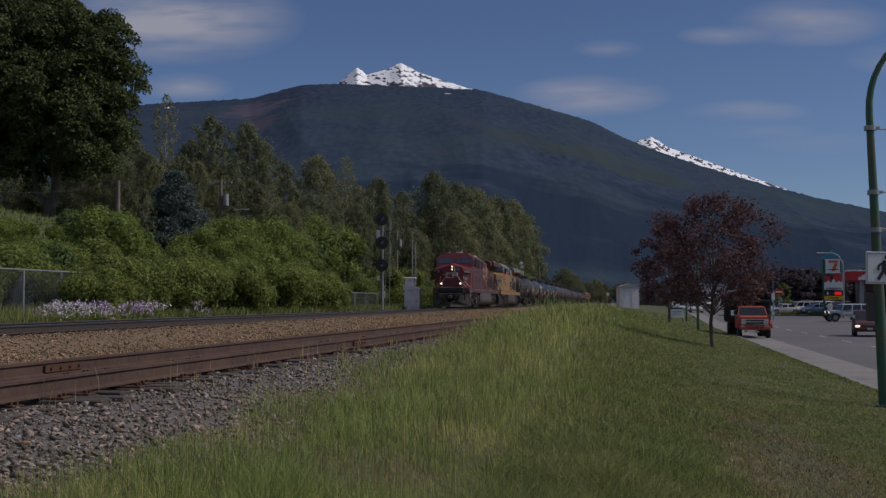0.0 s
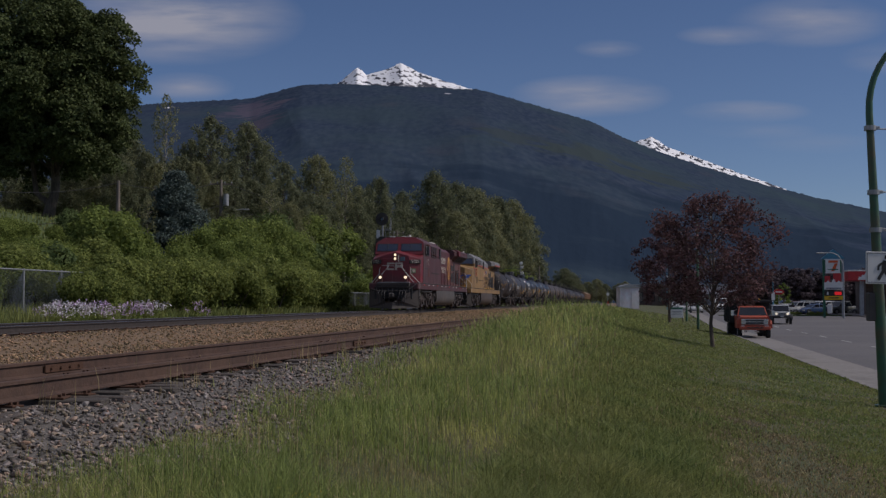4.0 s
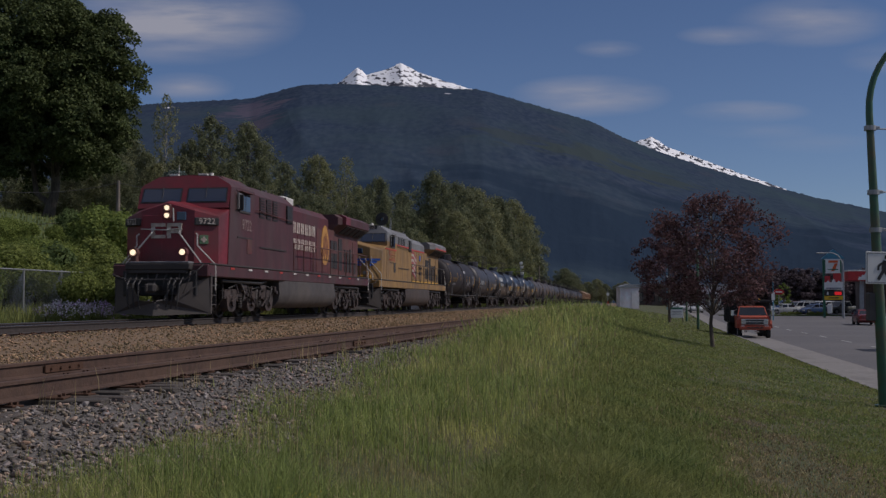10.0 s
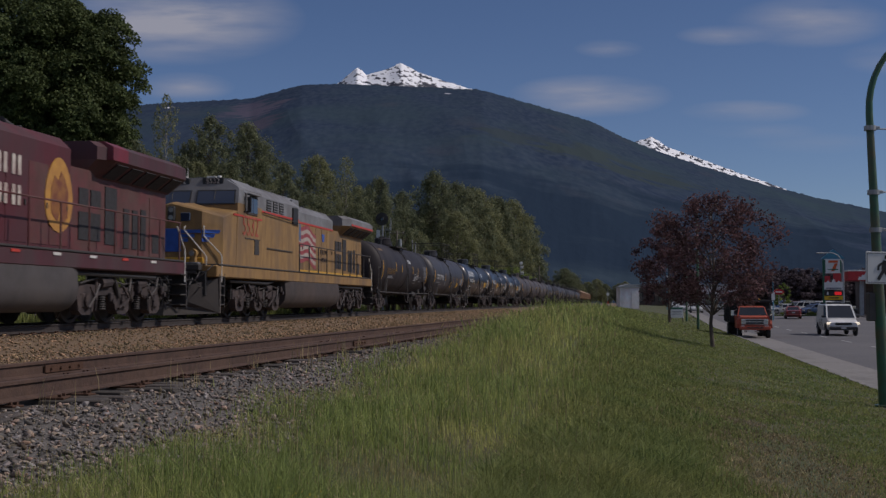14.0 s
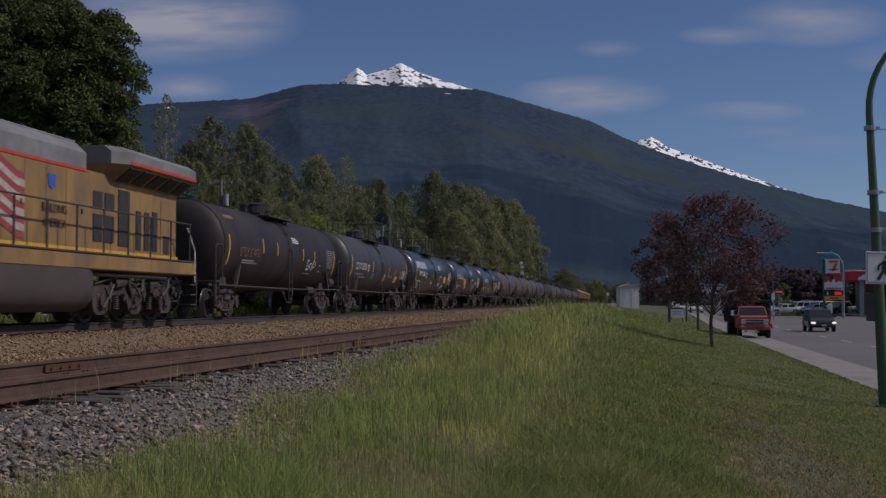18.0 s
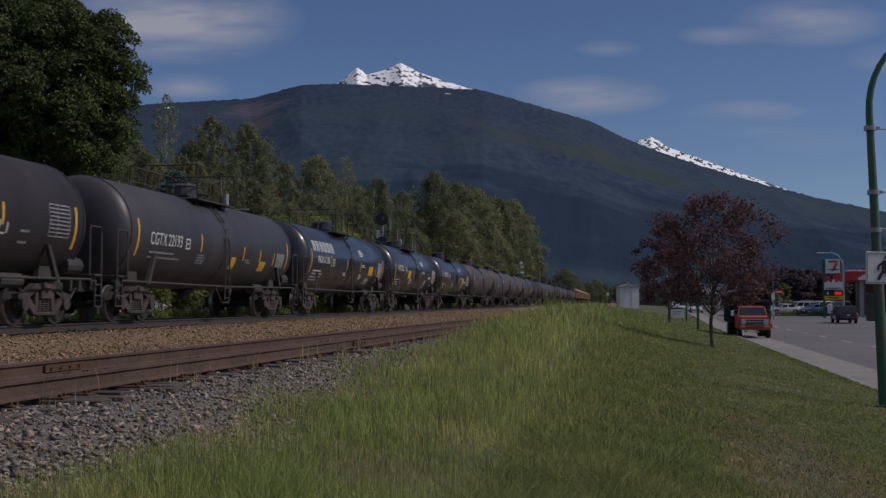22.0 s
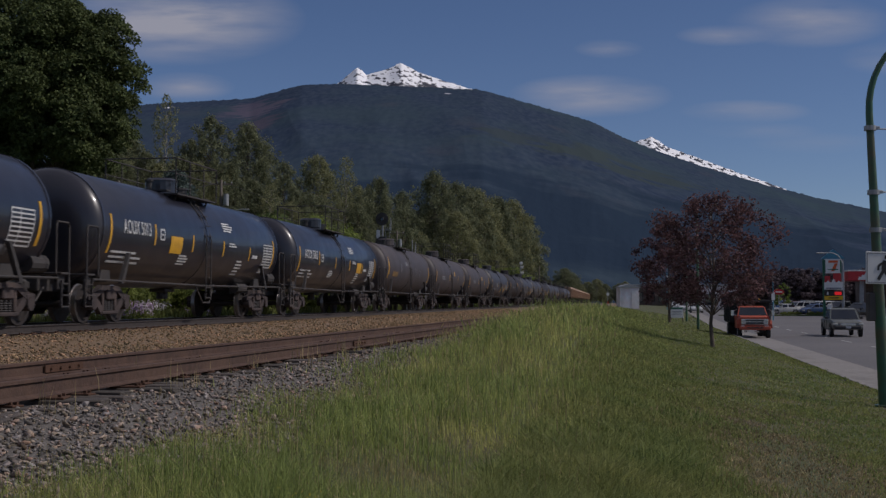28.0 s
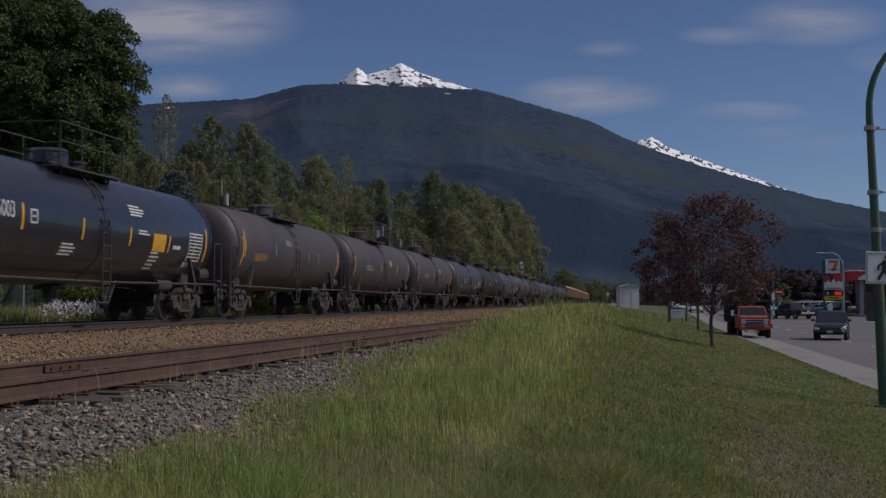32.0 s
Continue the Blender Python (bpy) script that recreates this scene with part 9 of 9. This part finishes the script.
def chain_fence(pts, h, label):
    root = thing("chain_link_fence", label, "fence")
    P = [(x, y, gz(x, y)) for x, y in pts]
    for x, y, z in P:
        part("post", Shape().cyl((x, y, z - 0.1), (x, y, z + h + 0.05), 0.04, n=8), M["galv"], root)
    wires = []
    for a, b in zip(P, P[1:]):
        A, B = Vector(a), Vector(b)
        part("top_rail", Shape().cyl(A + Vector((0, 0, h)), B + Vector((0, 0, h)), 0.028, n=8), M["galv"], root)
        ln = (B - A).length
        n = int((ln + h) / 0.11)
        d = (B - A) / ln
        for k in range(n):
            for sgn in (1, -1):
                s0 = k * 0.11 - (h if sgn > 0 else 0)
                ends = []
                for zz in (0.05, h):
                    s = s0 + (zz if sgn > 0 else h - zz)
                    ends.append((min(max(s, 0), ln), zz))
                if abs(ends[0][0] - ends[1][0]) < 0.05:
                    continue
                p0, p1 = A + d * ends[0][0] + Vector((0, 0, ends[0][1])), A + d * ends[1][0] + Vector((0, 0, ends[1][1]))
                o = Vector((0.005, 0, 0.005))
                wires.append([p0 - o, p1 - o, p1 + o, p0 + o])
    part("wire_mesh", quads_mesh("wire_mesh", np.array([[tuple(p) for p in w] for w in wires]), M["galv"]), None, root)


def along(p, u0, u1, n):
    out = []
    for i in range(n):
        u = u0 + (u1 - u0) * i / (n - 1)
        yy = line_y(p, u)
        out.append((u * yy, yy))
    return out


chain_fence([(u * line_y(21.0, u), line_y(21.0, u)) for u in (-0.47, -0.42, -0.368, -0.335, -0.30)], 1.84, "grey chain-link fence in front of the grassy bank")
chain_fence(along(19.6, -0.116, -0.058, 7), 1.5, "grey chain-link fence behind the signal")

# utility poles and wires
M["pole_wood"] = mat("weathered_pole", (0.20, 0.17, 0.145), 0.95, color2=(0.13, 0.11, 0.095), scale=6, bump=0.5, stretch=(1, 1, 0.2))


def utility_pole(u, y, top_slope, label, transformer=False, arm=True):
    x = u * y
    g = gz(x, y)
    h = EYE + top_slope * y - g
    root = thing("utility_pole", label, "utility pole", pose(x, y, g - 0.05))
    part("pole", Shape().tube([(0, 0, 0), (0, 0, h / 2), (0, 0, h)], [0.17, 0.14, 0.11], 10), M["pole_wood"], root, smooth=True)
    if arm:
        part("cross_arm", Shape().box(0, 0, h - 0.35, 1.9, 0.1, 0.12, 0.01), M["pole_wood"], root)
        for dx in (-0.85, -0.3, 0.3, 0.85):
            part("insulator", Shape().cyl((dx, 0, h - 0.3), (dx, 0, h - 0.14), 0.045, 0.03, 8), M["galv"], root)
    if transformer:
        part("transformer", Shape().cyl((0.42, -0.1, h - 2.1), (0.42, -0.1, h - 1.25), 0.24, n=14).cyl((0.42, -0.1, h - 1.25), (0.42, -0.1, h - 1.15), 0.2, n=14), M["galv"], root, "pale grey transformer can")
    return root, (x, y, g + h - 0.2)


_, w1 = utility_pole(-0.286, 72, 0.1075, "weathered wooden utility pole on the bank", False, False)
_, w2 = utility_pole(-0.1955, 92, 0.108, "wooden utility pole with a transformer", True)
_, w3 = utility_pole(-0.0405, 150, 0.063, "distant utility pole with a transformer", True)
utility_pole(0.0845, 250, 0.032, "thin distant pole beyond the trees", False, False)
# lamp arm near the pole
xx, yy = -0.1925 * 93, 93.0
q = thing("street_lamp", "curved street lamp arm above the shrubs", "street lamp", pose(xx, yy, gz(xx, yy)))
hh = EYE + 0.081 * yy - gz(xx, yy)
part("pole", Shape().tube([(0, 0, 0), (0, 0, hh - 0.7), (0.2, 0, hh - 0.25), (0.8, 0, hh), (1.6, 0, hh + 0.03)], [0.07, 0.06, 0.05, 0.045, 0.04], 8), M["galv"], q)
part("lamp_head", Shape().box(1.75, 0, hh + 0.02, 0.6, 0.22, 0.12, 0.04), M["galv"], q)
# white lamp cluster on a mast by the far end of the wood
xx, yy = 0.068 * 205, 205.0
q = thing("signal_mast", "distant mast with white lamp boxes", "mast", pose(xx, yy, gz(xx, yy)))
part("pole", Shape().cyl((0, 0, 0), (0, 0, 8.0), 0.09, n=8), M["galv"], q)
for dx, z in ((0.1, 7.9), (0.25, 7.2), (0.3, 6.1)):
    part("lamp_box", Shape().box(dx, -0.1, z, 0.55, 0.35, 0.5, 0.05), M["sign_white"], q)
xx, yy = -0.432 * 64, 64.0
pts_top = [(xx, yy, EYE + 0.102 * yy), w1, w2, w3]
for dz in (0.0, -1.9):
    root = thing("overhead_wire", "thin dark overhead wire sagging between poles", "cable")
    for a, b in zip(pts_top, pts_top[1:]):
        A, B = Vector(a), Vector(b)
        sag = [A.lerp(B, t) + Vector((0, 0, dz - 1.0 * 4 * t * (1 - t) * 0.5)) for t in np.linspace(0, 1, 9)]
        part("wire_span", Shape().tube(sag, 0.018, 4), M["black"], root)

# flowering plants along the ditch
M["petal_purple"] = mat("mauve_petals", (0.56, 0.38, 0.62), 0.7, color2=(0.66, 0.5, 0.7), scale=3, bump=0, island=0.3, trans=0.3)
M["petal_white"] = mat("white_petals", (0.82, 0.78, 0.82), 0.7, color2=(0.7, 0.64, 0.72), scale=3, bump=0, island=0.25, trans=0.3)


def flower_clump(u, p, purple, k, seed):
    r = np.random.default_rng(seed)
    yy = line_y(p, u)
    root = thing("flower_clump", ("mauve" if purple else "white") + " flowering wild phlox beside the track", "flowers", pose(u * yy, yy, gz(u * yy, yy)), "wild flowers")
    st, pts = Shape(), []
    for i in range(k):
        a, rr = r.uniform(0, math.tau), 0.55 * math.sqrt(r.random())
        h = r.uniform(0.45, 0.9)
        x, y = math.cos(a) * rr, math.sin(a) * rr
        st.tube([(x * 0.6, y * 0.6, 0), (x, y, h)], 0.008, 3)
        pts.append(np.array([x, y, h]) + r.normal(size=(12, 3)) * (0.05, 0.05, 0.06))
    part("stem", st, M["leaf_hedge"], root)
    pts = np.concatenate(pts)
    part("blossom", quads_mesh("blossom", leaf_quads(r, pts, 0.030, 0.3, 0.9), M["petal_purple" if purple else "petal_white"]), None, root)
    lv = r.normal(size=(260, 3)) * (0.3, 0.3, 0.16) + (0, 0, 0.25)
    part("foliage", quads_mesh("foliage", leaf_quads(r, lv, 0.06, 0.3, 0.4), M["leaf_hedge"]), None, root)


rg = random.Random(12)
for i in range(24):
    u = rg.choice((rg.uniform(-0.34, -0.24), rg.uniform(-0.33, -0.26), rg.uniform(-0.32, -0.24), rg.uniform(-0.40, -0.19)))
    flower_clump(u, rg.uniform(17.2, 18.4), rg.random() < 0.42, rg.randint(6, 13), 200 + i)
# ---------------------------------------------------------------- what moves
TRAIN_SPEED, FRONT_AT_9 = 5.727, 35.90


def train_s(t, back):
    """Place along the line, at t seconds, of what lies so far behind the head of the train."""
    return FRONT_AT_9 - TRAIN_SPEED * (t - 9) + back


def car_pose(t, back, base):
    """The pose of a rail car whose middle lies so far behind the head; its own +x looks ahead."""
    s = train_s(t, back)
    x0, y0, _ = main_line(s - base / 2)
    x1, y1, _ = main_line(s + base / 2)
    ang = math.degrees(math.atan2(float(y0 - y1), float(x0 - x1)))
    return pose(float(x0 + x1) / 2, float(y0 + y1) / 2, RAIL_Z, 0, 0, ang)


def vehicle_rows(rows, twist):
    """Poses on the street from rows of seconds, x, y; each looks along its way."""
    out, ang = [], None
    for i, (t, x, y) in enumerate(rows):
        x0, y0 = rows[max(i - 1, 0)][1:]
        x1, y1 = rows[min(i + 1, len(rows) - 1)][1:]
        if math.hypot(x1 - x0, y1 - y0) > 0.05:
            ang = math.degrees(math.atan2(y1 - y0, x1 - x0))
        extra = twist if isinstance(twist, (int, float)) else float(np.interp(t, twist[0], twist[1]))
        out.append((t, pose(x, y, float(road_z(y)) + (0.0 if from_kerb(x, y)[1] > -20.5 else -0.085), 0, 0, ang + extra)))
    return out


def motions():
    for ob, back, base in RAIL_CARS:
        walk(ob, [(t, car_pose(t, back, base)) for t in np.arange(0, 32.01, 1.0)])
    for ob, rows, twist in VEHICLE_PATHS:
        walk(ob, vehicle_rows(rows, twist))
    # wheels roll with the train
    steps = [i * 0.1 for i in range(321)]
    for ob, x, r in WHEELSETS:
        walk(ob, [(t, pose(x, 0, r, 0, math.degrees(TRAIN_SPEED * t / r) % 360, 0)) for t in steps])


motions()
